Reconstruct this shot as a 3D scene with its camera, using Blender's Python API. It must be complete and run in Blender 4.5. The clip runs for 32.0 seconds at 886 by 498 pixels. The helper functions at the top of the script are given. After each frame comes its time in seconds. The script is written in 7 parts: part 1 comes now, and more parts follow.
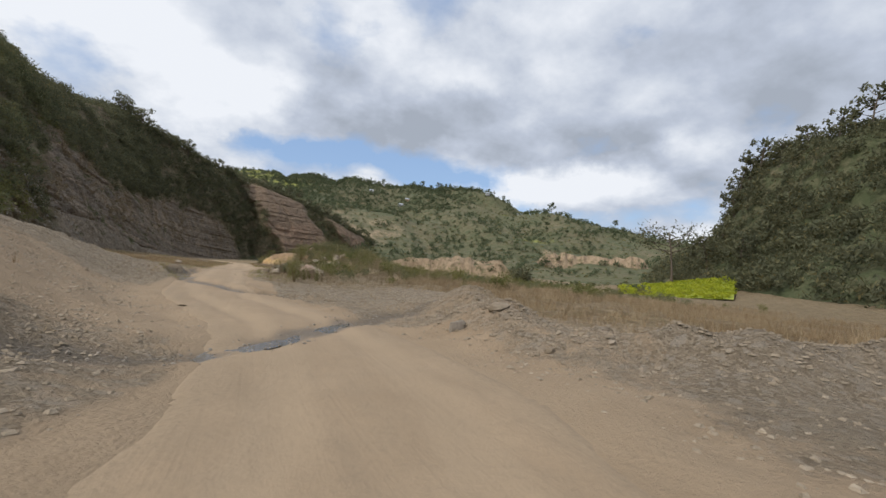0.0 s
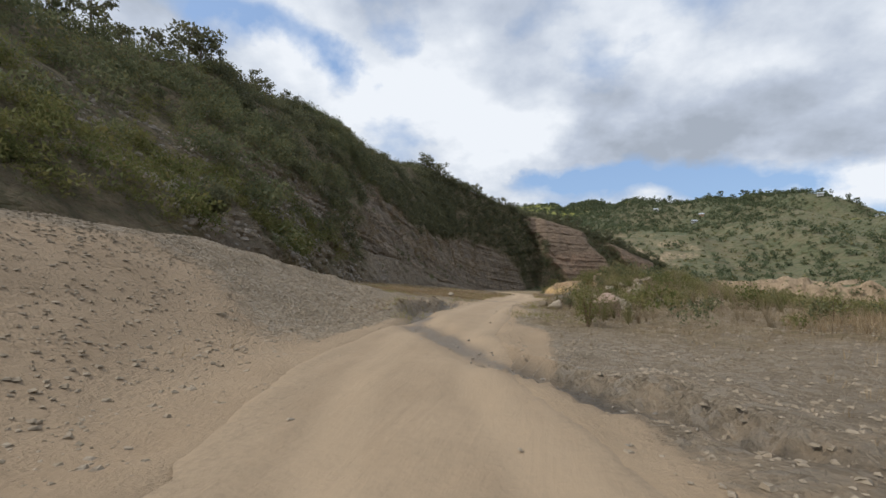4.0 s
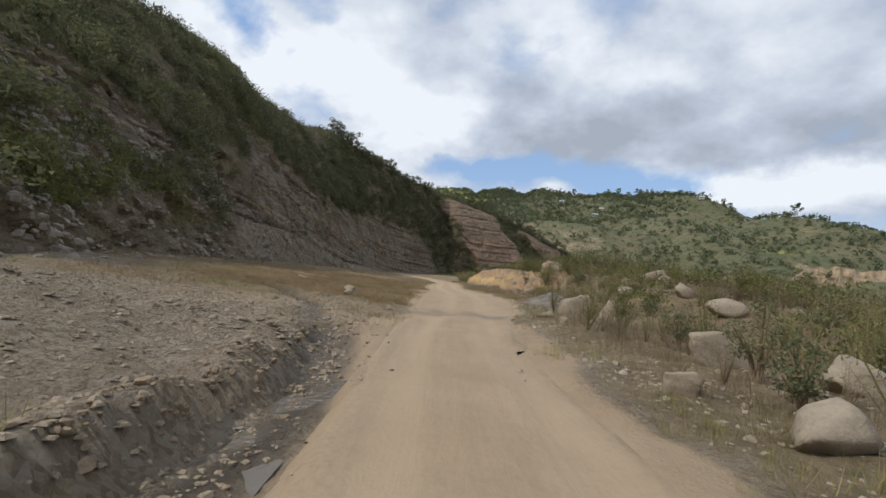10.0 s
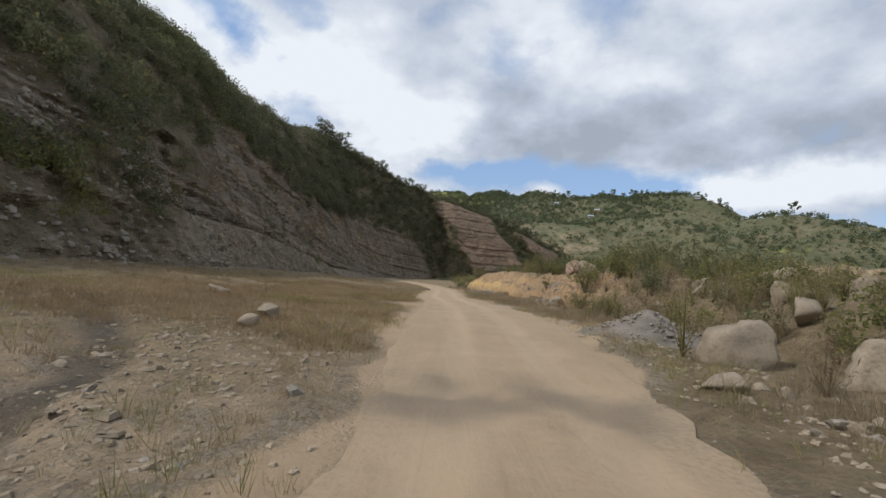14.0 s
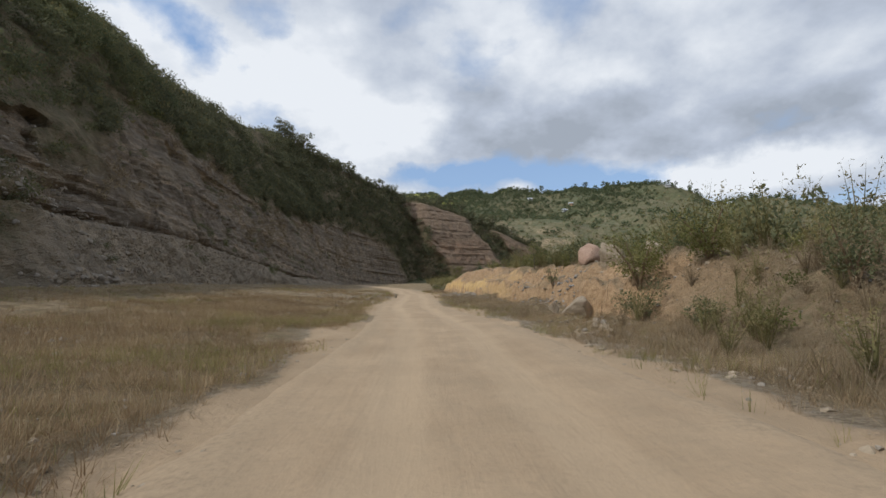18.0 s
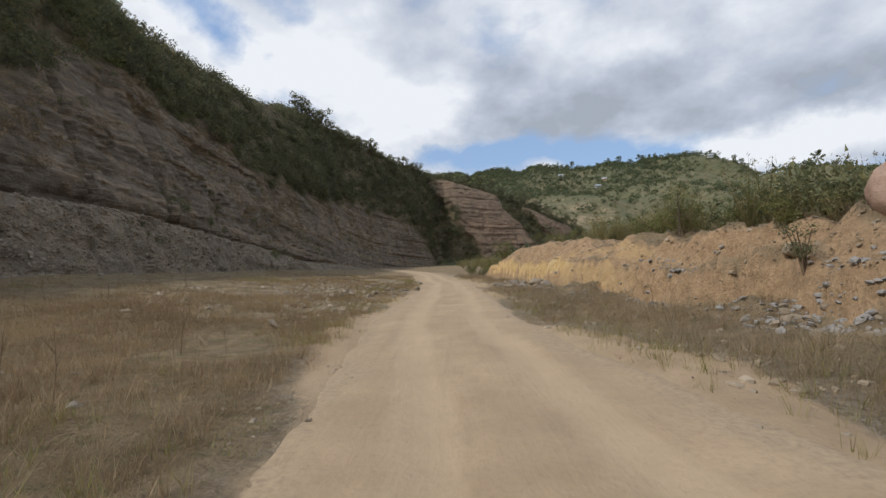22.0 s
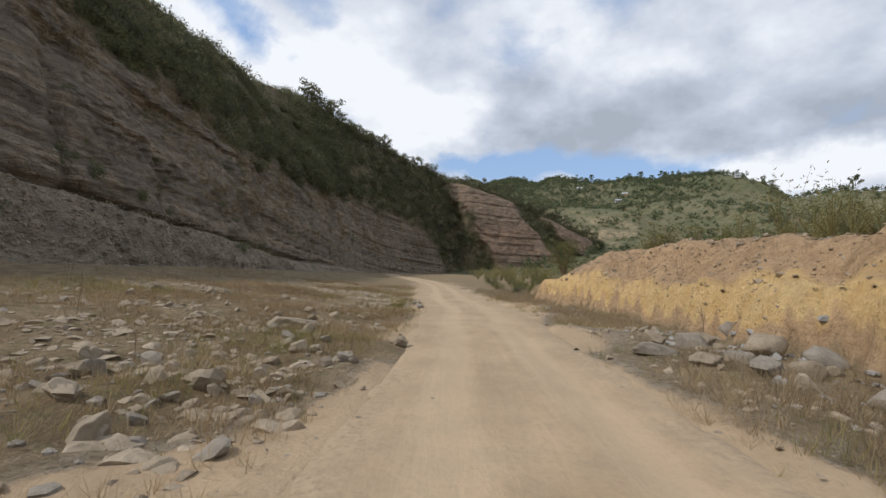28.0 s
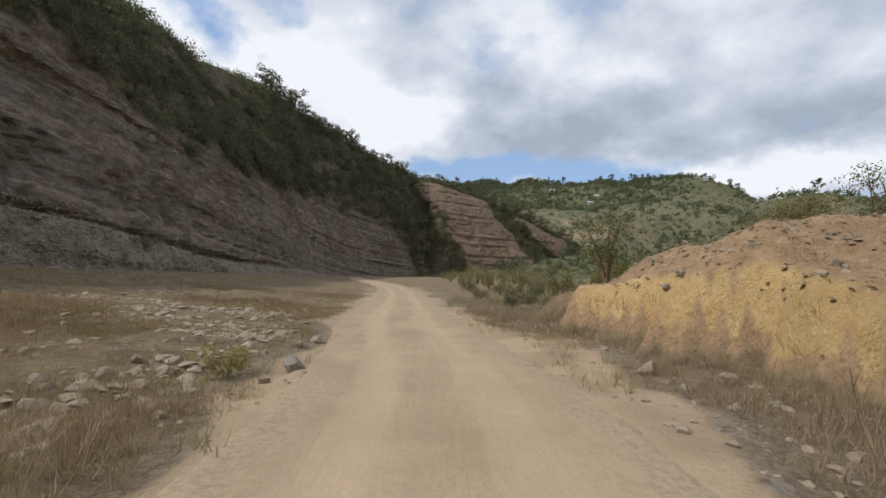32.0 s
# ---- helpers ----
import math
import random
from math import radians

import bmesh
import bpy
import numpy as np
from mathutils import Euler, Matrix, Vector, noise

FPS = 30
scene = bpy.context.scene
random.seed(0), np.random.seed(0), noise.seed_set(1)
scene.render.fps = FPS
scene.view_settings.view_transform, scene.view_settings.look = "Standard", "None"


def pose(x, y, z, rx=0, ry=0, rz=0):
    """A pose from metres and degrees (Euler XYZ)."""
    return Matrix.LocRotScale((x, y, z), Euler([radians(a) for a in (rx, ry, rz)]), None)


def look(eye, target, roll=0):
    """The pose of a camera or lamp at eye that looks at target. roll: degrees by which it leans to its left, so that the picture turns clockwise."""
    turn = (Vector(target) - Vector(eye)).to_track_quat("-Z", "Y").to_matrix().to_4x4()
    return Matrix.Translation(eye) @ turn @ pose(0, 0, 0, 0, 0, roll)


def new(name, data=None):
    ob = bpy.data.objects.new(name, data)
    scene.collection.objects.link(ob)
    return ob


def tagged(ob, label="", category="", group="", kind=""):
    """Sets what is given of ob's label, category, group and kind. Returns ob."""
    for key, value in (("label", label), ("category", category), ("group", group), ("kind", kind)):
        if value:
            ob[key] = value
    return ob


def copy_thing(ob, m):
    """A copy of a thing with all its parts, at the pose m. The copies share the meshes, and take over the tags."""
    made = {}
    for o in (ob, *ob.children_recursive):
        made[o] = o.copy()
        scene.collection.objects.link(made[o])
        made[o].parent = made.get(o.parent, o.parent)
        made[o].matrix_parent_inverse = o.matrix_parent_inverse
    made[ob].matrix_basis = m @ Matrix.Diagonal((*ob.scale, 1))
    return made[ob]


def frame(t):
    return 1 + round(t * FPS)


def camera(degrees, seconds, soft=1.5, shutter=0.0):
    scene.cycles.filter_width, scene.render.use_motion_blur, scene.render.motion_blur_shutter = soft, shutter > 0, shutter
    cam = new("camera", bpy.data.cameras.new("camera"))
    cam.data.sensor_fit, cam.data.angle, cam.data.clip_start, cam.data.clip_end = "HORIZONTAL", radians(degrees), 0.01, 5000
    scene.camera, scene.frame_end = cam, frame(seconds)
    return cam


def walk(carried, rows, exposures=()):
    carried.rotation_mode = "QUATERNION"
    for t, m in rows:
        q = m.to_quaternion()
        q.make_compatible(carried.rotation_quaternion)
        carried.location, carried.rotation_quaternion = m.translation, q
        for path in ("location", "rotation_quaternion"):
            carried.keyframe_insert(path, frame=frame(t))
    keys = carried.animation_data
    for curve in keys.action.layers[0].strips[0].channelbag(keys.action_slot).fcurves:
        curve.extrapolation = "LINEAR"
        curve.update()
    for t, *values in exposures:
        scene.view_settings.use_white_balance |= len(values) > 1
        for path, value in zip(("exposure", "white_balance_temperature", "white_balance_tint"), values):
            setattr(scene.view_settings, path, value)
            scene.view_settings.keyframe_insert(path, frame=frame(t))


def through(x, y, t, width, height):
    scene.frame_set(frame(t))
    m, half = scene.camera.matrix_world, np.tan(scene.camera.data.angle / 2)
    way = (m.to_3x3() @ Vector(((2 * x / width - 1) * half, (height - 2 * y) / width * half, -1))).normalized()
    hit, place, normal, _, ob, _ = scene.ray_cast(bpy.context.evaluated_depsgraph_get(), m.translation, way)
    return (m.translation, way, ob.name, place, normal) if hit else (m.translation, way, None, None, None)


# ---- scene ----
cam = camera(87.7, 32.0)
PATH = [
    (0, (1.674, -0.481, 1.066), (2.437, 1.366, 1.16), 3.0),
    (0.5, (2.257, 1.249, 1.034), (2.941, 3.126, 1.122), 3.0),
    (1, (2.703, 2.89, 0.993), (3.267, 4.807, 1.081), 3.5),
    (1.5, (3.007, 4.401, 0.959), (3.421, 6.356, 1.045), 4.3),
    (2, (3.174, 5.969, 0.871), (3.424, 7.952, 0.95), 4.6),
    (2.5, (3.103, 7.497, 0.897), (3.187, 9.493, 0.98), 4.6),
    (3, (3.027, 8.989, 0.919), (2.968, 10.986, 1.021), 1.1),
    (3.5, (2.814, 10.445, 0.949), (2.572, 12.426, 1.075), 0.2),
    (4, (2.436, 11.954, 0.998), (2.035, 13.906, 1.173), 1.2),
    (4.5, (1.934, 13.39, 1.094), (1.418, 15.315, 1.267), 2.9),
    (6.5, (0.405, 18.592, 1.163), (-0.19, 20.49, 1.375), 1.2),
    (7, (0.288, 19.797, 1.32), (-0.202, 21.727, 1.502), -3.8),
    (7.5, (-0.041, 21.301, 1.236), (-0.466, 23.248, 1.4), -0.4),
    (8, (-0.237, 23.035, 1.426), (-0.568, 24.997, 1.628), -2.0),
    (8.5, (-0.421, 24.708, 1.518), (-0.639, 26.682, 1.755), -0.5),
    (9, (-0.407, 26.307, 1.616), (-0.514, 28.294, 1.816), -0.0),
    (9.5, (-0.39, 27.917, 1.596), (-0.426, 29.912, 1.736), 1.4),
    (10, (-0.431, 29.533, 1.592), (-0.441, 31.529, 1.703), 3.5),
    (10.5, (-0.452, 31.053, 1.583), (-0.468, 33.049, 1.705), 4.3),
    (11, (-0.554, 32.506, 1.602), (-0.597, 34.501, 1.743), 4.7),
    (11.5, (-0.629, 33.928, 1.59), (-0.679, 35.922, 1.729), 4.4),
    (12, (-0.642, 35.335, 1.629), (-0.692, 37.33, 1.759), 4.6),
    (12.5, (-0.72, 36.704, 1.579), (-0.758, 38.699, 1.709), 4.2),
    (13, (-0.689, 37.994, 1.606), (-0.718, 39.99, 1.737), 4.0),
    (13.5, (-0.694, 39.262, 1.59), (-0.702, 41.257, 1.721), 3.3),
    (14, (-0.66, 40.535, 1.616), (-0.645, 42.531, 1.748), 2.6),
    (14.5, (-0.461, 42.015, 1.6), (-0.421, 44.011, 1.727), 1.5),
    (16.5, (0.124, 46.809, 1.602), (0.207, 48.802, 1.738), 0.3),
    (17, (0.099, 48.394, 1.585), (0.209, 50.386, 1.73), -0.1),
    (17.5, (0.204, 50.187, 1.587), (0.332, 52.177, 1.73), -0.8),
    (18, (0.282, 52.168, 1.582), (0.399, 54.16, 1.726), -1.0),
    (18.5, (0.285, 54.51, 1.597), (0.359, 56.503, 1.751), -1.0),
    (19, (0.297, 56.832, 1.633), (0.311, 58.826, 1.778), -1.2),
    (19.5, (0.21, 58.971, 1.625), (0.181, 60.967, 1.753), -0.4),
    (20, (0.109, 61.0, 1.612), (0.082, 62.998, 1.711), -0.4),
    (20.5, (0.041, 62.935, 1.56), (0.039, 64.933, 1.652), 0.1),
    (21, (0.012, 64.915, 1.563), (0.043, 66.91, 1.694), -0.4),
    (21.5, (-0.04, 66.926, 1.636), (-0.014, 68.924, 1.72), -0.3),
    (22, (-0.085, 68.812, 1.625), (-0.088, 70.811, 1.695), -2.2),
    (22.5, (-0.018, 70.434, 1.555), (-0.064, 72.433, 1.612), -1.7),
    (23, (0.047, 71.809, 1.507), (-0.045, 73.803, 1.631), -2.1),
    (23.5, (-0.017, 73.109, 1.444), (-0.115, 75.103, 1.57), -1.7),
    (24, (-0.064, 74.476, 1.379), (-0.174, 76.468, 1.509), -1.3),
    (24.5, (-0.15, 75.87, 1.342), (-0.274, 77.862, 1.466), -1.0),
    (26.5, (-0.695, 81.764, 1.66), (-0.787, 83.759, 1.764), 1.4),
    (27, (-0.686, 83.43, 1.659), (-0.767, 85.425, 1.769), 1.4),
    (27.5, (-0.672, 84.989, 1.676), (-0.746, 86.984, 1.787), 1.3),
    (28, (-0.654, 86.538, 1.673), (-0.704, 88.535, 1.778), 1.1),
    (28.5, (-0.583, 88.165, 1.617), (-0.606, 90.163, 1.713), 1.2),
    (29, (-0.551, 89.809, 1.635), (-0.543, 91.806, 1.737), 1.3),
    (29.5, (-0.412, 91.503, 1.657), (-0.376, 93.5, 1.772), 1.2),
    (30, (-0.319, 93.154, 1.642), (-0.253, 95.15, 1.761), 1.3),
    (30.5, (-0.225, 94.678, 1.632), (-0.143, 96.674, 1.744), 1.3),
    (31, (-0.1, 96.27, 1.6), (-0.017, 98.265, 1.715), 1.3),
    (31.5, (-0.03, 97.741, 1.62), (0.049, 99.736, 1.737), 1.3),
    (32, (-0.05, 99.133, 1.635), (0.019, 101.129, 1.754), 0.9),
]
walk(cam, [(t, look(e, g, r)) for t, e, g, r in PATH], [(0.0, -0.02, 6150, 10), (4.0, 0.0, 6100, 9), (10.0, 0.0, 6050, 9), (18.0, -0.08, 6100, 9), (24.0, 0.0, 6150, 10), (27.0, 0.05, 6150, 10), (32.0, 0.02, 6150, 10)])


# ---- world, sun, exposure ----
SUN_DIR = Vector((-0.64, -0.20, 0.745)).normalized()
world = bpy.data.worlds.new("sky")
scene.world = world
world.use_nodes = True


def build_sky():
    nt = world.node_tree
    nt.nodes.clear()
    N = nt.nodes.new
    L = nt.links.new
    out = N("ShaderNodeOutputWorld")
    bg = N("ShaderNodeBackground")
    bg.inputs["Strength"].default_value = 1.0
    sky = N("ShaderNodeTexSky")
    sky.sky_type = "NISHITA"
    sky.sun_disc = False
    sky.sun_elevation = math.asin(SUN_DIR.z)
    sky.sun_rotation = math.atan2(SUN_DIR.x, SUN_DIR.y)
    sky.air_density, sky.dust_density, sky.ozone_density = 1.0, 1.5, 1.5
    dim = N("ShaderNodeMix")
    dim.data_type, dim.blend_type = "RGBA", "MULTIPLY"
    dim.inputs["Factor"].default_value = 1.0
    L(sky.outputs[0], dim.inputs[6])
    dim.inputs[7].default_value = (0.14, 0.135, 0.13, 1)
    haze = N("ShaderNodeMix")
    haze.data_type = "RGBA"
    haze.inputs["Factor"].default_value = 0.5
    L(dim.outputs[2], haze.inputs[6])
    haze.inputs[7].default_value = (0.38, 0.54, 0.82, 1)
    tc = N("ShaderNodeTexCoord")
    sep = N("ShaderNodeSeparateXYZ")
    L(tc.outputs["Generated"], sep.inputs[0])

    def m(op, a, b=None, c=None):
        n = N("ShaderNodeMath")
        n.operation = op
        for i, v in enumerate((a, b, c)):
            if v is None:
                continue
            if isinstance(v, (int, float)):
                n.inputs[i].default_value = v
            else:
                L(v, n.inputs[i])
        return n.outputs[0]
    # flat cloud deck seen in perspective
    zz = m("ADD", m("MAXIMUM", sep.outputs[2], 0.0), 0.42)
    px, py = m("DIVIDE", sep.outputs[0], zz), m("DIVIDE", sep.outputs[1], zz)
    comb = N("ShaderNodeCombineXYZ")
    L(px, comb.inputs[0])
    L(py, comb.inputs[1])

    def noise_tex(scale, detail, rough, offset, distortion=0.0, src=None):
        mp = N("ShaderNodeMapping")
        mp.inputs["Location"].default_value = offset
        L(src or comb.outputs[0], mp.inputs[0])
        n = N("ShaderNodeTexNoise")
        n.inputs["Scale"].default_value = scale
        n.inputs["Detail"].default_value = detail
        n.inputs["Roughness"].default_value = rough
        n.inputs["Distortion"].default_value = distortion
        L(mp.outputs[0], n.inputs[0])
        return n.outputs[0]
    cover = noise_tex(1.6, 8.0, 0.5, (3.1, 7.4, 0.0), 0.05)
    puff = noise_tex(4.2, 9.0, 0.52, (1.0, 2.0, 4.0), 0.0)
    shade = noise_tex(2.4, 9.0, 0.54, (2.3, 5.2, 2.0), 0.05)

    def ramp(src, stops, kind="EASE"):
        r = N("ShaderNodeValToRGB")
        r.color_ramp.interpolation = kind
        el = r.color_ramp.elements
        while len(el) < len(stops):
            el.new(0.5)
        for e, (p, c) in zip(el, stops):
            e.position, e.color = p, (*c, 1) if len(c) == 3 else c
        L(src, r.inputs[0])
        return r.outputs[0]
    amount = m("ADD", m("MULTIPLY", cover, 0.62), m("MULTIPLY", puff, 0.38))
    # azimuth and elevation, frayed by noise
    fray = N("ShaderNodeTexNoise")
    fray.inputs["Scale"].default_value, fray.inputs["Detail"].default_value, fray.inputs["Roughness"].default_value = 9.0, 7.0, 0.6
    L(tc.outputs["Generated"], fray.inputs[0])
    fr = N("ShaderNodeSeparateColor")
    L(fray.outputs["Color"], fr.inputs[0])
    az = m("ADD", m("ARCTAN2", sep.outputs[0], sep.outputs[1]), m("MULTIPLY", m("SUBTRACT", fr.outputs[0], 0.5), 0.22))
    el = m("ADD", m("ARCSINE", sep.outputs[2]), m("MULTIPLY", m("SUBTRACT", fr.outputs[1], 0.5), 0.09))
    ae = N("ShaderNodeCombineXYZ")
    L(az, ae.inputs[0])
    L(el, ae.inputs[1])

    def heaped(base, blobs):
        """Adds soft ovals (azimuth, elevation, half width, half height, weight) to a field."""
        for a, e, ra, re, w in blobs:
            mp = N("ShaderNodeMapping")
            mp.inputs["Scale"].default_value = (1 / ra, 1 / re, 1)
            mp.inputs["Location"].default_value = (-a / ra, -e / re, 0)
            L(ae.outputs[0], mp.inputs[0])
            ln = N("ShaderNodeVectorMath")
            ln.operation = "LENGTH"
            L(mp.outputs[0], ln.inputs[0])
            mr = N("ShaderNodeMapRange")
            mr.interpolation_type = "SMOOTHSTEP"
            for i, v in enumerate((0.0, 1.9, 1.0, 0.0)):
                mr.inputs[i + 1].default_value = v
            L(ln.outputs["Value"], mr.inputs[0])
            base = m("MULTIPLY_ADD", mr.outputs[0], w, base)
        return base
    # gaps of blue high over the crest and low over the valley's end; cloud banks elsewhere
    gaps = [(-0.494, 0.479, 0.09, 0.026, -0.62), (-0.42, 0.447, 0.06, 0.03, -0.55), (-0.60, 0.515, 0.09, 0.024, -0.55), (-0.74, 0.50, 0.06, 0.02, -0.4),
            (-0.30, 0.51, 0.05, 0.03, -0.42), (0.07, 0.236, 0.17, 0.022, -0.62), (0.28, 0.226, 0.17, 0.026, -0.55), (0.45, 0.20, 0.12, 0.026, -0.45),
            (0.21, 0.255, 0.12, 0.03, -0.25), (0.14, 0.185, 0.30, 0.032, -0.50), (1.10, 0.43, 0.15, 0.05, -0.42), (0.8, 0.16, 0.1, 0.03, -0.3)]
    banks = [(0.2, 0.42, 1.1, 0.24, 0.42), (-0.12, 0.37, 0.25, 0.08, 0.35), (0.63, 0.19, 0.13, 0.032, 0.75), (0.73, 0.185, 0.10, 0.035, 0.6), (0.887, 0.268, 0.05, 0.025, 0.3), (-0.10, 0.256, 0.08, 0.02, 0.6)]
    cov = heaped(m("MULTIPLY_ADD", m("SUBTRACT", amount, 0.47), 3.2, 0.42), gaps + banks)
    mask = ramp(m("MULTIPLY_ADD", m("SUBTRACT", puff, 0.5), 0.9, cov), [(0.10, (0,) * 3), (0.66, (1,) * 3)], "LINEAR")
    bright = [(0.003, 0.325, 0.08, 0.036, 0.36), (-0.15, 0.325, 0.05, 0.03, 0.2), (-0.09, 0.258, 0.09, 0.02, 0.3), (-0.21, 0.43, 0.22, 0.09, 0.26), (-0.40, 0.37, 0.15, 0.06, 0.22),
              (0.29, 0.475, 0.14, 0.03, 0.16), (0.45, 0.40, 0.10, 0.028, 0.24), (0.63, 0.196, 0.13, 0.03, 0.5), (0.73, 0.195, 0.10, 0.035, 0.35), (0.887, 0.268, 0.055, 0.03, 0.45), (-0.62, 0.44, 0.12, 0.05, 0.25), (0.04, 0.47, 0.14, 0.06, 0.12)]
    grey = [(0.372, 0.315, 0.12, 0.042, -0.34), (0.21, 0.298, 0.15, 0.03, -0.30), (0.2, 0.38, 0.14, 0.05, -0.2), (0.38, 0.36, 0.11, 0.035, -0.2), (0.66, 0.36, 0.24, 0.10, -0.30),
            (0.95, 0.38, 0.36, 0.18, -0.20), (0.52, 0.27, 0.15, 0.035, -0.2), (1.1, 0.28, 0.22, 0.08, -0.16), (0.75, 0.5, 0.25, 0.08, -0.15), (0.72, 0.275, 0.22, 0.032, -0.30), (0.47, 0.235, 0.10, 0.03, -0.2)]
    lum = heaped(m("MULTIPLY_ADD", m("SUBTRACT", puff, 0.5), 1.7, m("MULTIPLY_ADD", m("SUBTRACT", 0.5, shade), 2.2, 0.61)), bright + grey)
    cloudcol = ramp(lum, [(0.0, (0.40, 0.43, 0.48)), (0.35, (0.54, 0.575, 0.645)), (0.6, (0.685, 0.71, 0.755)), (0.95, (0.90, 0.90, 0.905))], "LINEAR")
    mix = N("ShaderNodeMix")
    mix.data_type = "RGBA"
    L(mask, mix.inputs["Factor"])
    L(haze.outputs[2], mix.inputs[6])
    L(cloudcol, mix.inputs[7])
    L(mix.outputs[2], bg.inputs[0])
    L(bg.outputs[0], out.inputs[0])


build_sky()
sun = new("sun", bpy.data.lights.new("sun", "SUN"))
sun.data.energy, sun.data.angle, sun.data.color = 2.5, radians(2.0), (1.0, 0.955, 0.89)
sun.matrix_world = look(SUN_DIR * 200, (0, 0, 0))


# ---- numeric noise ----
def hash3(ix, iy, iz, seed):
    h = (ix.astype(np.int64) * 374761393 + iy.astype(np.int64) * 668265263 + iz.astype(np.int64) * 2147483647 + seed * 974634177) & 0xFFFFFFFF
    h = ((h ^ (h >> 13)) * 1274126177) & 0xFFFFFFFF
    h = ((h ^ (h >> 16)) * 2246822519) & 0xFFFFFFFF
    return ((h ^ (h >> 15)) & 0xFFFFFF) / float(0xFFFFFF)


def vnoise(x, y, z=0.0, seed=0):
    """Smooth value noise from -1 to 1."""
    x, y, z = np.broadcast_arrays(np.asarray(x, float), np.asarray(y, float), np.asarray(z, float))
    ix, iy, iz = np.floor(x), np.floor(y), np.floor(z)
    fx, fy, fz = x - ix, y - iy, z - iz
    fx, fy, fz = (f * f * f * (f * (f * 6 - 15) + 10) for f in (fx, fy, fz))
    total = 0.0
    for dx in (0, 1):
        for dy in (0, 1):
            for dz in (0, 1):
                w = (fx if dx else 1 - fx) * (fy if dy else 1 - fy) * (fz if dz else 1 - fz)
                total = total + w * hash3(ix + dx, iy + dy, iz + dz, seed)
    return total * 2 - 1


def fbm(x, y, z=0.0, octaves=4, seed=0, gain=0.5):
    total, amp = 0.0, 1.0
    x, y, z = np.asarray(x, float), np.asarray(y, float), np.asarray(z, float)
    for i in range(octaves):
        x, y = 0.8 * x - 0.6 * y, 0.6 * x + 0.8 * y
        total = total + amp * vnoise(x, y, z, seed + i)
        amp *= gain
        x, y, z = x * 2.03, y * 2.03, z * 2.03
    return total


def smooth(v, a, b):
    t = np.clip((np.asarray(v, float) - a) / (b - a), 0, 1)
    return t * t * (3 - 2 * t)


def bump(v, c, w):
    return np.exp(-(((np.asarray(v, float) - c) / w) ** 2))


# ---- materials ----
def material(name):
    mat = bpy.data.materials.new(name)
    mat.use_nodes = True
    nt = mat.node_tree
    bsdf = nt.nodes["Principled BSDF"]
    bsdf.inputs["Specular IOR Level"].default_value = 0.2
    bsdf.inputs["Roughness"].default_value = 0.9
    return mat, nt, bsdf


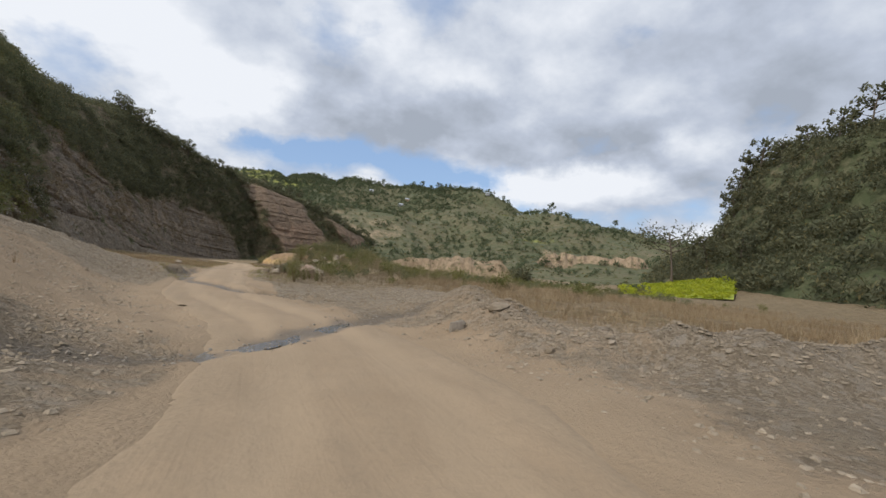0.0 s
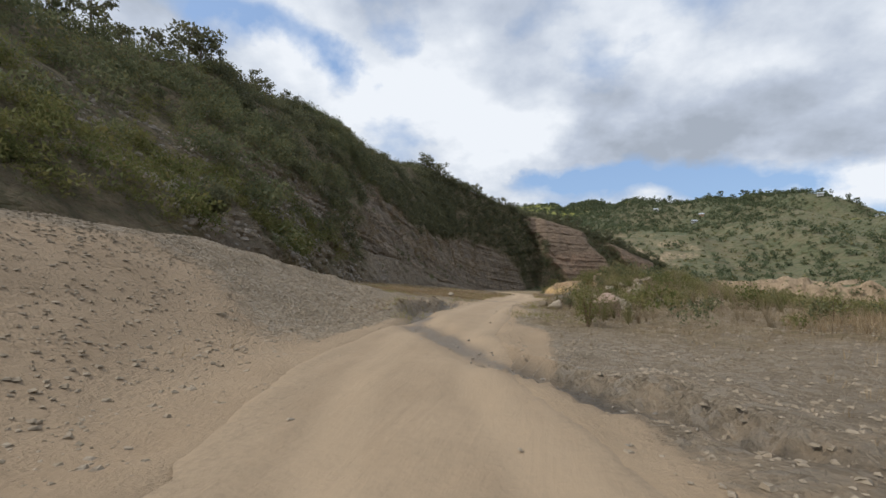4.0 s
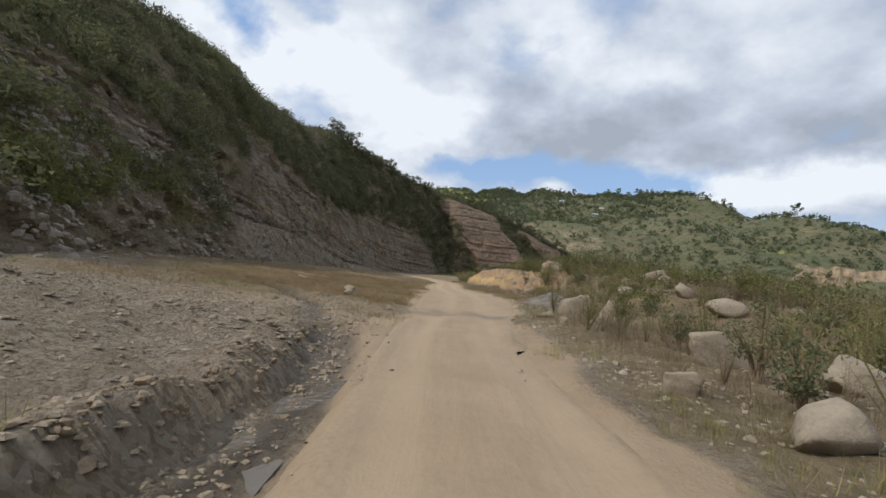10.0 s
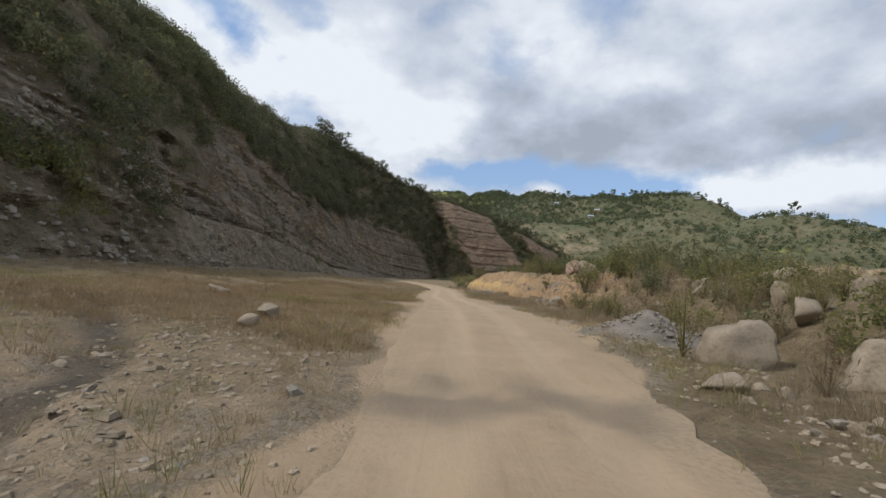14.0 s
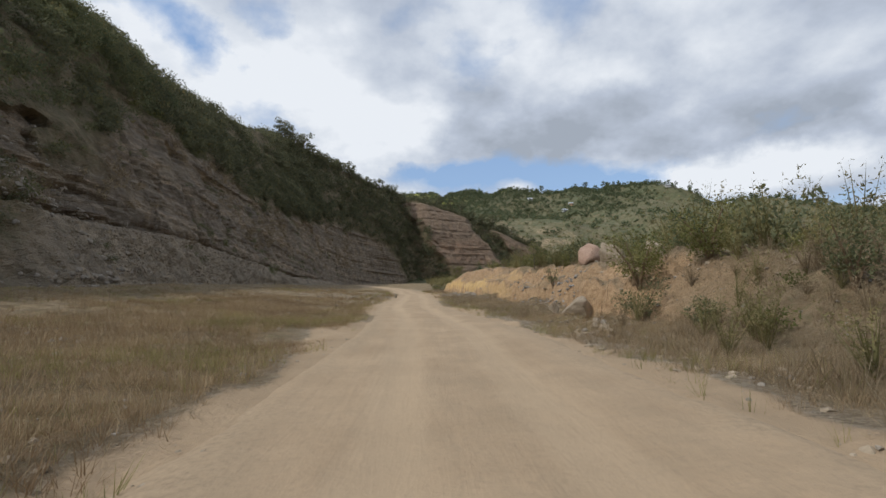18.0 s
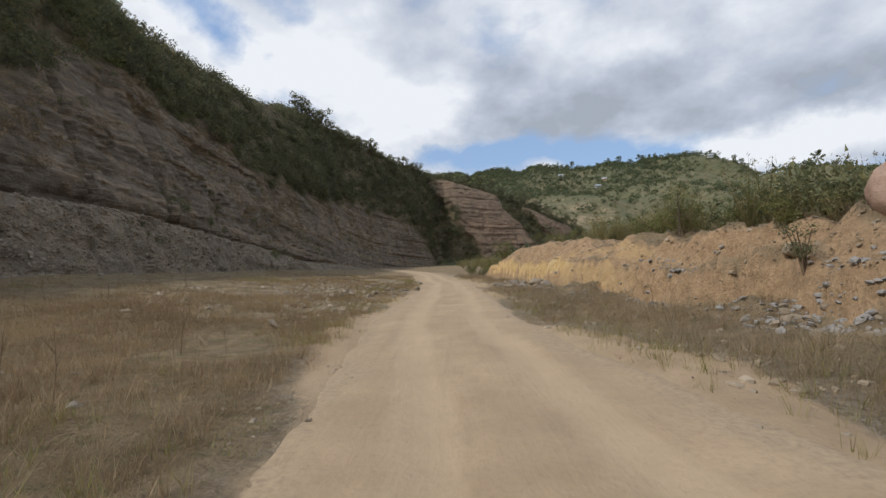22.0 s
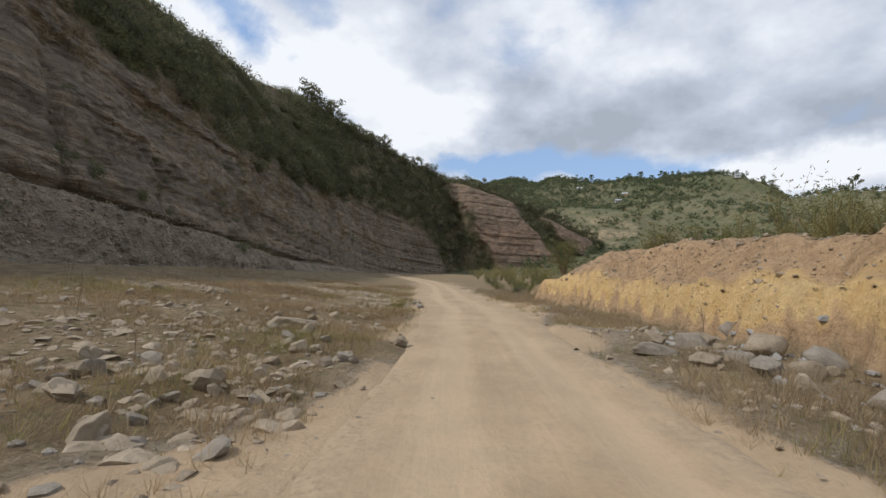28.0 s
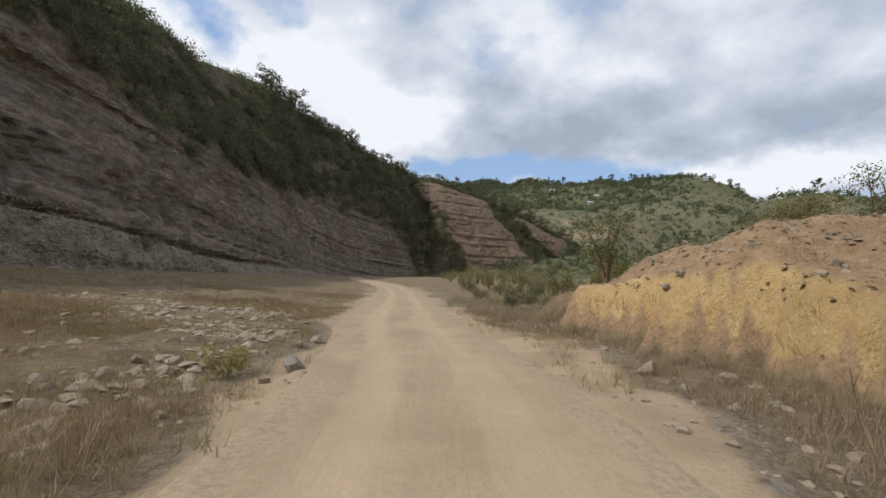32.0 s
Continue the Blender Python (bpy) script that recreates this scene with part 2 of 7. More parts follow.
class Graph:
    """Short ways to wire node materials."""

    def __init__(self, name):
        self.mat, self.nt, self.bsdf = material(name)
        self.geo = self.nt.nodes.new("ShaderNodeNewGeometry")
        self.pos = self.geo.outputs["Position"]

    def noise(self, scale, detail=5.0, rough=0.55, stretch=None, distortion=0.0, shift=(0, 0, 0)):
        mp = self.nt.nodes.new("ShaderNodeMapping")
        mp.inputs["Scale"].default_value = stretch or (1, 1, 1)
        mp.inputs["Location"].default_value = shift
        self.nt.links.new(self.pos, mp.inputs[0])
        n = self.nt.nodes.new("ShaderNodeTexNoise")
        n.inputs["Scale"].default_value = scale
        n.inputs["Detail"].default_value = detail
        n.inputs["Roughness"].default_value = rough
        n.inputs["Distortion"].default_value = distortion
        self.nt.links.new(mp.outputs[0], n.inputs[0])
        return n.outputs[0]

    def voronoi(self, scale, stretch=None, feature="F1", out="Distance"):
        mp = self.nt.nodes.new("ShaderNodeMapping")
        mp.inputs["Scale"].default_value = stretch or (1, 1, 1)
        self.nt.links.new(self.pos, mp.inputs[0])
        n = self.nt.nodes.new("ShaderNodeTexVoronoi")
        n.feature = feature
        n.inputs["Scale"].default_value = scale
        self.nt.links.new(mp.outputs[0], n.inputs[0])
        return n.outputs[out]

    def ramp(self, src, *stops):
        r = self.nt.nodes.new("ShaderNodeValToRGB")
        el = r.color_ramp.elements
        while len(el) < len(stops):
            el.new(0.5)
        for e, (p, c) in zip(el, stops):
            e.position = p
            e.color = (c, c, c, 1) if isinstance(c, (int, float)) else (*c, 1)
        self.nt.links.new(src, r.inputs[0])
        return r.outputs[0]

    def mix(self, fac, a, b, blend="MIX"):
        n = self.nt.nodes.new("ShaderNodeMix")
        n.data_type, n.blend_type = "RGBA", blend
        for sock, v in ((n.inputs["Factor"], fac), (n.inputs[6], a), (n.inputs[7], b)):
            if isinstance(v, (int, float)):
                sock.default_value = v
            elif isinstance(v, tuple):
                sock.default_value = (*v, 1)
            else:
                self.nt.links.new(v, sock)
        return n.outputs[2]

    def math(self, op, a, b=0.0):
        n = self.nt.nodes.new("ShaderNodeMath")
        n.operation = op
        n.use_clamp = False
        for sock, v in zip(n.inputs, (a, b)):
            if isinstance(v, (int, float)):
                sock.default_value = v
            else:
                self.nt.links.new(v, sock)
        return n.outputs[0]

    def attr(self, name):
        n = self.nt.nodes.new("ShaderNodeAttribute")
        n.attribute_name = name
        return n

    def cloud_dim(self):
        """Cloud-dimmed sun near the ford, painted as browner ground; none past the second bend."""
        n = self.nt.nodes.new("ShaderNodeSeparateXYZ")
        self.nt.links.new(self.pos, n.inputs[0])
        return self.ramp(self.math("MULTIPLY", self.math("ADD", n.outputs[1], self.math("MULTIPLY", self.noise(0.15, 4), 14.0)), 0.01), (0.30, 0.55), (0.92, 0.0))

    def color(self, sock):
        self.nt.links.new(sock, self.bsdf.inputs["Base Color"])

    def rough(self, v):
        if isinstance(v, (int, float)):
            self.bsdf.inputs["Roughness"].default_value = v
        else:
            self.nt.links.new(v, self.bsdf.inputs["Roughness"])

    def bumped(self, src, strength=0.5, distance=0.05):
        b = self.nt.nodes.new("ShaderNodeBump")
        b.inputs["Strength"].default_value = strength
        b.inputs["Distance"].default_value = distance
        self.nt.links.new(src, b.inputs["Height"])
        self.nt.links.new(b.outputs[0], self.bsdf.inputs["Normal"])
        return b


def ground_material():
    g = Graph("ground_earth")
    a = g.attr("zone")
    sep = g.nt.nodes.new("ShaderNodeSeparateColor")
    g.nt.links.new(a.outputs["Color"], sep.inputs[0])
    dry, ochre, wet = sep.outputs[0], sep.outputs[1], sep.outputs[2]
    big, mid, fine = g.noise(0.12, 4), g.noise(0.9, 5, 0.6), g.noise(9.0, 6, 0.65)
    peb = g.voronoi(11.0)
    mid = g.noise(1.8, 10, 0.75)
    base = g.mix(g.ramp(mid, (0.36, 0.0), (0.62, 1.0)), (0.195, 0.15, 0.098), (0.385, 0.305, 0.205))
    base = g.mix(g.ramp(fine, (0.30, 0.7), (0.46, 0.0)), base, (0.14, 0.112, 0.08))
    base = g.mix(g.ramp(g.noise(3.1, 8, 0.75, shift=(5, 3, 1)), (0.54, 0.0), (0.66, 0.6)), base, (0.37, 0.315, 0.235))
    base = g.mix(g.ramp(peb, (0.10, 0.6), (0.22, 0.0)), base, (0.44, 0.39, 0.32))
    c1, c2 = g.nt.nodes.new("ShaderNodeSeparateColor"), g.nt.nodes.new("ShaderNodeSeparateColor")
    g.nt.links.new(g.voronoi(8.0, (1, 1, 0.6), out="Color"), c1.inputs[0])
    g.nt.links.new(g.voronoi(19.0, (1, 1, 0.6), out="Color"), c2.inputs[0])
    stony = g.mix(g.ramp(c2.outputs[0], (0.15, 0.0), (0.95, 1.0)), (0.20, 0.152, 0.098), (0.42, 0.335, 0.228))
    stony = g.mix(g.ramp(c1.outputs[0], (0.72, 0.0), (0.76, 0.8)), stony, (0.43, 0.365, 0.28))
    base = g.mix(g.ramp(g.noise(0.9, 7, 0.7, shift=(2, 9, 4)), (0.38, 0.25), (0.58, 0.85)), base, stony)
    # gravel tinted darker near the ford for the weaker sun there
    base = g.mix(g.math("MULTIPLY", g.cloud_dim(), 0.4), base, (0.20, 0.15, 0.098))
    soil = g.mix(g.ramp(g.noise(1.7, 6, 0.6), (0.35, 0.0), (0.62, 1.0)), (0.175, 0.122, 0.066), (0.32, 0.235, 0.135))
    soil = g.mix(g.ramp(fine, (0.30, 0.7), (0.46, 0.0)), soil, (0.10, 0.072, 0.04))
    soil = g.mix(g.ramp(g.noise(5.0, 5, 0.6), (0.5, 0.0), (0.72, 0.6)), soil, (0.12, 0.13, 0.05))
    sandy = g.attr("sandy").outputs["Fac"]
    sand = g.mix(g.ramp(g.noise(0.7, 5, 0.6), (0.32, 0.0), (0.68, 1.0)), (0.335, 0.24, 0.146), (0.445, 0.325, 0.202))
    sand = g.mix(g.ramp(g.noise(7.0, 8, 0.72), (0.32, 0.4), (0.46, 0.0)), sand, (0.25, 0.185, 0.115))
    ragged = g.math("ADD", sandy, g.math("MULTIPLY", g.math("SUBTRACT", g.noise(2.4, 8, 0.7), 0.5), 1.3))
    # the same weaker sun, put into the sand's colour
    sand = g.mix(g.cloud_dim(), sand, (0.28, 0.204, 0.128))
    base = g.mix(g.ramp(ragged, (0.26, 0.0), (0.60, 1.0)), base, sand)
    gm = g.math("MULTIPLY", dry, g.ramp(g.noise(0.8, 6, 0.65), (0.28, 0.55), (0.5, 1.0)))
    base = g.mix(gm, base, soil)
    yel = g.mix(g.ramp(g.noise(2.2, 7, 0.65), (0.33, 0.0), (0.66, 1.0)), (0.52, 0.335, 0.13), (0.66, 0.465, 0.22))
    yel = g.mix(g.ramp(g.noise(7.0, 7, 0.7), (0.34, 0.55), (0.5, 0.0)), yel, (0.42, 0.29, 0.145))
    yel = g.mix(g.ramp(g.noise(1.1, 4, 0.6, (1, 1, 0.2)), (0.55, 0.0), (0.7, 0.5)), yel, (0.42, 0.30, 0.16))
    brown = g.mix(g.ramp(g.noise(3.0, 7, 0.65), (0.33, 0.0), (0.62, 1.0)), (0.30, 0.19, 0.10), (0.47, 0.315, 0.175))
    brown = g.mix(g.ramp(g.noise(12.0, 6, 0.7), (0.36, 0.5), (0.5, 0.0)), brown, (0.26, 0.18, 0.11))
    bank = g.mix(g.ramp(ochre, (0.6, 0.0), (0.85, 1.0)), brown, yel)
    base = g.mix(g.ramp(ochre, (0.05, 0.0), (0.4, 1.0)), base, bank)
    base = g.mix(g.ramp(big, (0.3, 0.18), (0.6, 0.0)), base, (0.20, 0.155, 0.10))
    base = g.mix(wet, base, (0.085, 0.068, 0.047))
    g.color(base)
    g.rough(g.ramp(wet, (0.0, 0.95), (1.0, 0.35)))
    lump, grit = g.noise(3.6, 10, 0.72), g.noise(31.0, 6, 0.7)
    peb2 = g.voronoi(4.3)
    h = g.math("ADD", g.math("MULTIPLY", lump, 1.1), g.math("MULTIPLY", g.ramp(peb, (0.05, 1.0), (0.26, 0.0)), 0.10))
    h = g.math("ADD", h, g.math("MULTIPLY", g.ramp(peb2, (0.06, 1.0), (0.2, 0.0)), 0.12))
    h = g.math("ADD", h, g.math("MULTIPLY", grit, 0.25))
    h = g.math("ADD", h, g.math("MULTIPLY", g.ramp(g.voronoi(19.0, (1, 1, 0.6)), (0.1, 1.0), (0.6, 0.0)), 0.14))
    h = g.math("ADD", h, g.math("MULTIPLY", g.ramp(g.voronoi(8.0, (1, 1, 0.6)), (0.1, 1.0), (0.5, 0.0)), 0.22))
    b = g.bumped(h, 1.0, 0.15)
    g.nt.links.new(g.math("MULTIPLY", g.ramp(ochre, (0.05, 1.0), (0.6, 0.8)), g.ramp(ragged, (0.26, 1.0), (0.75, 0.5))), b.inputs["Strength"])
    return g.mat


def road_material():
    g = Graph("packed_sand")
    mid = g.noise(0.7, 5, 0.6)
    streak = g.noise(3.4, 6, 0.65, (1.0, 0.07, 1.0), 0.9)
    fine = g.noise(14.0, 6, 0.65)
    c = g.mix(g.ramp(mid, (0.32, 0.0), (0.68, 1.0)), (0.34, 0.243, 0.148), (0.45, 0.328, 0.205))
    c = g.mix(g.ramp(streak, (0.36, 0.25), (0.52, 0.0)), c, (0.30, 0.225, 0.145))
    c = g.mix(g.ramp(g.noise(1.9, 6, 0.65), (0.36, 0.45), (0.52, 0.0)), c, (0.31, 0.235, 0.15))
    c = g.mix(g.ramp(fine, (0.30, 0.35), (0.50, 0.0)), c, (0.22, 0.17, 0.115))
    a = g.attr("zone")
    sep = g.nt.nodes.new("ShaderNodeSeparateColor")
    g.nt.links.new(a.outputs["Color"], sep.inputs[0])
    # pressed wheel tracks, loose sand between, and ragged margins
    trk = g.math("ADD", sep.outputs[1], g.math("MULTIPLY", g.math("SUBTRACT", g.noise(2.2, 7, 0.7, (1.0, 0.16, 1.0)), 0.5), 1.5))
    c = g.mix(g.ramp(trk, (0.35, 0.0), (0.75, 0.5)), c, (0.47, 0.35, 0.222))
    rag = g.math("ADD", sep.outputs[0], g.math("MULTIPLY", g.math("SUBTRACT", g.noise(2.4, 8, 0.7), 0.5), 1.6))
    verge = g.mix(g.ramp(fine, (0.35, 0.0), (0.6, 1.0)), (0.26, 0.195, 0.125), (0.40, 0.30, 0.19))
    c = g.mix(g.ramp(rag, (0.35, 0.0), (0.85, 0.75)), c, verge)
    c = g.mix(g.ramp(g.voronoi(16.0), (0.05, 0.5), (0.13, 0.0)), c, (0.30, 0.25, 0.19))
    # dimmer sun over the first part of the track, painted into its colour
    c = g.mix(g.cloud_dim(), c, (0.28, 0.204, 0.128))
    c = g.mix(sep.outputs[2], c, (0.13, 0.10, 0.068))
    g.color(c)
    g.rough(g.ramp(sep.outputs[2], (0.0, 0.93), (1.0, 0.4)))
    hh = g.math("ADD", g.math("MULTIPLY", streak, 0.5), g.math("MULTIPLY", fine, 0.3))
    hh = g.math("ADD", hh, g.math("MULTIPLY", g.noise(2.6, 8, 0.7), 0.9))
    g.bumped(hh, 0.6, 0.06)
    return g.mat


def cliff_material(name):
    g = Graph(name)
    a = g.attr("zone")
    sep = g.nt.nodes.new("ShaderNodeSeparateColor")
    g.nt.links.new(a.outputs["Color"], sep.inputs[0])
    veg, pebbly, red = sep.outputs[0], sep.outputs[1], sep.outputs[2]
    flat = g.pos
    # the beds dip gently along the valley
    xyz, back = g.nt.nodes.new("ShaderNodeSeparateXYZ"), g.nt.nodes.new("ShaderNodeCombineXYZ")
    g.nt.links.new(g.pos, xyz.inputs[0])
    g.nt.links.new(xyz.outputs[0], back.inputs[0])
    g.nt.links.new(xyz.outputs[1], back.inputs[1])
    g.nt.links.new(g.math("ADD", xyz.outputs[2], g.math("MULTIPLY", xyz.outputs[1], 0.07)), back.inputs[2])
    g.pos = back.outputs[0]
    bed = g.noise(0.62, 4, 0.6, (0.012, 0.01, 1.0), 0.25)
    bed2 = g.noise(2.1, 6, 0.7, (0.02, 0.018, 1.0), 0.2)
    bed3 = g.noise(7.0, 4, 0.7, (0.04, 0.035, 1.0), 0.2)
    g.pos = flat
    stain = g.noise(0.35, 5, 0.6, (1.0, 1.0, 0.18))
    streak = g.noise(1.1, 6, 0.65, (1.0, 1.0, 0.10), shift=(4, 2, 0))
    grain = g.noise(4.0, 8, 0.7)
    rock = g.mix(g.ramp(bed, (0.42, 0.0), (0.58, 1.0)), (0.195, 0.138, 0.086), (0.395, 0.29, 0.182))
    rock = g.mix(g.ramp(bed2, (0.42, 0.6), (0.52, 0.0)), rock, (0.145, 0.112, 0.082))
    rock = g.mix(g.ramp(bed2, (0.56, 0.0), (0.66, 0.5)), rock, (0.43, 0.345, 0.25))
    rock = g.mix(g.ramp(bed3, (0.40, 0.5), (0.50, 0.0)), rock, (0.12, 0.098, 0.076))
    rock = g.mix(g.math("MULTIPLY", red, 0.6), rock, (0.25, 0.175, 0.115))
    seam = g.ramp(g.math("MULTIPLY", xyz.outputs[2], 1 / 60), (0.18, 0.0), (0.26, 1.0), (0.46, 1.0), (0.56, 0.0))
    rock = g.mix(g.math("MULTIPLY", g.math("MULTIPLY", red, seam), g.ramp(bed2, (0.44, 0.1), (0.56, 0.8))), rock, (0.385, 0.225, 0.138))
    rock = g.mix(g.ramp(stain, (0.38, 0.75), (0.58, 0.0)), rock, (0.135, 0.108, 0.078))
    rock = g.mix(g.ramp(streak, (0.56, 0.0), (0.70, 0.45)), rock, (0.115, 0.094, 0.07))
    rock = g.mix(g.ramp(g.noise(0.22, 5, 0.6, shift=(8, 1, 3)), (0.5, 0.0), (0.68, 0.55)), rock, (0.31, 0.235, 0.145))
    rock = g.mix(g.ramp(grain, (0.34, 0.6), (0.48, 0.0)), rock, (0.10, 0.082, 0.06))
    rock = g.mix(g.ramp(g.noise(9.0, 6, 0.75), (0.38, 0.55), (0.5, 0.0)), rock, (0.09, 0.072, 0.052))
    cell = g.nt.nodes.new("ShaderNodeSeparateColor")
    g.nt.links.new(g.voronoi(0.9, (1, 1, 2.4), out="Color"), cell.inputs[0])
    rock = g.mix(g.ramp(cell.outputs[0], (0.55, 0.0), (1.0, 0.4)), rock, (0.40, 0.33, 0.245))
    rock = g.mix(g.ramp(cell.outputs[1], (0.6, 0.0), (1.0, 0.45)), rock, (0.13, 0.105, 0.08))
    crack = g.voronoi(0.55, (1.0, 1.0, 2.6), "DISTANCE_TO_EDGE")
    crack2 = g.voronoi(2.2, (1.0, 1.0, 2.4), "DISTANCE_TO_EDGE")
    broken = g.ramp(g.noise(0.3, 4), (0.45, 0.0), (0.6, 1.0))
    rock = g.mix(g.math("MULTIPLY", g.ramp(crack, (0.0, 0.5), (0.05, 0.0)), broken), rock, (0.085, 0.068, 0.05))
    rock = g.mix(g.math("MULTIPLY", g.ramp(crack2, (0.0, 0.3), (0.10, 0.0)), broken), rock, (0.10, 0.082, 0.06))
    cob = g.voronoi(3.4, (1, 1, 1.4))
    matrix = g.mix(g.ramp(g.noise(0.8, 7, 0.7), (0.36, 0.0), (0.62, 1.0)), (0.205, 0.165, 0.115), (0.36, 0.285, 0.195))
    cobcol = g.mix(g.math("MULTIPLY", g.ramp(cob, (0.16, 1.0), (0.34, 0.0)), g.ramp(g.noise(0.9, 4, 0.6, shift=(1, 6, 2)), (0.42, 0.05), (0.6, 0.75))), matrix, (0.42, 0.355, 0.28))
    cobcol = g.mix(g.ramp(stain, (0.36, 0.45), (0.55, 0.0)), cobcol, (0.12, 0.10, 0.076))
    rock = g.mix(g.math("MULTIPLY", red, 0.4), rock, (0.19, 0.122, 0.078))
    rock = g.mix(pebbly, rock, cobcol)
    soil = g.mix(g.ramp(g.noise(0.6, 6, 0.6), (0.35, 0.0), (0.65, 1.0)), (0.12, 0.094, 0.054), (0.245, 0.185, 0.11))
    soil = g.mix(g.ramp(g.noise(0.8, 8, 0.75, shift=(3, 1, 7)), (0.36, 0.6), (0.5, 0.0)), soil, (0.085, 0.07, 0.042))
    soil = g.mix(g.ramp(g.noise(1.6, 7, 0.7), (0.46, 0.0), (0.60, 0.55)), soil, (0.085, 0.088, 0.038))
    g.color(g.mix(veg, rock, soil))
    h = g.math("ADD", g.math("MULTIPLY", g.noise(1.3, 9, 0.7), 1.3), g.math("MULTIPLY", bed2, 0.8))
    h = g.math("ADD", h, g.math("MULTIPLY", grain, 0.6))
    h = g.math("ADD", h, g.math("MULTIPLY", bed3, 0.25))
    h = g.math("ADD", h, g.math("MULTIPLY", g.ramp(crack, (0.0, 0.0), (0.10, 1.0)), 0.25))
    h = g.math("ADD", h, g.math("MULTIPLY", g.ramp(crack2, (0.0, 0.0), (0.14, 1.0)), 0.2))
    h = g.math("ADD", h, g.math("MULTIPLY", g.math("MULTIPLY", pebbly, g.ramp(cob, (0.1, 1.0), (0.4, 0.0))), 0.5))
    g.bumped(h, 1.0, 0.24)
    return g.mat


def hill_material():
    g = Graph("hill_cover")
    a = g.attr("zone")
    sep = g.nt.nodes.new("ShaderNodeSeparateColor")
    g.nt.links.new(a.outputs["Color"], sep.inputs[0])
    n1, n2, n3 = g.noise(0.010, 6, 0.6), g.noise(0.11, 6, 0.65), g.noise(0.4, 5, 0.7)
    c = g.mix(g.ramp(n1, (0.37, 0.0), (0.57, 1.0)), (0.118, 0.106, 0.058), (0.19, 0.148, 0.088))
    c = g.mix(g.ramp(n2, (0.42, 0.5), (0.6, 0.0)), c, (0.10, 0.112, 0.05))
    c = g.mix(g.ramp(n3, (0.44, 0.4), (0.56, 0.0)), c, (0.12, 0.125, 0.06))
    # bushes too far off to tell apart
    tops, tufty = g.voronoi(0.13, (1, 1, 0.8)), g.voronoi(0.32, (1, 1, 0.8))
    thick = g.ramp(g.noise(0.018, 5, 0.65, shift=(40, 7, 0)), (0.40, 0.0), (0.55, 1.0))
    c = g.mix(g.math("MULTIPLY", thick, g.ramp(tops, (0.30, 0.75), (0.55, 0.25))), c, (0.082, 0.094, 0.046))
    c = g.mix(g.ramp(tufty, (0.16, 0.55), (0.34, 0.0)), c, (0.095, 0.11, 0.05))
    c = g.mix(sep.outputs[1], c, (0.36, 0.36, 0.09))
    c = g.mix(g.math("MULTIPLY", sep.outputs[0], g.ramp(n3, (0.40, 0.2), (0.58, 1.0))), c, (0.36, 0.265, 0.165))
    # the near hill lies under unbroken scrub
    c = g.mix(g.math("MULTIPLY", sep.outputs[2], g.ramp(n3, (0.45, 0.9), (0.62, 0.35))), c, (0.06, 0.07, 0.03))
    g.color(c)
    g.bumped(g.math("SUBTRACT", g.math("MULTIPLY", n2, 0.5), g.math("ADD", g.math("MULTIPLY", thick, tops), g.math("MULTIPLY", tufty, 0.3))), 0.8, 3.0)
    return g.mat


def leaf_material(name, dark, light, dry=(0.25, 0.2, 0.08), dryness=0.12, through=0.35):
    g = Graph(name)
    rnd = g.geo.outputs["Random Per Island"]
    c = g.mix(g.ramp(g.noise(0.35, 4), (0.35, 0.0), (0.65, 1.0)), dark, light)
    c = g.mix(g.ramp(rnd, (0.0, 0.4), (0.5, 0.0)), c, tuple(v * 0.6 for v in dark))
    c = g.mix(g.ramp(rnd, (1.0 - dryness, 0.0), (1.0, 0.8)), c, dry)
    g.color(c)
    g.rough(0.7)
    g.bsdf.inputs["Specular IOR Level"].default_value = 0.08
    tr = g.nt.nodes.new("ShaderNodeBsdfTranslucent")
    g.nt.links.new(c, tr.inputs[0])
    mx = g.nt.nodes.new("ShaderNodeMixShader")
    mx.inputs[0].default_value = through
    out = g.nt.nodes["Material Output"]
    g.nt.links.new(g.bsdf.outputs[0], mx.inputs[1])
    g.nt.links.new(tr.outputs[0], mx.inputs[2])
    g.nt.links.new(mx.outputs[0], out.inputs[0])
    return g.mat


def stone_material(name, lo, hi, band=False):
    g = Graph(name)
    obj = g.nt.nodes.new("ShaderNodeObjectInfo")
    n = g.noise(2.2, 7, 0.6, (1, 1, 3.0) if band else None)
    f = g.noise(16.0, 6, 0.65)
    c = g.mix(g.ramp(n, (0.32, 0.0), (0.68, 1.0)), lo, hi)
    c = g.mix(g.ramp(f, (0.33, 0.45), (0.55, 0.0)), c, tuple(v * 0.5 for v in lo))
    r = g.math("MULTIPLY", g.geo.outputs["Random Per Island"], 0.35)
    c = g.mix(r, c, tuple(v * 0.6 for v in lo))
    r2 = g.math("MULTIPLY", obj.outputs["Random"], 0.3)
    c = g.mix(r2, c, (0.30, 0.25, 0.19))
    g.color(c)
    g.bumped(g.math("ADD", n, g.math("MULTIPLY", f, 0.5)), 0.6, 0.06)
    return g.mat


def plain(name, col, rough=0.7, metal=0.0, scale=6.0):
    g = Graph(name)
    c = g.mix(g.ramp(g.noise(scale, 5, 0.6), (0.35, 0.0), (0.65, 1.0)), tuple(v * 0.75 for v in col), tuple(min(v * 1.15, 1) for v in col))
    g.color(c)
    g.rough(rough)
    g.bsdf.inputs["Metallic"].default_value = metal
    return g.mat


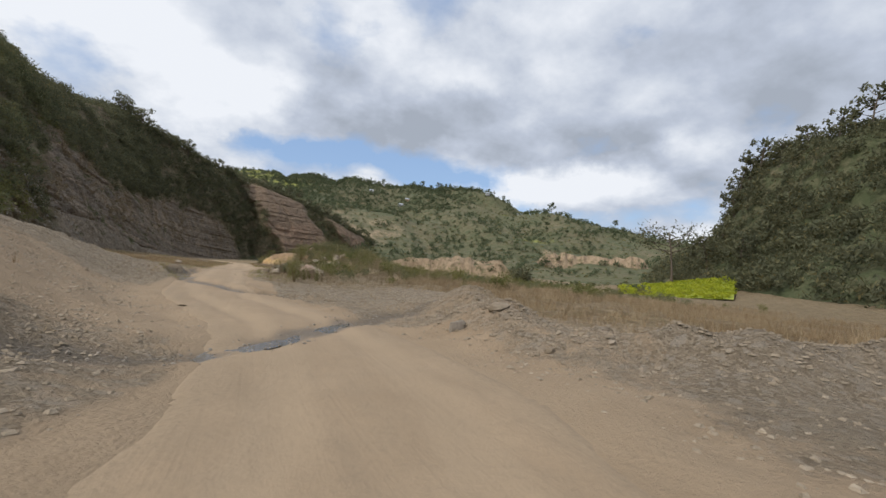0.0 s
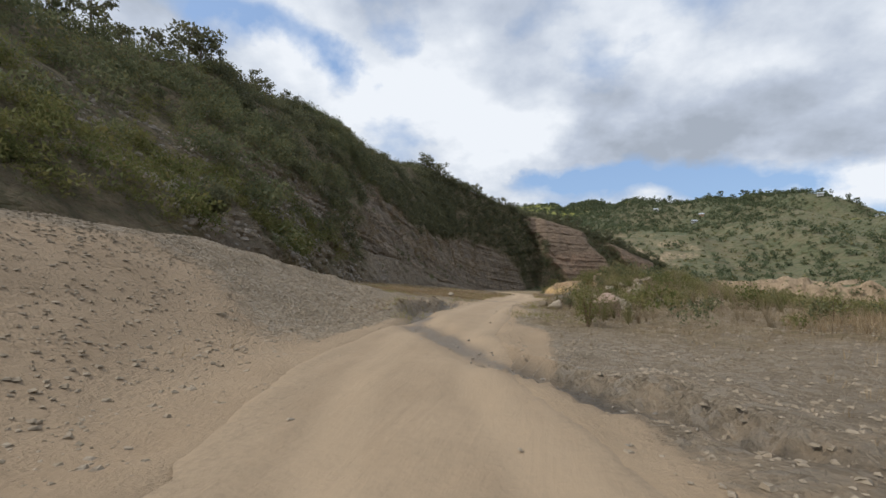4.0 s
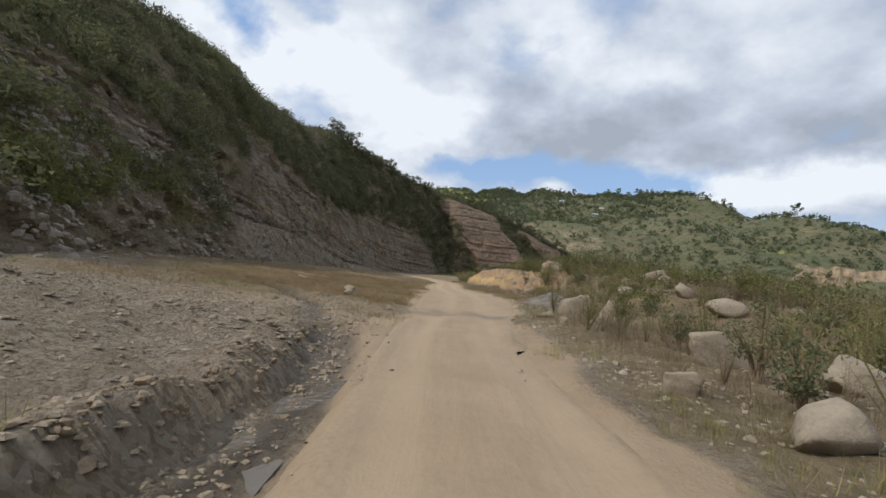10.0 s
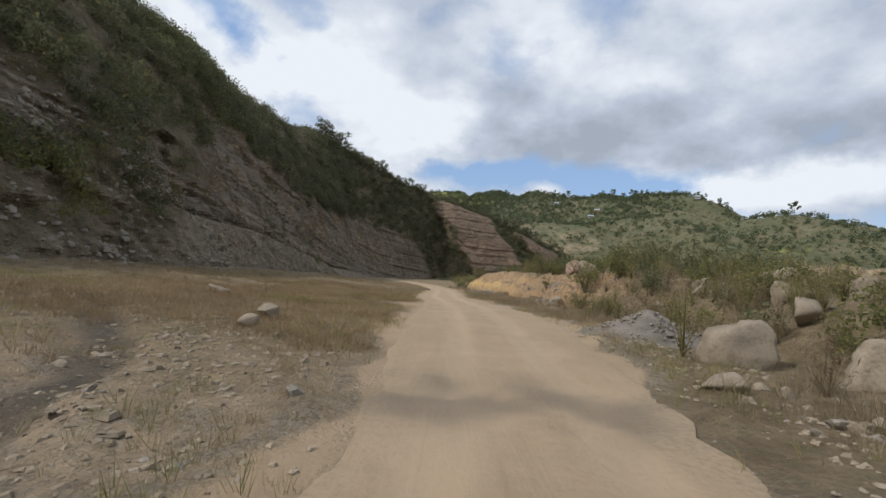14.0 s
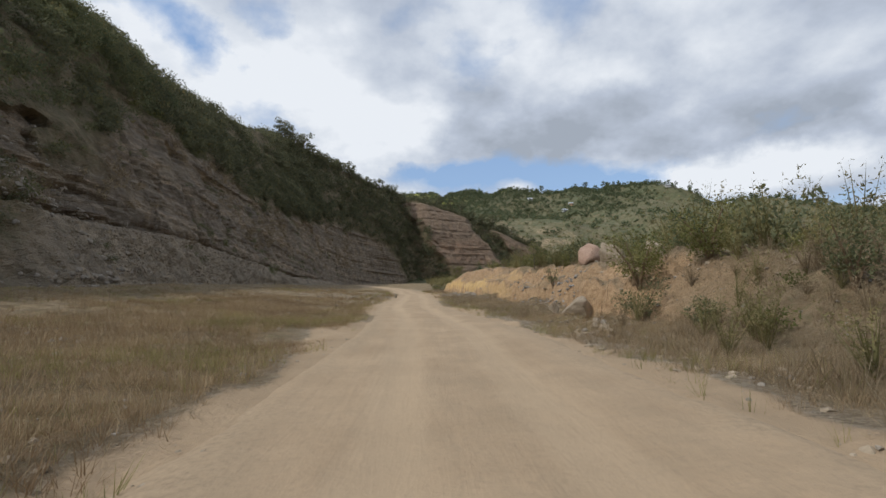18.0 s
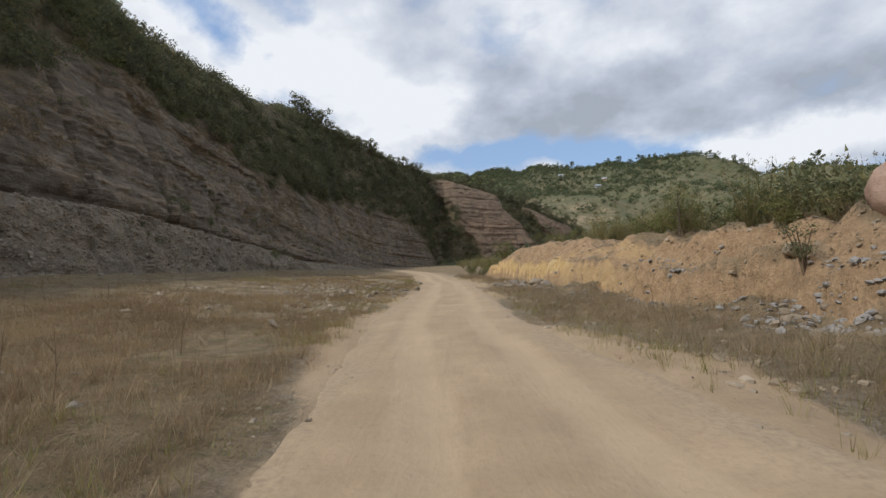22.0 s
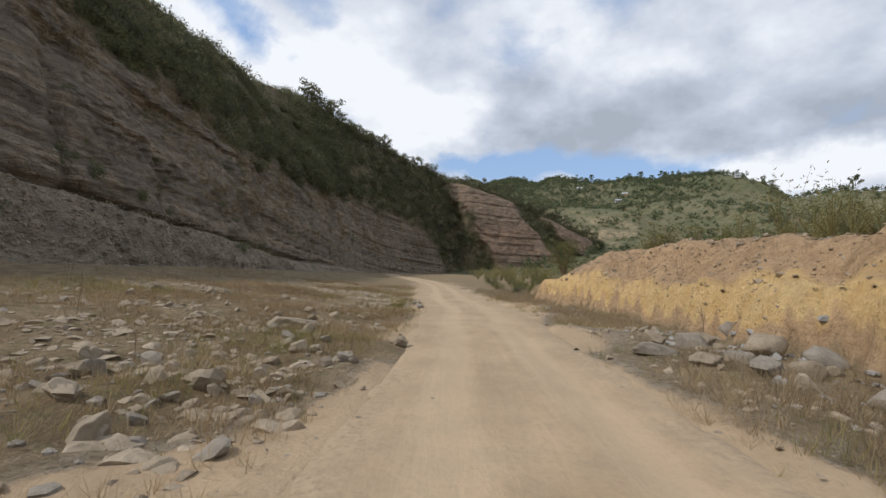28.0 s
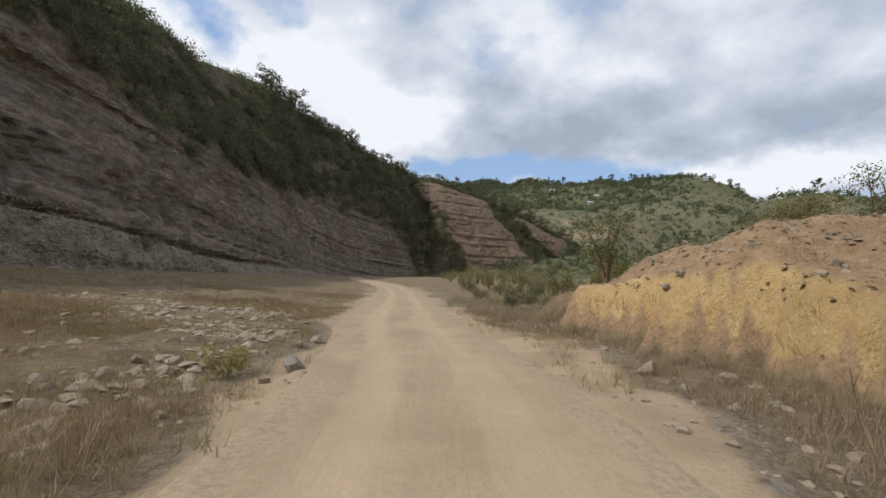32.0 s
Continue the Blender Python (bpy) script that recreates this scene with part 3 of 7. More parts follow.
def water_material():
    g = Graph("muddy_water")
    g.color(g.mix(g.noise(3.0, 4), (0.085, 0.066, 0.043), (0.14, 0.108, 0.07)))
    g.rough(0.1)
    g.bsdf.inputs["Specular IOR Level"].default_value = 0.4
    g.bumped(g.noise(9.0, 5), 0.35, 0.02)
    return g.mat


M_GROUND, M_ROAD = ground_material(), road_material()
M_CLIFF, M_HILL = cliff_material("layered_rock"), hill_material()
M_WATER = water_material()
M_SHRUB = leaf_material("shrub_leaves", (0.118, 0.132, 0.07), (0.225, 0.225, 0.112), dryness=0.2)
M_TREE = leaf_material("tree_leaves", (0.112, 0.116, 0.07), (0.195, 0.188, 0.10), dryness=0.14, through=0.42)
M_FARTREE = leaf_material("far_tree_leaves", (0.10, 0.122, 0.066), (0.18, 0.20, 0.105), dryness=0.1, through=0.45)
M_FARSCRUB = leaf_material("far_scrub_leaves", (0.15, 0.165, 0.08), (0.27, 0.26, 0.125), dryness=0.25, through=0.4)
M_YELLOWGREEN = leaf_material("pale_shrub_leaves", (0.125, 0.14, 0.048), (0.235, 0.22, 0.08), dryness=0.3)
M_WITHERED = leaf_material("withered_weeds", (0.225, 0.168, 0.102), (0.39, 0.305, 0.19), dry=(0.36, 0.30, 0.2), dryness=0.25)
M_OLIVE = leaf_material("olive_shrub_leaves", (0.165, 0.155, 0.065), (0.30, 0.265, 0.115), dry=(0.34, 0.26, 0.13), dryness=0.35)
M_DRYGRASS = leaf_material("dry_grass", (0.265, 0.18, 0.10), (0.42, 0.31, 0.178), dry=(0.50, 0.41, 0.25), dryness=0.3, through=0.25)
M_REDGRASS = leaf_material("red_dry_grass", (0.225, 0.145, 0.08), (0.36, 0.25, 0.135), dry=(0.44, 0.36, 0.2), dryness=0.3, through=0.25)
M_GREENGRASS = leaf_material("green_grass", (0.21, 0.195, 0.07), (0.36, 0.31, 0.12), dry=(0.4, 0.32, 0.16), dryness=0.35)
M_CROP = leaf_material("crop_leaves", (0.30, 0.34, 0.03), (0.50, 0.50, 0.045), dryness=0.05)
M_STONE = stone_material("pale_sandstone", (0.29, 0.228, 0.152), (0.47, 0.38, 0.27))
M_PEBBLE = stone_material("brown_pebble", (0.23, 0.178, 0.115), (0.42, 0.335, 0.228))
M_SCREE = stone_material("grey_scree", (0.26, 0.25, 0.235), (0.44, 0.425, 0.40))
M_PINK = stone_material("pink_sandstone", (0.36, 0.22, 0.15), (0.54, 0.38, 0.28), True)
M_GREY = stone_material("grey_stone", (0.235, 0.20, 0.155), (0.41, 0.355, 0.285))
M_BARK = plain("bark", (0.14, 0.11, 0.08), 0.9)
M_TWIG = plain("dry_stems", (0.20, 0.14, 0.085), 0.9)


# ---- mesh helpers ----
def mesh_from(name, verts, faces, mat=None, shade_smooth=False):
    me = bpy.data.meshes.new(name)
    verts = np.ascontiguousarray(verts, dtype=np.float32).reshape(-1, 3)
    faces = np.ascontiguousarray(faces, dtype=np.int32)
    n, k = faces.shape
    me.vertices.add(len(verts))
    me.vertices.foreach_set("co", verts.ravel())
    me.loops.add(n * k)
    me.loops.foreach_set("vertex_index", faces.ravel())
    me.polygons.add(n)
    me.polygons.foreach_set("loop_start", np.arange(0, n * k, k, dtype=np.int32))
    me.polygons.foreach_set("use_smooth", np.full(n, shade_smooth, dtype=bool))
    me.update(calc_edges=True)
    me.validate()
    if mat:
        me.materials.append(mat)
    return me


def zone(me, r, g, b):
    n = len(me.vertices)
    at = me.color_attributes.new("zone", "FLOAT_COLOR", "POINT")
    c = np.ones((n, 4), dtype=np.float32)
    for i, v in enumerate((r, g, b)):
        c[:, i] = np.broadcast_to(np.clip(v, 0, 1).ravel() if isinstance(v, np.ndarray) else v, n)
    at.data.foreach_set("color", c.ravel())


def grid_faces(nu, nv):
    i = np.arange((nu - 1) * nv).reshape(nu - 1, nv)[:, :-1].ravel()
    return np.stack([i, i + nv, i + nv + 1, i + 1], 1)


def part(name, bm, mat, parent, label=""):
    me = bpy.data.meshes.new(name)
    bm.to_mesh(me)
    bm.free()
    me.materials.append(mat)
    ob = new(name, me)
    ob.parent = parent
    if label:
        ob["label"] = label
    return ob


# ---- plan of the ground ----
ROAD_Y = [-60, -40, -20, -6, 0, 4, 8, 12, 15, 18.6, 23, 27, 35, 40, 46, 55, 65, 72, 77, 81, 94, 105, 109, 114, 126, 145, 160, 175, 190, 205, 235, 270]
ROAD_X = [-26, -15, -6, -0.4, 1.9, 2.9, 3.1, 2.6, 1.6, 0.5, 0.0, 0.1, -0.1, -0.2, 0.4, 0.9, 1.0, 0.65, 0.2, -0.2, 0.15, 0.15, -0.3, -0.9, -1.5, -2.7, -4.6, -7.4, -11, -15, -21, -26]
ROAD_W = [2.0, 2.0, 2.0, 2.0, 2.1, 2.2, 2.2, 2.1, 2.0, 1.9, 1.7, 1.6, 1.5, 1.55, 2.0, 2.7, 2.6, 2.5, 2.3, 2.2, 1.85, 2.1, 2.1, 2.2, 2.2, 2.3, 2.3, 2.3, 2.3, 2.2, 2.2, 2.0]
ROAD_Z = [-0.3, -0.3, -0.35, -0.35, -0.36, -0.42, -0.5, -0.42, -0.35, -0.25, -0.05, 0.12, 0.17, 0.18, 0.2, 0.28, 0.22, 0.11, 0.08, 0.14, 0.24, 0.19, 0.17, 0.15, 0.13, 0.1, 0.2, 0.3, 0.45, 0.6, 0.9, 1.2]


def road_x(y):
    return np.interp(y, ROAD_Y, ROAD_X)


def road_w(y):
    return np.interp(y, ROAD_Y, ROAD_W)


def road_z(y):
    y = np.asarray(y, float)
    return (np.interp(y - 1.5, ROAD_Y, ROAD_Z) + np.interp(y, ROAD_Y, ROAD_Z) + np.interp(y + 1.5, ROAD_Y, ROAD_Z)) / 3


STREAM_A = [(-9, 52), (-6.2, 48.5), (-5, 46.4), (-4.3, 42.8), (-2.9, 40.2), (-2.1, 35.5), (-1.95, 29), (-0.8, 24.6), (1.4, 21), (3.4, 18.2), (6, 16), (10, 14.5), (16, 14)]
STREAM_B = [(-9, 4.0), (-4, 5.6), (-0.9, 7.0), (1.1, 8.2), (2.6, 9.8), (3.8, 11.6), (5.4, 13.2), (8, 14.3), (12, 14.6)]


def near_line(x, y, pts):
    """Distance to a polyline in plan, and how far along it (0 to 1)."""
    best = np.full(np.shape(x), 1e9)
    for (ax, ay), (bx, by) in zip(pts, pts[1:]):
        dx, dy = bx - ax, by - ay
        t = np.clip(((x - ax) * dx + (y - ay) * dy) / (dx * dx + dy * dy), 0, 1)
        best = np.minimum(best, np.hypot(x - ax - t * dx, y - ay - t * dy))
    return best


def bank_rise(x, y):
    """The cut bank and flood terrace on the sunny side of the road."""
    wob = 0.7 * vnoise(x * 0.05, y * 0.23, 0, 41) + 0.45 * vnoise(x * 0.2, y * 0.8, 0, 42) + 0.16 * vnoise(x * 0.1, y * 1.9, 0, 43)
    foot = np.interp(y, [18, 30, 45, 58, 66, 72, 80, 88, 95, 101, 106, 112, 118, 130], [9, 6.5, 6.0, 6.4, 7.4, 8.2, 8.6, 7.8, 6.2, 5.6, 4.9, 4.2, 5.0, 8.0]) + wob
    width = np.interp(y, [18, 45, 60, 68, 90, 100, 112, 120, 130], [8, 7, 5.0, 1.9, 2.1, 3.0, 3.0, 4, 8])
    top = np.interp(y, [14, 24, 30, 36, 42, 47, 54, 60, 68, 78, 90, 97, 103, 109, 113, 118, 126, 150], [0.0, 0.05, 0.2, 0.4, 0.85, 1.2, 1.55, 1.75, 2.05, 2.35, 2.2, 2.3, 2.75, 2.7, 2.1, 1.0, 0.5, 0.2])
    u = np.clip((x - foot) / width, 0, 1)
    face = 0.6 * smooth(u, 0, 0.6) + 0.4 * smooth(u, 0.35, 1.0)
    # a steep cut below, a narrow ledge, and loose spoil above
    cut = 0.56 * smooth(u, 0.0, 0.24) + 0.05 * smooth(u, 0.2, 0.4) + 0.39 * smooth(u, 0.34, 1.0)
    k = smooth(y, 64, 70) * (1 - smooth(y, 114, 119))
    return top * (face * (1 - k) + cut * k) * (1 - smooth(x - np.interp(y, [25, 45, 58, 66, 90], [9.5, 11, 14, 15, 16]), 0, np.interp(y, [60, 70], [6, 14])))


def ground_z(x, y, detail=True):
    x, y = np.asarray(x, float), np.asarray(y, float)
    rz, rx, rw = road_z(y), road_x(y), road_w(y)
    off = x - rx
    # shoulder up towards the foot of the rock wall
    left = smooth(-off, 2.0, 27.0)
    z = rz + left * np.interp(y, [-20, 10, 40, 60, 120, 200, 300], [1.6, 1.4, 1.6, 1.7, 1.7, 1.4, 0.8])
    # gravel berm
    crest = np.interp(y, [-30, 0, 12, 24, 34, 44], [-9.5, -10, -10.5, -10, -9.2, -9])
    high = np.interp(y, [-40, -5, 8, 18, 26, 33, 40, 46], [1.6, 2.0, 2.4, 2.5, 2.05, 1.2, 0.5, 0.1])
    z = z + high * smooth(-(x - rx), 2.2, 9.0) * (1 - 0.55 * smooth(-(x - crest), 0.5, 5))
    z = z + bank_rise(x, y) * smooth(off, 2.0, 4.0)
    # gravel heap beside the ford
    dh = near_line(x, y, [(10.5, 17.5), (8.4, 14.2), (7.4, 10), (8.6, 6.6), (11.5, 4.6), (15, 4)])
    z = z + 0.85 * np.exp(-(dh / 1.25) ** 2) * (0.8 + 0.5 * vnoise(x * 0.6, y * 0.6, 0, 24) + 0.22 * vnoise(x * 1.5, y * 1.5, 0, 25))
    # valley floor beyond the terrace
    z = z - smooth(x, 14, 44) * (1.2 + 2.0 * smooth(y, 60, 150)) * (1 - smooth(y, 230, 320))
    z = z + 3.2 * smooth(x - 0.25 * y, 48, 90) * bump(y, 75, 40)
    if detail:
        rough = 1 - 0.85 * (np.abs(off) < rw)
        bk = smooth(y, 62, 68) * (1 - smooth(y, 112, 118)) * smooth(x, 4.5, 6.5) * (1 - smooth(x, 11, 14))
        z = z + bk * (0.34 * fbm(x * 0.55, y * 0.55, 0, 3, 13) + 0.16 * fbm(x * 1.5, y * 1.5, 0, 2, 14))
        z = z + rough * (0.10 * fbm(x * 0.35, y * 0.35, 0, 3, 3) + 0.05 * vnoise(0.96 * x - 0.72 * y, 0.72 * x + 0.96 * y, 0, 9) + 0.035 * vnoise(1.1 * x + 1.4 * y, 1.4 * x - 1.1 * y, 0, 10))
        da, db = near_line(x, y, STREAM_A), near_line(x, y, STREAM_B)
        wa = 0.55 + 0.25 * vnoise(x * 0.7, y * 0.7, 0, 21)
        z = z - 0.27 * (1 - 0.25 * smooth(y, 39, 43)) * (1 - smooth(da, wa * 0.7, wa * 1.1)) - 0.13 * (1 - smooth(db, 0.15, 1.0))
        # dug edge beside the trench
        cut = smooth(-off, 2.35, 2.6) * smooth(y, 24, 28) * (1 - smooth(y, 39, 42))
        z = z + cut * (0.07 + 0.10 * vnoise(x * 1.9, y * 1.9, 0, 26)) + 0.16 * bump(da, 0.9, 0.22) * (off < -1.9) * smooth(y, 26, 30) * (1 - smooth(y, 40, 43))
    z = z - 0.14 * (1 - smooth(np.abs(off), rw * 0.72, rw * 0.86))
    return z


def axis(lo, hi, fine_lo, fine_hi, step, growth=1.12):
    mid = np.arange(fine_lo, fine_hi + step / 2, step)
    up, s, v = [], step, fine_hi
    while v < hi:
        s *= growth
        v += s
        up.append(v)
    dn, s, v = [], step, fine_lo
    while v > lo:
        s *= growth
        v -= s
        dn.append(v)
    return np.concatenate([dn[::-1], mid, up])


def build_ground():
    xs, ys = axis(-2500, 3500, -15, 15, 0.22), axis(-2500, 4500, -5, 122, 0.3)
    X, Y = np.meshgrid(xs, ys, indexing="ij")
    Z = ground_z(X, Y)
    me = mesh_from("ground", np.stack([X, Y, Z], -1), grid_faces(len(xs), len(ys)), M_GROUND, True)
    off = X - road_x(Y)
    n = fbm(X * 0.16, Y * 0.16, 0, 4, 55)
    dryL = smooth(-off - road_w(Y) + 1.0 * n, 0.25, 1.2) * smooth(Y + 4 * n, 44, 54)
    dryFar = smooth(off + 2.5 * n, 9.5, 13)
    dryR = smooth(off - road_w(Y) + 1.2 * n, 0.5, 1.7) * smooth(Y + 4 * n, 22, 30)
    bank = bank_rise(X, Y)
    slope = np.abs(np.gradient(bank, axis=0) / np.gradient(X, axis=0))
    low = 1 - smooth(bank + 0.10 * n, 1.36, 1.56)
    ochre = smooth(slope, 0.3, 0.7) * smooth(Y, 60, 70) * (1 - smooth(Y, 92, 97)) * (0.42 + 0.2 * smooth(n, -0.3, 0.3) + 0.3 * smooth(Y, 84, 90))
    ochre = ochre + smooth(Y, 92, 97) * (1 - smooth(Y, 110, 116)) * smooth(bank, 0.15, 0.45) * (1 - smooth(X, 11, 16)) * (0.5 + 0.5 * low)
    dry = np.clip(dryL + dryR + dryFar, 0, 1) * (1 - np.clip(ochre, 0, 1))
    far = smooth(np.hypot(X, Y - 60), 70, 110)
    dry = np.maximum(dry, far)
    da, db = near_line(X, Y, STREAM_A), near_line(X, Y, STREAM_B)
    wet = 0.85 * (1 - smooth(da + 0.2 * n, 0.2, 0.58)) + 0.6 * (1 - smooth(db + 0.4 * n, 0.25, 0.8))
    zone(me, dry, np.clip(ochre, 0, 1), np.clip(wet, 0, 1))
    edge = np.abs(off) - road_w(Y)
    sandy = np.clip((1 - smooth(edge + 0.9 * n, 0.2, np.interp(Y, [20, 40, 52], [0.9, 0.95, 0.75]))) + 0.4 * (1 - smooth(Y + 5 * n, 16, 30)) * smooth(n, -0.4, 0.5), 0, 1)
    sandy = np.maximum(sandy, 0.42 * bump(Y, 46, 8) * smooth(-off, 1.5, 3) * (1 - smooth(-off + n, 8, 12)))
    # drifted sand spreads beside the first bend
    sandy = np.maximum(sandy, 0.8 * (1 - smooth(edge + 1.2 * n, 1.2, 3.2)) * (off > 0) * (1 - smooth(Y, 8, 13)))
    sandy = np.maximum(sandy, smooth(Y, 7, 11) * (1 - smooth(Y + 2.0 * n, 20, 24)) * (1 - smooth(-off + 1.6 * n, 6.0, 8.5)) * (off < 0))
    at = me.attributes.new("sandy", "FLOAT", "POINT")
    at.data.foreach_set("value", sandy.ravel().astype(np.float32))
    tagged(new("ground", me), "dry valley floor of gravel, sand and brown grass", "ground", kind="structure")


build_ground()


PUDDLES = [(-0.9, 46.5, 0.7, 0.42), (1.0, 45.55, 0.6, 0.3), (1.9, 20.4, 0.8, 0.5)]


def road_surface(x, y):
    """Height of the track without its fine ruts."""
    da, db = near_line(x, y, STREAM_A), near_line(x, y, STREAM_B)
    z = road_z(y) + 0.01 - 0.16 * (1 - smooth(da, 0.15, 0.95)) - 0.12 * (1 - smooth(db, 0.12, 0.85))
    for px, py, rx, ry in PUDDLES:
        wob = np.maximum(0.3, 1 + 0.9 * fbm(x * 2.3, y * 2.3, 0, 3, 23))
        z = z - 0.075 * np.exp(-(((x - px) / rx) ** 2 + ((y - py) / ry) ** 2) * wob)
    return z - 0.22 * smooth(np.abs(x - road_x(y)) / road_w(y), 0.86, 1.12)


def build_road():
    ys = np.concatenate([np.arange(-40, 125, 0.25), np.arange(125, 250, 1.2)])
    us = np.linspace(-1.12, 1.12, 41)
    Y, U = np.meshgrid(ys, us, indexing="ij")
    W = road_w(Y) + 0.34 * vnoise(Y * 0.4, U * 0 + np.sign(U) * 3, 0, 17) + 0.24 * vnoise(Y * 1.3, np.sign(U) * 5, 0, 18) + 0.10 * vnoise(Y * 4.1, np.sign(U) * 7, 0, 19)
    X = road_x(Y) + U * W
    rut = bump(np.abs(U * W), 0.85, 0.28) * (0.035 + 0.02 * vnoise(Y * 0.3, np.sign(U), 0, 5))
    lane = 0.014 * vnoise(X * 3.4, Y * 0.10, 0, 6) + 0.02 * fbm(X * 1.3, Y * 0.7, 0, 3, 7) + 0.008 * vnoise(X * 7.1, Y * 0.35, 0, 8)
    Z = road_surface(X, Y) + 0.01 - rut + lane
    da, db = near_line(X, Y, STREAM_A), near_line(X, Y, STREAM_B)
    me = mesh_from("road", np.stack([X, Y, Z], -1), grid_faces(len(ys), len(us)), M_ROAD, True)
    nn = fbm(X * 0.9, Y * 0.9, 0, 3, 15)
    wet = np.clip(0.85 * (1 - smooth(da + 0.25 * nn, 0.15, 0.5)) + 0.8 * (1 - smooth(db + 0.3 * nn, 0.15, 0.5)), 0, 1)
    wet = np.maximum(wet, np.clip(0.65 * (bump(X, -0.6, 1.6) * bump(Y, 46.4, 0.9) + bump(X, 0.9, 1.1) * bump(Y, 45.6, 0.6)) * (0.8 + 1.6 * nn), 0, 0.6))
    wander = 0.25 * vnoise(Y * 0.06, U * 0 + np.sign(U), 0, 16)
    zone(me, smooth(np.abs(U), 0.45, 0.95), bump(np.abs(U * W), 0.85 + wander, 0.42), wet)
    tagged(new("road", me), "rutted track of packed yellow sand", "road", kind="structure")


build_road()


def surf_z(x, y):
    on = np.abs(x - road_x(y)) < road_w(y) * 1.1
    return np.where(on, np.maximum(road_surface(x, y), ground_z(x, y)), ground_z(x, y))


# ---- rock walls and hills lofted from a foot line to a crest line ----
def catmull(pts, n):
    p = np.array(pts, float)
    p = np.vstack([2 * p[0] - p[1], p, 2 * p[-1] - p[-2]])
    t = np.linspace(0, len(pts) - 1, n)
    i = np.minimum(t.astype(int), len(pts) - 2)
    f = (t - i)[:, None]
    a, b, c, d = p[i], p[i + 1], p[i + 2], p[i + 3]
    return 0.5 * (2 * b + (c - a) * f + (2 * a - 5 * b + 4 * c - d) * f**2 + (3 * b - a - 3 * c + d) * f**3)


WALL = [  # foot x, y, crest x, y, z
    (-10, -60, -50, -60, 30), (-11, -20, -50, -10, 29), (-12, 6, -50, 22, 28.5), (-14, 30, -50, 50, 30), (-19, 58, -50, 75, 35.4),
    (-24.5, 85, -52, 97, 39.8), (-27, 110, -55, 120, 45.0), (-28.2, 130, -58, 142, 48.8), (-29.5, 150, -64, 162, 53), (-31, 190, -65, 200, 57.6),
    (-32, 230, -65, 240, 64), (-32, 268, -66, 288, 75.5), (-27, 300, -55, 322, 75), (-12, 330, -30, 362, 68), (0, 351, -4, 386, 63.5), (12, 351, 8, 382, 60.5),
    (42, 362, 38, 388, 51), (80, 376, 80, 396, 33), (108, 402, 112, 418, 20), (118, 470, 130, 484, 16)]


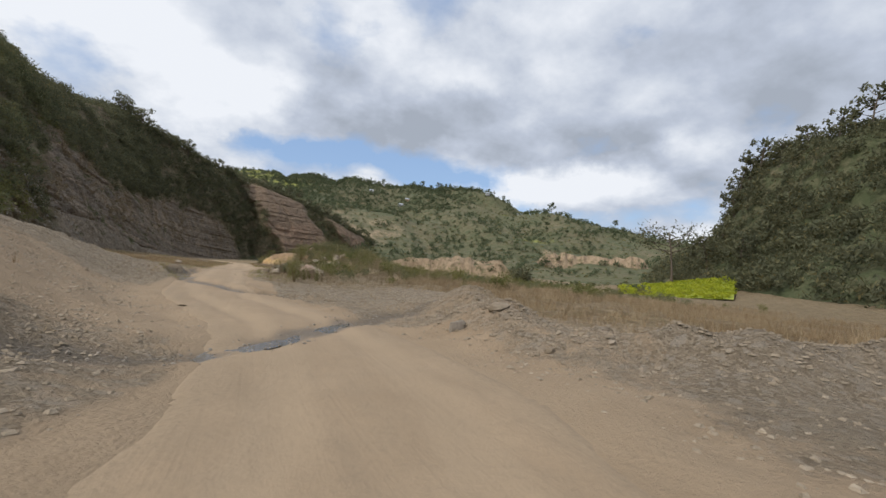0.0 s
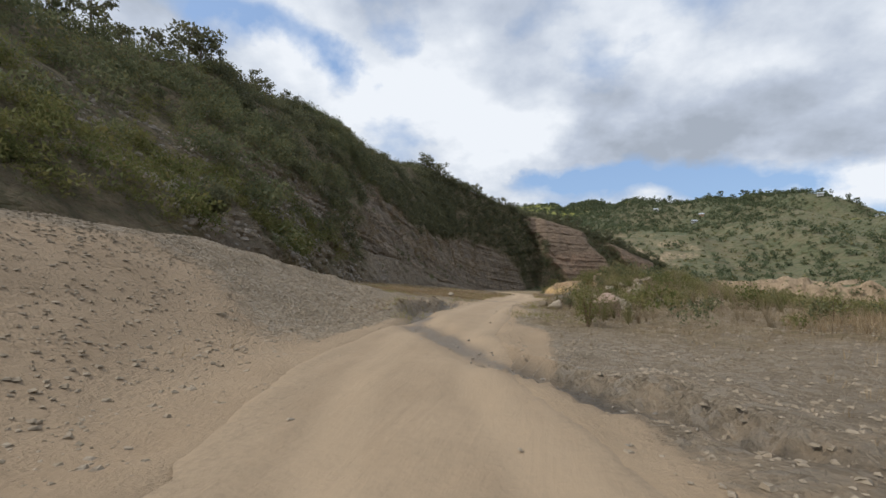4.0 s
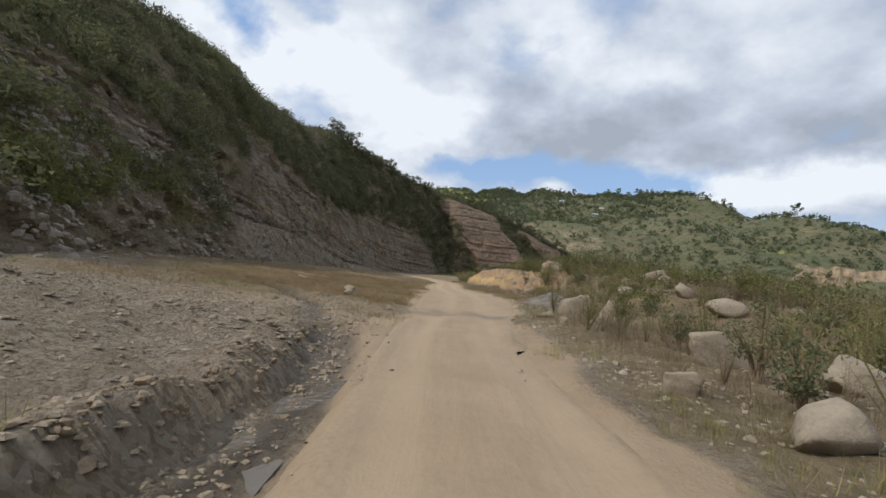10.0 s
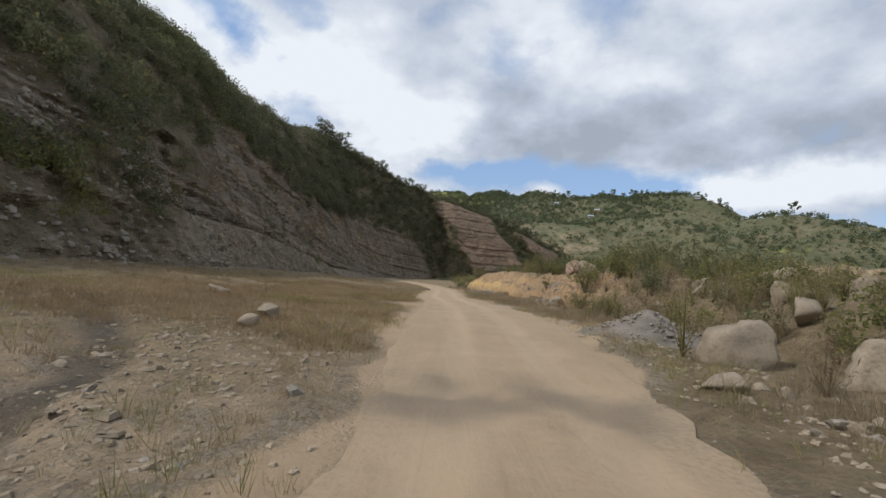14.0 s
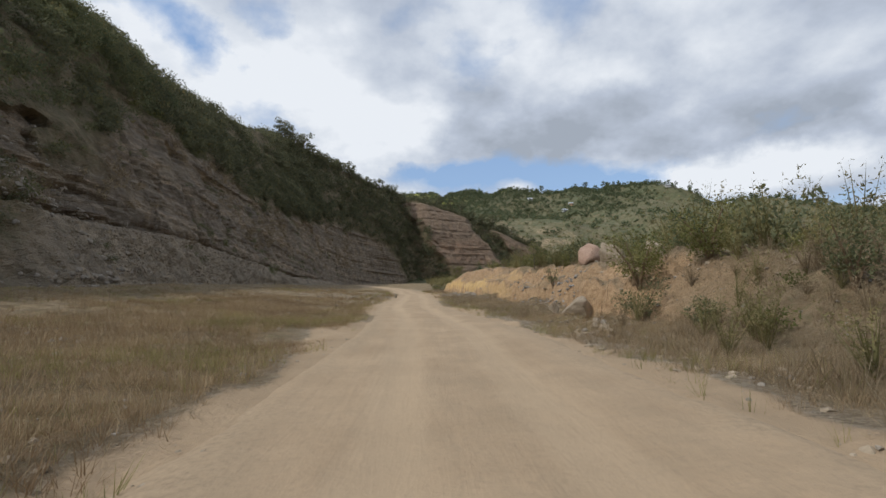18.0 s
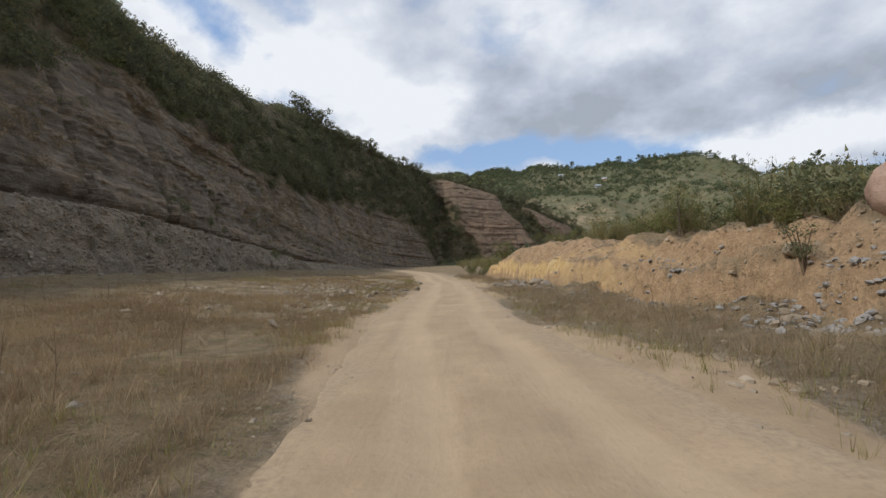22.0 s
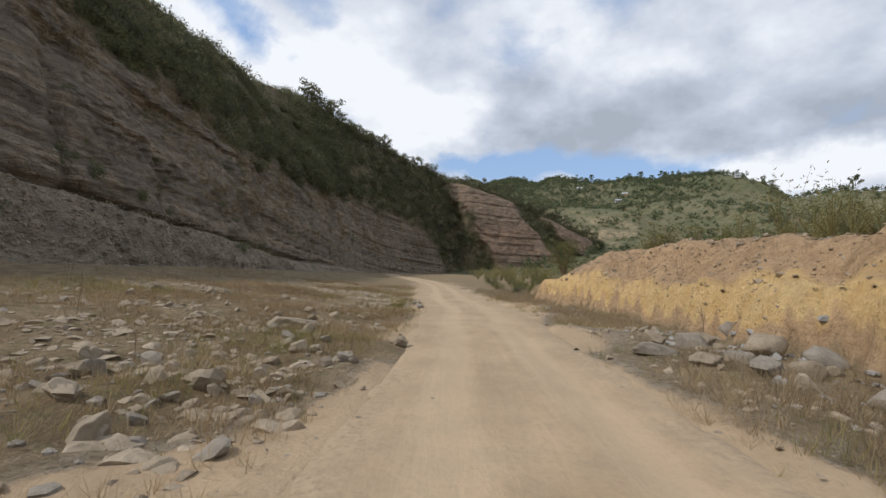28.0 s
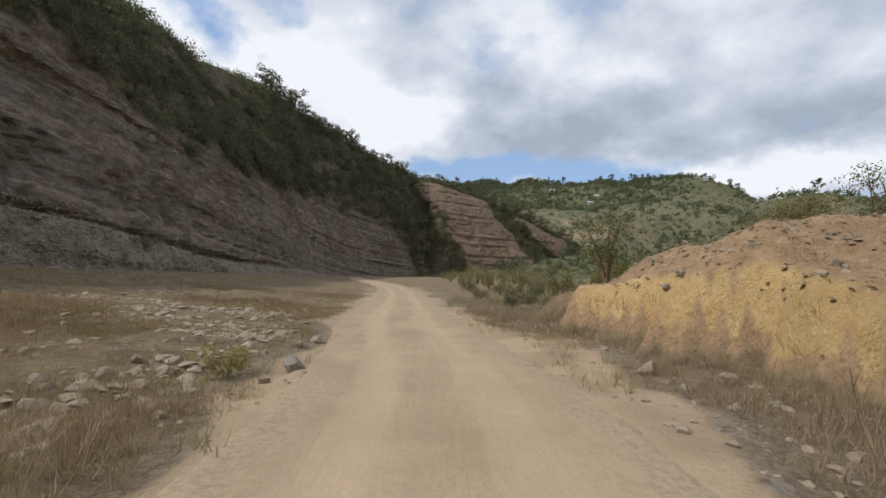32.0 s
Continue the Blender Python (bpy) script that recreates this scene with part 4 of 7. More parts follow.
def build_wall():
    n = 960
    C = catmull(WALL, n)
    # even spacing along the foot
    d = np.concatenate([[0], np.cumsum(np.hypot(*np.diff(C[:, :2], axis=0).T))])
    wgt = np.where(C[:, 1] < 175, 1.0, 0.4)
    acc = np.concatenate([[0], np.cumsum(np.diff(d) * (wgt[1:] + wgt[:-1]) / 2)])
    t = np.interp(np.linspace(0, acc[-1], n), acc, np.arange(n))
    C = np.stack([np.interp(t, np.arange(n), C[:, k]) for k in range(5)], 1)
    v = np.concatenate([np.linspace(0, 0.45, 84) ** 1.0, np.linspace(0.45, 1, 56)[1:], np.array([1.1, 1.25, 1.5, 2.0, 3.0])])
    F, T = C[:, :2], C[:, 2:4]
    zf = ground_z(F[:, 0], F[:, 1], False) - 0.4
    V = v[None, :]
    y0 = F[:, 1][:, None]
    # steep below, easing towards the crest
    steep = np.interp(F[:, 1], [-60, 30, 58, 85, 110, 150, 300, 345, 420], [0.05, 0.08, 0.25, 0.42, 0.45, 0.4, 0.35, 0.5, 0.4])[:, None]
    up = np.clip(V, 0, 1)
    rise = (1 - steep) * up + steep * (1 - (1 - up) ** 2.0)
    rise = rise + np.where(V > 1, (V - 1) * 0.10, 0)
    H = C[:, 4][:, None] - zf[:, None]
    X = F[:, :1] + (T[:, :1] - F[:, :1]) * V
    Y = F[:, 1:2] + (T[:, 1:2] - F[:, 1:2]) * V
    Z = zf[:, None] + H * rise
    nrm = np.stack([-(T[:, 1] - F[:, 1]) * 0 - (T[:, 0] - F[:, 0]), -(T[:, 1] - F[:, 1])], 1)
    nrm = nrm / np.linalg.norm(nrm, axis=1)[:, None]
    nx, ny = nrm[:, :1], nrm[:, 1:2]
    h = Z - zf[:, None]
    dip = Z + 0.07 * Y + 0.6 * vnoise(X * 0.03, Y * 0.03, 0, 70)
    veg_low = np.interp(y0, [20, 50, 58, 68, 82, 95, 105, 125, 145, 165, 190, 220, 255, 285, 305, 318, 330, 340, 400], [-2, -1, -1, 0, 2.5, 12, 20.5, 25.5, 26.5, 24.5, 23, 25.5, 31, 32, 30, 25, 17, 7, 7])
    outcrop = 9.0 * smooth(fbm(X * 0.10, Y * 0.10, Z * 0.16, 3, 32), 0.12, 0.40) * smooth(y0, 30, 45) * (1 - smooth(y0, 84, 98)) * (1 - smooth(h, 14, 19))
    edge = h - veg_low - outcrop * (1 + h * 0.12) + (2.2 + 1.6 * smooth(y0, 55, 95)) * fbm(X * 0.05, Y * 0.05, Z * 0.05, 3, 31) + 1.6 * fbm(X * 0.22, Y * 0.22, Z * 0.22, 2, 76)
    rocky = 1 - smooth(edge, -1.5, 3.5)
    # the red buttress at the bend, a wooded cleft on either side of it, and a second one behind
    xl, xr = -8 + (61 - Z) * 0.55, 32 + (54 - Z) * 0.75
    wob = 2.5 * fbm(X * 0.08, Y * 0.08, Z * 0.08, 3, 77)
    butt = smooth(X - xl + wob, -2.5, 2.5) * np.maximum(1 - smooth(X - xr + wob, -3, 3), smooth(X - xr + wob, 12, 17) * (1 - smooth(X, 88, 96))) * (1 - smooth(h - (C[:, 4][:, None] - zf[:, None]), -5, -1))
    at_bend = smooth(y0, 338, 347)
    rocky = rocky * (1 - at_bend) + at_bend * butt
    # beds: harder layers stand out, soft ones are cut back
    bed = np.tanh(3.0 * vnoise(0.62 * dip, X * 0.006, Y * 0.006, 33))
    bed2 = np.tanh(3 * vnoise(1.7 * dip, X * 0.012, Y * 0.012, 34))
    bed3 = vnoise(3.3 * dip, X * 0.03, Y * 0.03, 78)
    broken = 0.35 + 0.65 * smooth(fbm(X * 0.09, Y * 0.09, Z * 0.12, 3, 71), -0.3, 0.4)
    block = vnoise(X * 0.45 + Y * 0.45, Z * 0.9, 0, 72) * vnoise(Y * 0.8, Z * 0.35, X * 0.3, 73)
    lay = np.floor(dip * 0.62)
    chunk = hash3(np.floor((Y + 0.6 * X) * 0.28 + 7 * hash3(lay, 0 * lay, 0 * lay, 74)), lay, 0 * lay, 75) - 0.5
    disp = rocky * broken * ((1 - 0.7 * at_bend) * (0.45 * bed + 0.28 * bed2 + 0.14 * bed3)) + rocky * (0.22 * block + 0.22 * chunk * broken)
    # gullies and ribs running down the face
    rib = np.abs(vnoise(Y * 0.08 + X * 0.04, Z * 0.02, 0, 35))
    flute = vnoise((Y + X) * 0.42, Z * 0.05, 0, 79) * smooth(fbm(Y * 0.03, Z * 0.05, 0, 2, 80), -0.1, 0.3)
    disp = disp - rocky * 1.0 * (1 - smooth(rib, 0.0, 0.2)) * smooth(h, 3, 9) + 0.45 * rocky * flute * smooth(h, 4, 9) + (0.7 + 0.7 * (1 - rocky)) * fbm(X * 0.07, Y * 0.07, Z * 0.07, 4, 36)
    disp = disp + 0.35 * fbm(X * 0.5, Y * 0.5, Z * 0.5, 3, 37) * (0.5 + 0.5 * rocky)
    disp = disp + at_bend * (5.0 * butt - 3.0 + 0.2 * bed * butt)
    # the band of cemented cobbles at the foot is stepped forward
    bandtop = np.interp(y0, [70, 85, 95, 112, 130, 145, 160, 200, 240], [5.0, 5.3, 5.6, 5.7, 4.6, 3.8, 2.2, 1.2, 0.4]) + 0.35 * vnoise(Y * 0.12, X * 0.1, 0, 38)
    band = (1 - smooth(h - 0.4, bandtop - 0.2, bandtop + 0.12)) * smooth(y0, 76, 86) * (1 - smooth(y0, 230, 270))
    rubble = (1 - smooth(h, 6, 12)) * smooth(y0, 30, 50) * (1 - smooth(y0, 76, 86))
    disp = disp * (1 - 0.6 * band) + band * (2.1 + 0.35 * fbm(X * 1.1, Y * 1.1, Z * 0.8, 3, 39)) + 0.4 * rubble * fbm(X * 0.9, Y * 0.9, Z * 0.9, 3, 40)
    disp = disp - 0.9 * bump(h - 0.4 - bandtop, 0.55, 0.5) * smooth(y0, 76, 86) * (1 - smooth(y0, 180, 230))
    disp = disp * smooth(h + 2.5 * band, -0.5, 1.0)
    X, Y, Z = X + nx * disp, Y + ny * disp, Z + 0.35 * disp * (1 - rocky)
    me = mesh_from("cliff", np.stack([X, Y, Z], -1), grid_faces(len(F), len(v)), M_CLIFF, False)
    red = at_bend * butt
    zone(me, np.clip(1 - rocky + 0.55 * rubble, 0, 1), band, red)
    tagged(new("cliff", me), "tall layered rock wall with a cobble band and scrub on its upper slope", "cliff", kind="structure")
    return X, Y, Z, rocky, h


WX, WY, WZ, WROCK, WH = build_wall()

RIGHT = [(66, -80, 110, -80, 37), (66, -30, 108, -25, 36), (68, 5, 108, 18, 34), (73, 32, 113, 48, 33.5), (80, 52, 122, 75, 34),
         (88, 65, 128, 86, 29), (97, 78, 134, 100, 14), (110, 98, 142, 122, 8), (134, 124, 162, 146, 3)]


def build_right_hill():
    n = 260
    C = catmull(RIGHT, n)
    v = np.concatenate([np.linspace(0, 1, 60), np.array([1.2, 1.6, 2.5])])[None, :]
    up = np.clip(v, 0, 1)
    zf = ground_z(C[:, 0], C[:, 1], False)[:, None] - 0.6
    X = C[:, :1] + (C[:, 2:3] - C[:, :1]) * v
    Y = C[:, 1:2] + (C[:, 3:4] - C[:, 1:2]) * v
    Z = zf + (C[:, 4:5] - zf) * (0.75 * up + 0.25 * smooth(up, 0.3, 0.95)) + np.where(v > 1, (v - 1) * 2, 0)
    disp = 2.0 * fbm(X * 0.05, Y * 0.05, Z * 0.05, 4, 61) * smooth(up, 0, 0.15)
    X, Z = X - disp, Z + 0.5 * disp
    me = mesh_from("wooded_hill", np.stack([X, Y, Z], -1), grid_faces(n, v.shape[1]), M_HILL, True)
    bare = smooth(fbm(X * 0.06, Y * 0.06, Z * 0.1, 3, 62), 0.45, 0.7)
    zone(me, 0.35 * bare, 0.0, 1.0)
    tagged(new("wooded_hill", me), "steep hillside under dense green scrub and trees", "hill", kind="structure")
    return X, Y, Z


RX, RY, RZ = build_right_hill()


def far_z(az, D):
    hz = np.interp(az, [-120, -90, -60, -50, -45, -40, -34, -29, -23, -15, -5, 10, 40], [0.2, 0.22, 0.25, 0.32, 0.42, 0.56, 0.67, 0.83, 1.0, 1.0, 1.0, 0.95, 0.8])
    dc = np.interp(az, [-120, -60, -48, -38, -22, -5, 40], [560, 540, 560, 640, 800, 820, 820])
    u = (D - 265) / (dc - 265)
    s = np.where(u < 1, np.clip(u, 0, 1) ** 1.2, 1 - 0.05 * (u - 1))
    return 154 * hz * s


def build_far_hill():
    az, D = np.linspace(-112, 30, 380), np.concatenate([np.linspace(240, 860, 150), np.array([900, 1000, 1200, 1500])])
    A, R = np.meshgrid(az, D, indexing="ij")
    X, Y = -np.sin(np.radians(A)) * R, 50 + np.cos(np.radians(A)) * R
    Z = far_z(A, R)
    k = smooth(R, 265, 420)
    Z = Z + k * (9 * fbm(X * 0.008, Y * 0.008, 0, 5, 81) - 10 * (1 - smooth(np.abs(vnoise(X * 0.011, Y * 0.004, 0, 83)), 0, 0.4)))
    # farm terraces
    step = 5.0
    terr = np.round(Z / step) * step
    tm = smooth(fbm(X * 0.006, Y * 0.006, 0, 2, 84), 0.0, 0.25) * k * 0.7
    Z = Z * (1 - tm) + terr * tm
    Z = Z - 3 * (1 - k)
    me = mesh_from("far_hill", np.stack([X, Y, Z], -1), grid_faces(len(az), len(D)), M_HILL, True)
    field = smooth(fbm(X * 0.013, Y * 0.013, 0, 2, 85), 0.16, 0.24) * smooth(tm, 0.1, 0.5) * smooth(Z, 24, 38) * smooth(fbm(X * 0.05, Y * 0.05, Z * 0.12, 2, 87), -0.1, 0.15)
    gz = np.gradient(Z, axis=1) / np.gradient(R, axis=1)
    scar = smooth(fbm(X * 0.012, Y * 0.012, Z * 0.03, 3, 86), 0.12, 0.4) * smooth(gz, 0.32, 0.6) * (1 - smooth(Z, 45, 75))
    zone(me, scar, field * 0.85, 0.0)
    tagged(new("far_hill", me), "far green hillside with terraced fields, scrub and bare scars", "hill", kind="structure")
    return X, Y, Z


HX, HY, HZ = build_far_hill()


# ---- plants and stones: generators ----
RNG = np.random.default_rng(7)


def leaf_cloud(rng, n, lobes, size, droop=0.0, slim=0.5, cheap=False):
    """Diamond leaves spread through a few lobes (x, y, z, r)."""
    lobes = np.array(lobes, float)
    w = lobes[:, 3] ** 2
    k = rng.choice(len(lobes), n, p=w / w.sum())
    d = rng.normal(size=(n, 3))
    d /= np.linalg.norm(d, axis=1)[:, None]
    r = lobes[k, 3] * (0.35 + 0.65 * rng.random(n) ** 0.45) * (0.8 + 0.4 * rng.random(n))
    c = lobes[k, :3] + d * r[:, None] * (1, 1, 0.8)
    a = d + 0.9 * rng.normal(size=(n, 3)) + (0, 0, -droop)
    a /= np.linalg.norm(a, axis=1)[:, None]
    b = np.cross(a, rng.normal(size=(n, 3)))
    b /= np.linalg.norm(b, axis=1)[:, None] + 1e-9
    s = size * (0.6 + 0.8 * rng.random(n))[:, None]
    if cheap:
        v = np.stack([c - a * s + b * s * slim, c + a * s, c - a * s - b * s * slim], 1)
        return v.reshape(-1, 3), np.arange(3 * n).reshape(n, 3)
    v = np.stack([c - a * s, c + b * s * slim, c + a * s, c - b * s * slim], 1)
    f = np.arange(4 * n).reshape(n, 4)
    return v.reshape(-1, 3), f


def tufts(rng, blades, height, spread, wide=0.017):
    """A tuft of grass: thin tapering blades that lean outwards."""
    n = blades
    ang = rng.random(n) * 6.283
    root = np.stack([np.cos(ang), np.sin(ang), 0 * ang], 1) * (rng.random(n)[:, None] * spread * 0.5)
    lean = np.stack([np.cos(ang + rng.normal(size=n) * 0.6), np.sin(ang + rng.normal(size=n) * 0.6), 0 * ang], 1) * (0.15 + 0.6 * rng.random(n))[:, None] * spread
    h = height * (0.5 + 0.7 * rng.random(n))
    tip = root + lean + np.stack([0 * h, 0 * h, h], 1)
    side = np.stack([-np.sin(ang), np.cos(ang), 0 * ang], 1) * height * wide
    v = np.stack([root - side, root + side, tip], 1)
    return v.reshape(-1, 3), np.arange(3 * n).reshape(n, 3)


def scatter(name, variants, P, S, mat, rng, squash=(0.85, 1.2)):
    """One mesh that holds many turned and sized copies of a few small shapes."""
    P, S = np.asarray(P, float), np.asarray(S, float)
    pick = rng.integers(0, len(variants), len(P))
    ang = rng.random(len(P)) * 6.283
    hz = squash[0] + (squash[1] - squash[0]) * rng.random(len(P))
    VV, FF, base = [], [], 0
    for i, (v, f) in enumerate(variants):
        idx = np.nonzero(pick == i)[0]
        if not len(idx):
            continue
        c, s = np.cos(ang[idx])[:, None], np.sin(ang[idx])[:, None]
        x = (v[None, :, 0] * c - v[None, :, 1] * s) * S[idx][:, None]
        y = (v[None, :, 0] * s + v[None, :, 1] * c) * S[idx][:, None]
        z = v[None, :, 2] * (S[idx] * hz[idx])[:, None]
        V = np.stack([x, y, z], -1) + P[idx][:, None, :]
        F = f[None] + (np.arange(len(idx)) * len(v))[:, None, None] + base
        base += V.shape[0] * V.shape[1]
        VV.append(V.reshape(-1, 3))
        FF.append(F.reshape(-1, f.shape[1]))
    return new(name, mesh_from(name, np.concatenate(VV), np.concatenate(FF), mat))


def clump_lobes(rng, n=6, flat=0.8):
    out = []
    for _ in range(n):
        a, r = rng.random() * 6.283, rng.random() ** 0.5 * 0.62
        out.append((math.cos(a) * r, math.sin(a) * r, (0.25 + 0.55 * rng.random()) * flat, 0.28 + 0.24 * rng.random()))
    return out


CLUMPS = [leaf_cloud(RNG, 230, clump_lobes(RNG, 9, 1.1), 0.066, cheap=True) for _ in range(7)]
WEEDS = [leaf_cloud(RNG, 190, clump_lobes(RNG, 8), 0.068, cheap=True) for _ in range(5)]
MIDCLUMPS = [leaf_cloud(RNG, 150, clump_lobes(RNG, 11, 1.0), 0.088, cheap=True) for _ in range(6)]
DISTCLUMPS = [leaf_cloud(RNG, 100, clump_lobes(RNG, 10, 1.0), 0.105, cheap=True) for _ in range(6)]
FARCLUMPS = [leaf_cloud(RNG, 36, clump_lobes(RNG, 7, 1.0), 0.2, cheap=True) for _ in range(6)]
TINYCLUMPS = [leaf_cloud(RNG, 22, clump_lobes(RNG, 5, 0.9), 0.27, cheap=True) for _ in range(6)]
TUFTS = [tufts(RNG, 10, 1.0, 1.1) for _ in range(7)]
MATS = [tufts(RNG, 11, 0.9, 2.4) for _ in range(6)]
FINE = [tufts(RNG, 20, 1.0, 1.3, 0.009) for _ in range(7)]


def feather(rng, stems=15, per=27):
    """A feathery shrub: leaning stems set with many slim leaves."""
    V = []
    for _ in range(stems):
        a, lean = rng.random() * 6.283, 0.1 + 0.55 * rng.random()
        top = np.array((math.cos(a) * lean, math.sin(a) * lean, 0.55 + 0.45 * rng.random()))
        u = 0.12 + 0.88 * rng.random(per) ** 0.8
        c = u[:, None] ** (1.3, 1.3, 0.9) * top + rng.normal(size=(per, 3)) * 0.034
        d = rng.normal(size=(per, 3)) * (1, 1, 0.5) + (0, 0, 0.55)
        d /= np.linalg.norm(d, axis=1)[:, None]
        s = np.cross(d, rng.normal(size=(per, 3)))
        s /= np.linalg.norm(s, axis=1)[:, None]
        n = (0.016 + 0.022 * rng.random(per))[:, None]
        V.append(np.stack([c - s * n * 0.34, c + s * n * 0.34, c + d * n * 1.9], 1))
        w = np.array((math.sin(a), -math.cos(a), 0)) * 0.016
        V.append(np.array([[w * -1, w, top * 1.03]]))
    V = np.concatenate(V)
    return V.reshape(-1, 3), np.arange(3 * len(V)).reshape(-1, 3)


FEATHERS = [feather(RNG) for _ in range(7)]


def icosphere(sub):
    bm = bmesh.new()
    bmesh.ops.create_icosphere(bm, subdivisions=sub, radius=1)
    v = np.array([p.co for p in bm.verts])
    f = np.array([[q.index for q in p.verts] for p in bm.faces])
    bm.free()
    return v, f


ICO1, ICO2, ICO3, ICO4 = icosphere(1), icosphere(2), icosphere(3), icosphere(4)


def stone_shape(seed, ico, cuts=7, rough=0.08):
    """A broken stone: a ball trimmed by random planes, then roughened."""
    rng = np.random.default_rng(seed)
    v, f = ico[0].copy(), ico[1]
    for _ in range(cuts):
        n = rng.normal(size=3)
        n /= np.linalg.norm(n)
        d = 0.42 + 0.3 * rng.random()
        over = np.maximum(v @ n - d, 0)
        v = v - over[:, None] * n * 0.92
    r = 1 + rough * fbm(v[:, 0] * 2.3 + seed, v[:, 1] * 2.3, v[:, 2] * 2.3, 4, seed) + rough * 0.4 * fbm(v[:, 0] * 8, v[:, 1] * 8, v[:, 2] * 8, 2, seed + 5)
    return v * r[:, None], f


PEBBLES = [stone_shape(100 + i, ICO1, 4, 0.1) for i in range(5)]
SLABS = [stone_shape(140 + i, ICO2, 9, 0.08) for i in range(5)]
NUGGETS = [(np.array([(1, 0.7, 0), (-0.8, 0.9, 0), (-1, -0.7, 0), (0.8, -0.8, 0), (0.6, 0.45, 0.7), (-0.5, 0.55, 0.75), (-0.6, -0.4, 0.6), (0.55, -0.5, 0.7)]) * (1 + 0.22 * RNG.normal(size=(8, 3))), np.array([(0, 1, 5, 4), (1, 2, 6, 5), (2, 3, 7, 6), (3, 0, 4, 7), (4, 5, 6, 7)])) for _ in range(7)]
M_COBBLE = stone_material("cemented_cobble", (0.23, 0.18, 0.125), (0.42, 0.345, 0.25))
CHIPS = [stone_shape(160 + i, ICO1, 5, 0.12) for i in range(4)]
M_CLOD = stone_material("dark_clod", (0.24, 0.175, 0.11), (0.42, 0.315, 0.205))

# ---- scrub on the rock wall ----


def sample_grid(X, Y, Z, weight, n, rng):
    """n random places on a grid surface, by weight and area."""
    a = np.stack([X[1:, :-1] - X[:-1, :-1], Y[1:, :-1] - Y[:-1, :-1], Z[1:, :-1] - Z[:-1, :-1]], -1)
    b = np.stack([X[:-1, 1:] - X[:-1, :-1], Y[:-1, 1:] - Y[:-1, :-1], Z[:-1, 1:] - Z[:-1, :-1]], -1)
    area = np.linalg.norm(np.cross(a, b), axis=-1)
    p = (area * weight[:-1, :-1]).ravel()
    k = rng.choice(len(p), n, p=p / p.sum())
    i, j = np.unravel_index(k, area.shape)
    u, w = rng.random(n)[:, None], rng.random(n)[:, None]
    o = np.stack([X[i, j], Y[i, j], Z[i, j]], -1)
    return o + a[i, j] * u + b[i, j] * w


def build_wall_scrub():
    rng = np.random.default_rng(11)
    veg = 1 - WROCK
    patch = smooth(fbm(WX * 0.07, WY * 0.07, WZ * 0.07, 3, 91), -0.35, 0.15)
    near = veg * (0.45 + 0.55 * patch) * (1 + 0.9 * smooth(WY, 70, 90)) * (WY > -25) * (WY < 150) * (WH < 60) * (WX > -75)
    top = WH[:, :139].max(axis=1)[:, None]
    near = near * (1 - 0.78 * smooth(WY, 72, 84) * (1 - smooth(WY, 108, 120))) * np.where(WY > 100, 0.35 + 1.9 * smooth(WH / top, 0.62, 0.85), 1.0) * (WH > 2.5)
    bright = smooth(fbm(WX * 0.05, WY * 0.05, WZ * 0.05, 2, 92), 0.0, 0.3) * (1 - smooth(WY, 45, 80)) * (1 - smooth(WH, 10, 20))
    P = sample_grid(WX, WY, WZ, near * (1 - 0.8 * bright), 3000, rng)
    scatter("hillside_scrub", CLUMPS, P - (0, 0, 0.25), 0.8 + 2.3 * rng.random(len(P)) ** 2.0, M_SHRUB, rng)
    # the dark belt between the bare rock and the grassy crest
    open_top = smooth(WY, 175, 225) * smooth(WH / top, 0.78, 0.88) * (1 - smooth(WY, 268, 290))
    band = veg * (WY > 70) * (0.35 + 0.65 * smooth(WY, 96, 112)) * (WY < 285) * (WH / top < 1.01) * (WX > -72) * (0.15 + 0.85 * smooth(fbm(WX * 0.06, WY * 0.06, WZ * 0.06, 3, 94), -0.3, 0.15)) * (1 - 0.93 * open_top)
    P = sample_grid(WX, WY, WZ, band, 2500, rng)
    tagged(scatter("crest_scrub", MIDCLUMPS, P - (0, 0, 0.3), (0.9 + 2.0 * rng.random(len(P)) ** 1.5) * (1 + 0.3 * smooth(P[:, 1], 150, 220)), M_TREE, rng), "dark green shrubs below the cliff crest", "bushes", kind="stuff")
    P2 = sample_grid(WX, WY, WZ, near * (bright + 0.05 + 0.25 * (WY < 75) * (WH < 12)), 1300, rng)
    scatter("hillside_weeds", WEEDS, P2 - (0, 0, 0.2), 0.6 + 1.5 * rng.random(len(P2)) ** 1.8, M_YELLOWGREEN, rng)
    far = veg * (0.3 + 0.7 * patch) * (WY >= 145) * (WY < 420) * (WX > -90)
    # bare brown grass along the open crest
    far = far * (1 - 0.85 * smooth(WH, 42, 50) * smooth(WY, 140, 160) * (1 - smooth(WY, 230, 265)))
    far = far * (1 - smooth(WY, 265, 290) * (WX > -75) * 0.6)
    wood = veg * (WY > 262) * (WY < 410) * (WX > -75) * (WX < 100) * (WH / top < 1.02)
    PW = sample_grid(WX, WY, WZ, wood, 1500, rng)
    tagged(scatter("cleft_woods", DISTCLUMPS, PW - (0, 0, 0.6), 2.0 + 2.6 * rng.random(len(PW)) ** 1.5, M_TREE, rng, (0.9, 1.4)), "dense dark trees in the wooded clefts beside the red buttress", "trees", kind="stuff")
    P3 = sample_grid(WX, WY, WZ, far, 1500, rng)
    scatter("cliff_top_scrub", DISTCLUMPS, P3 - (0, 0, 0.4), 1.5 + 2.2 * rng.random(len(P3)) ** 1.5, M_TREE, rng)
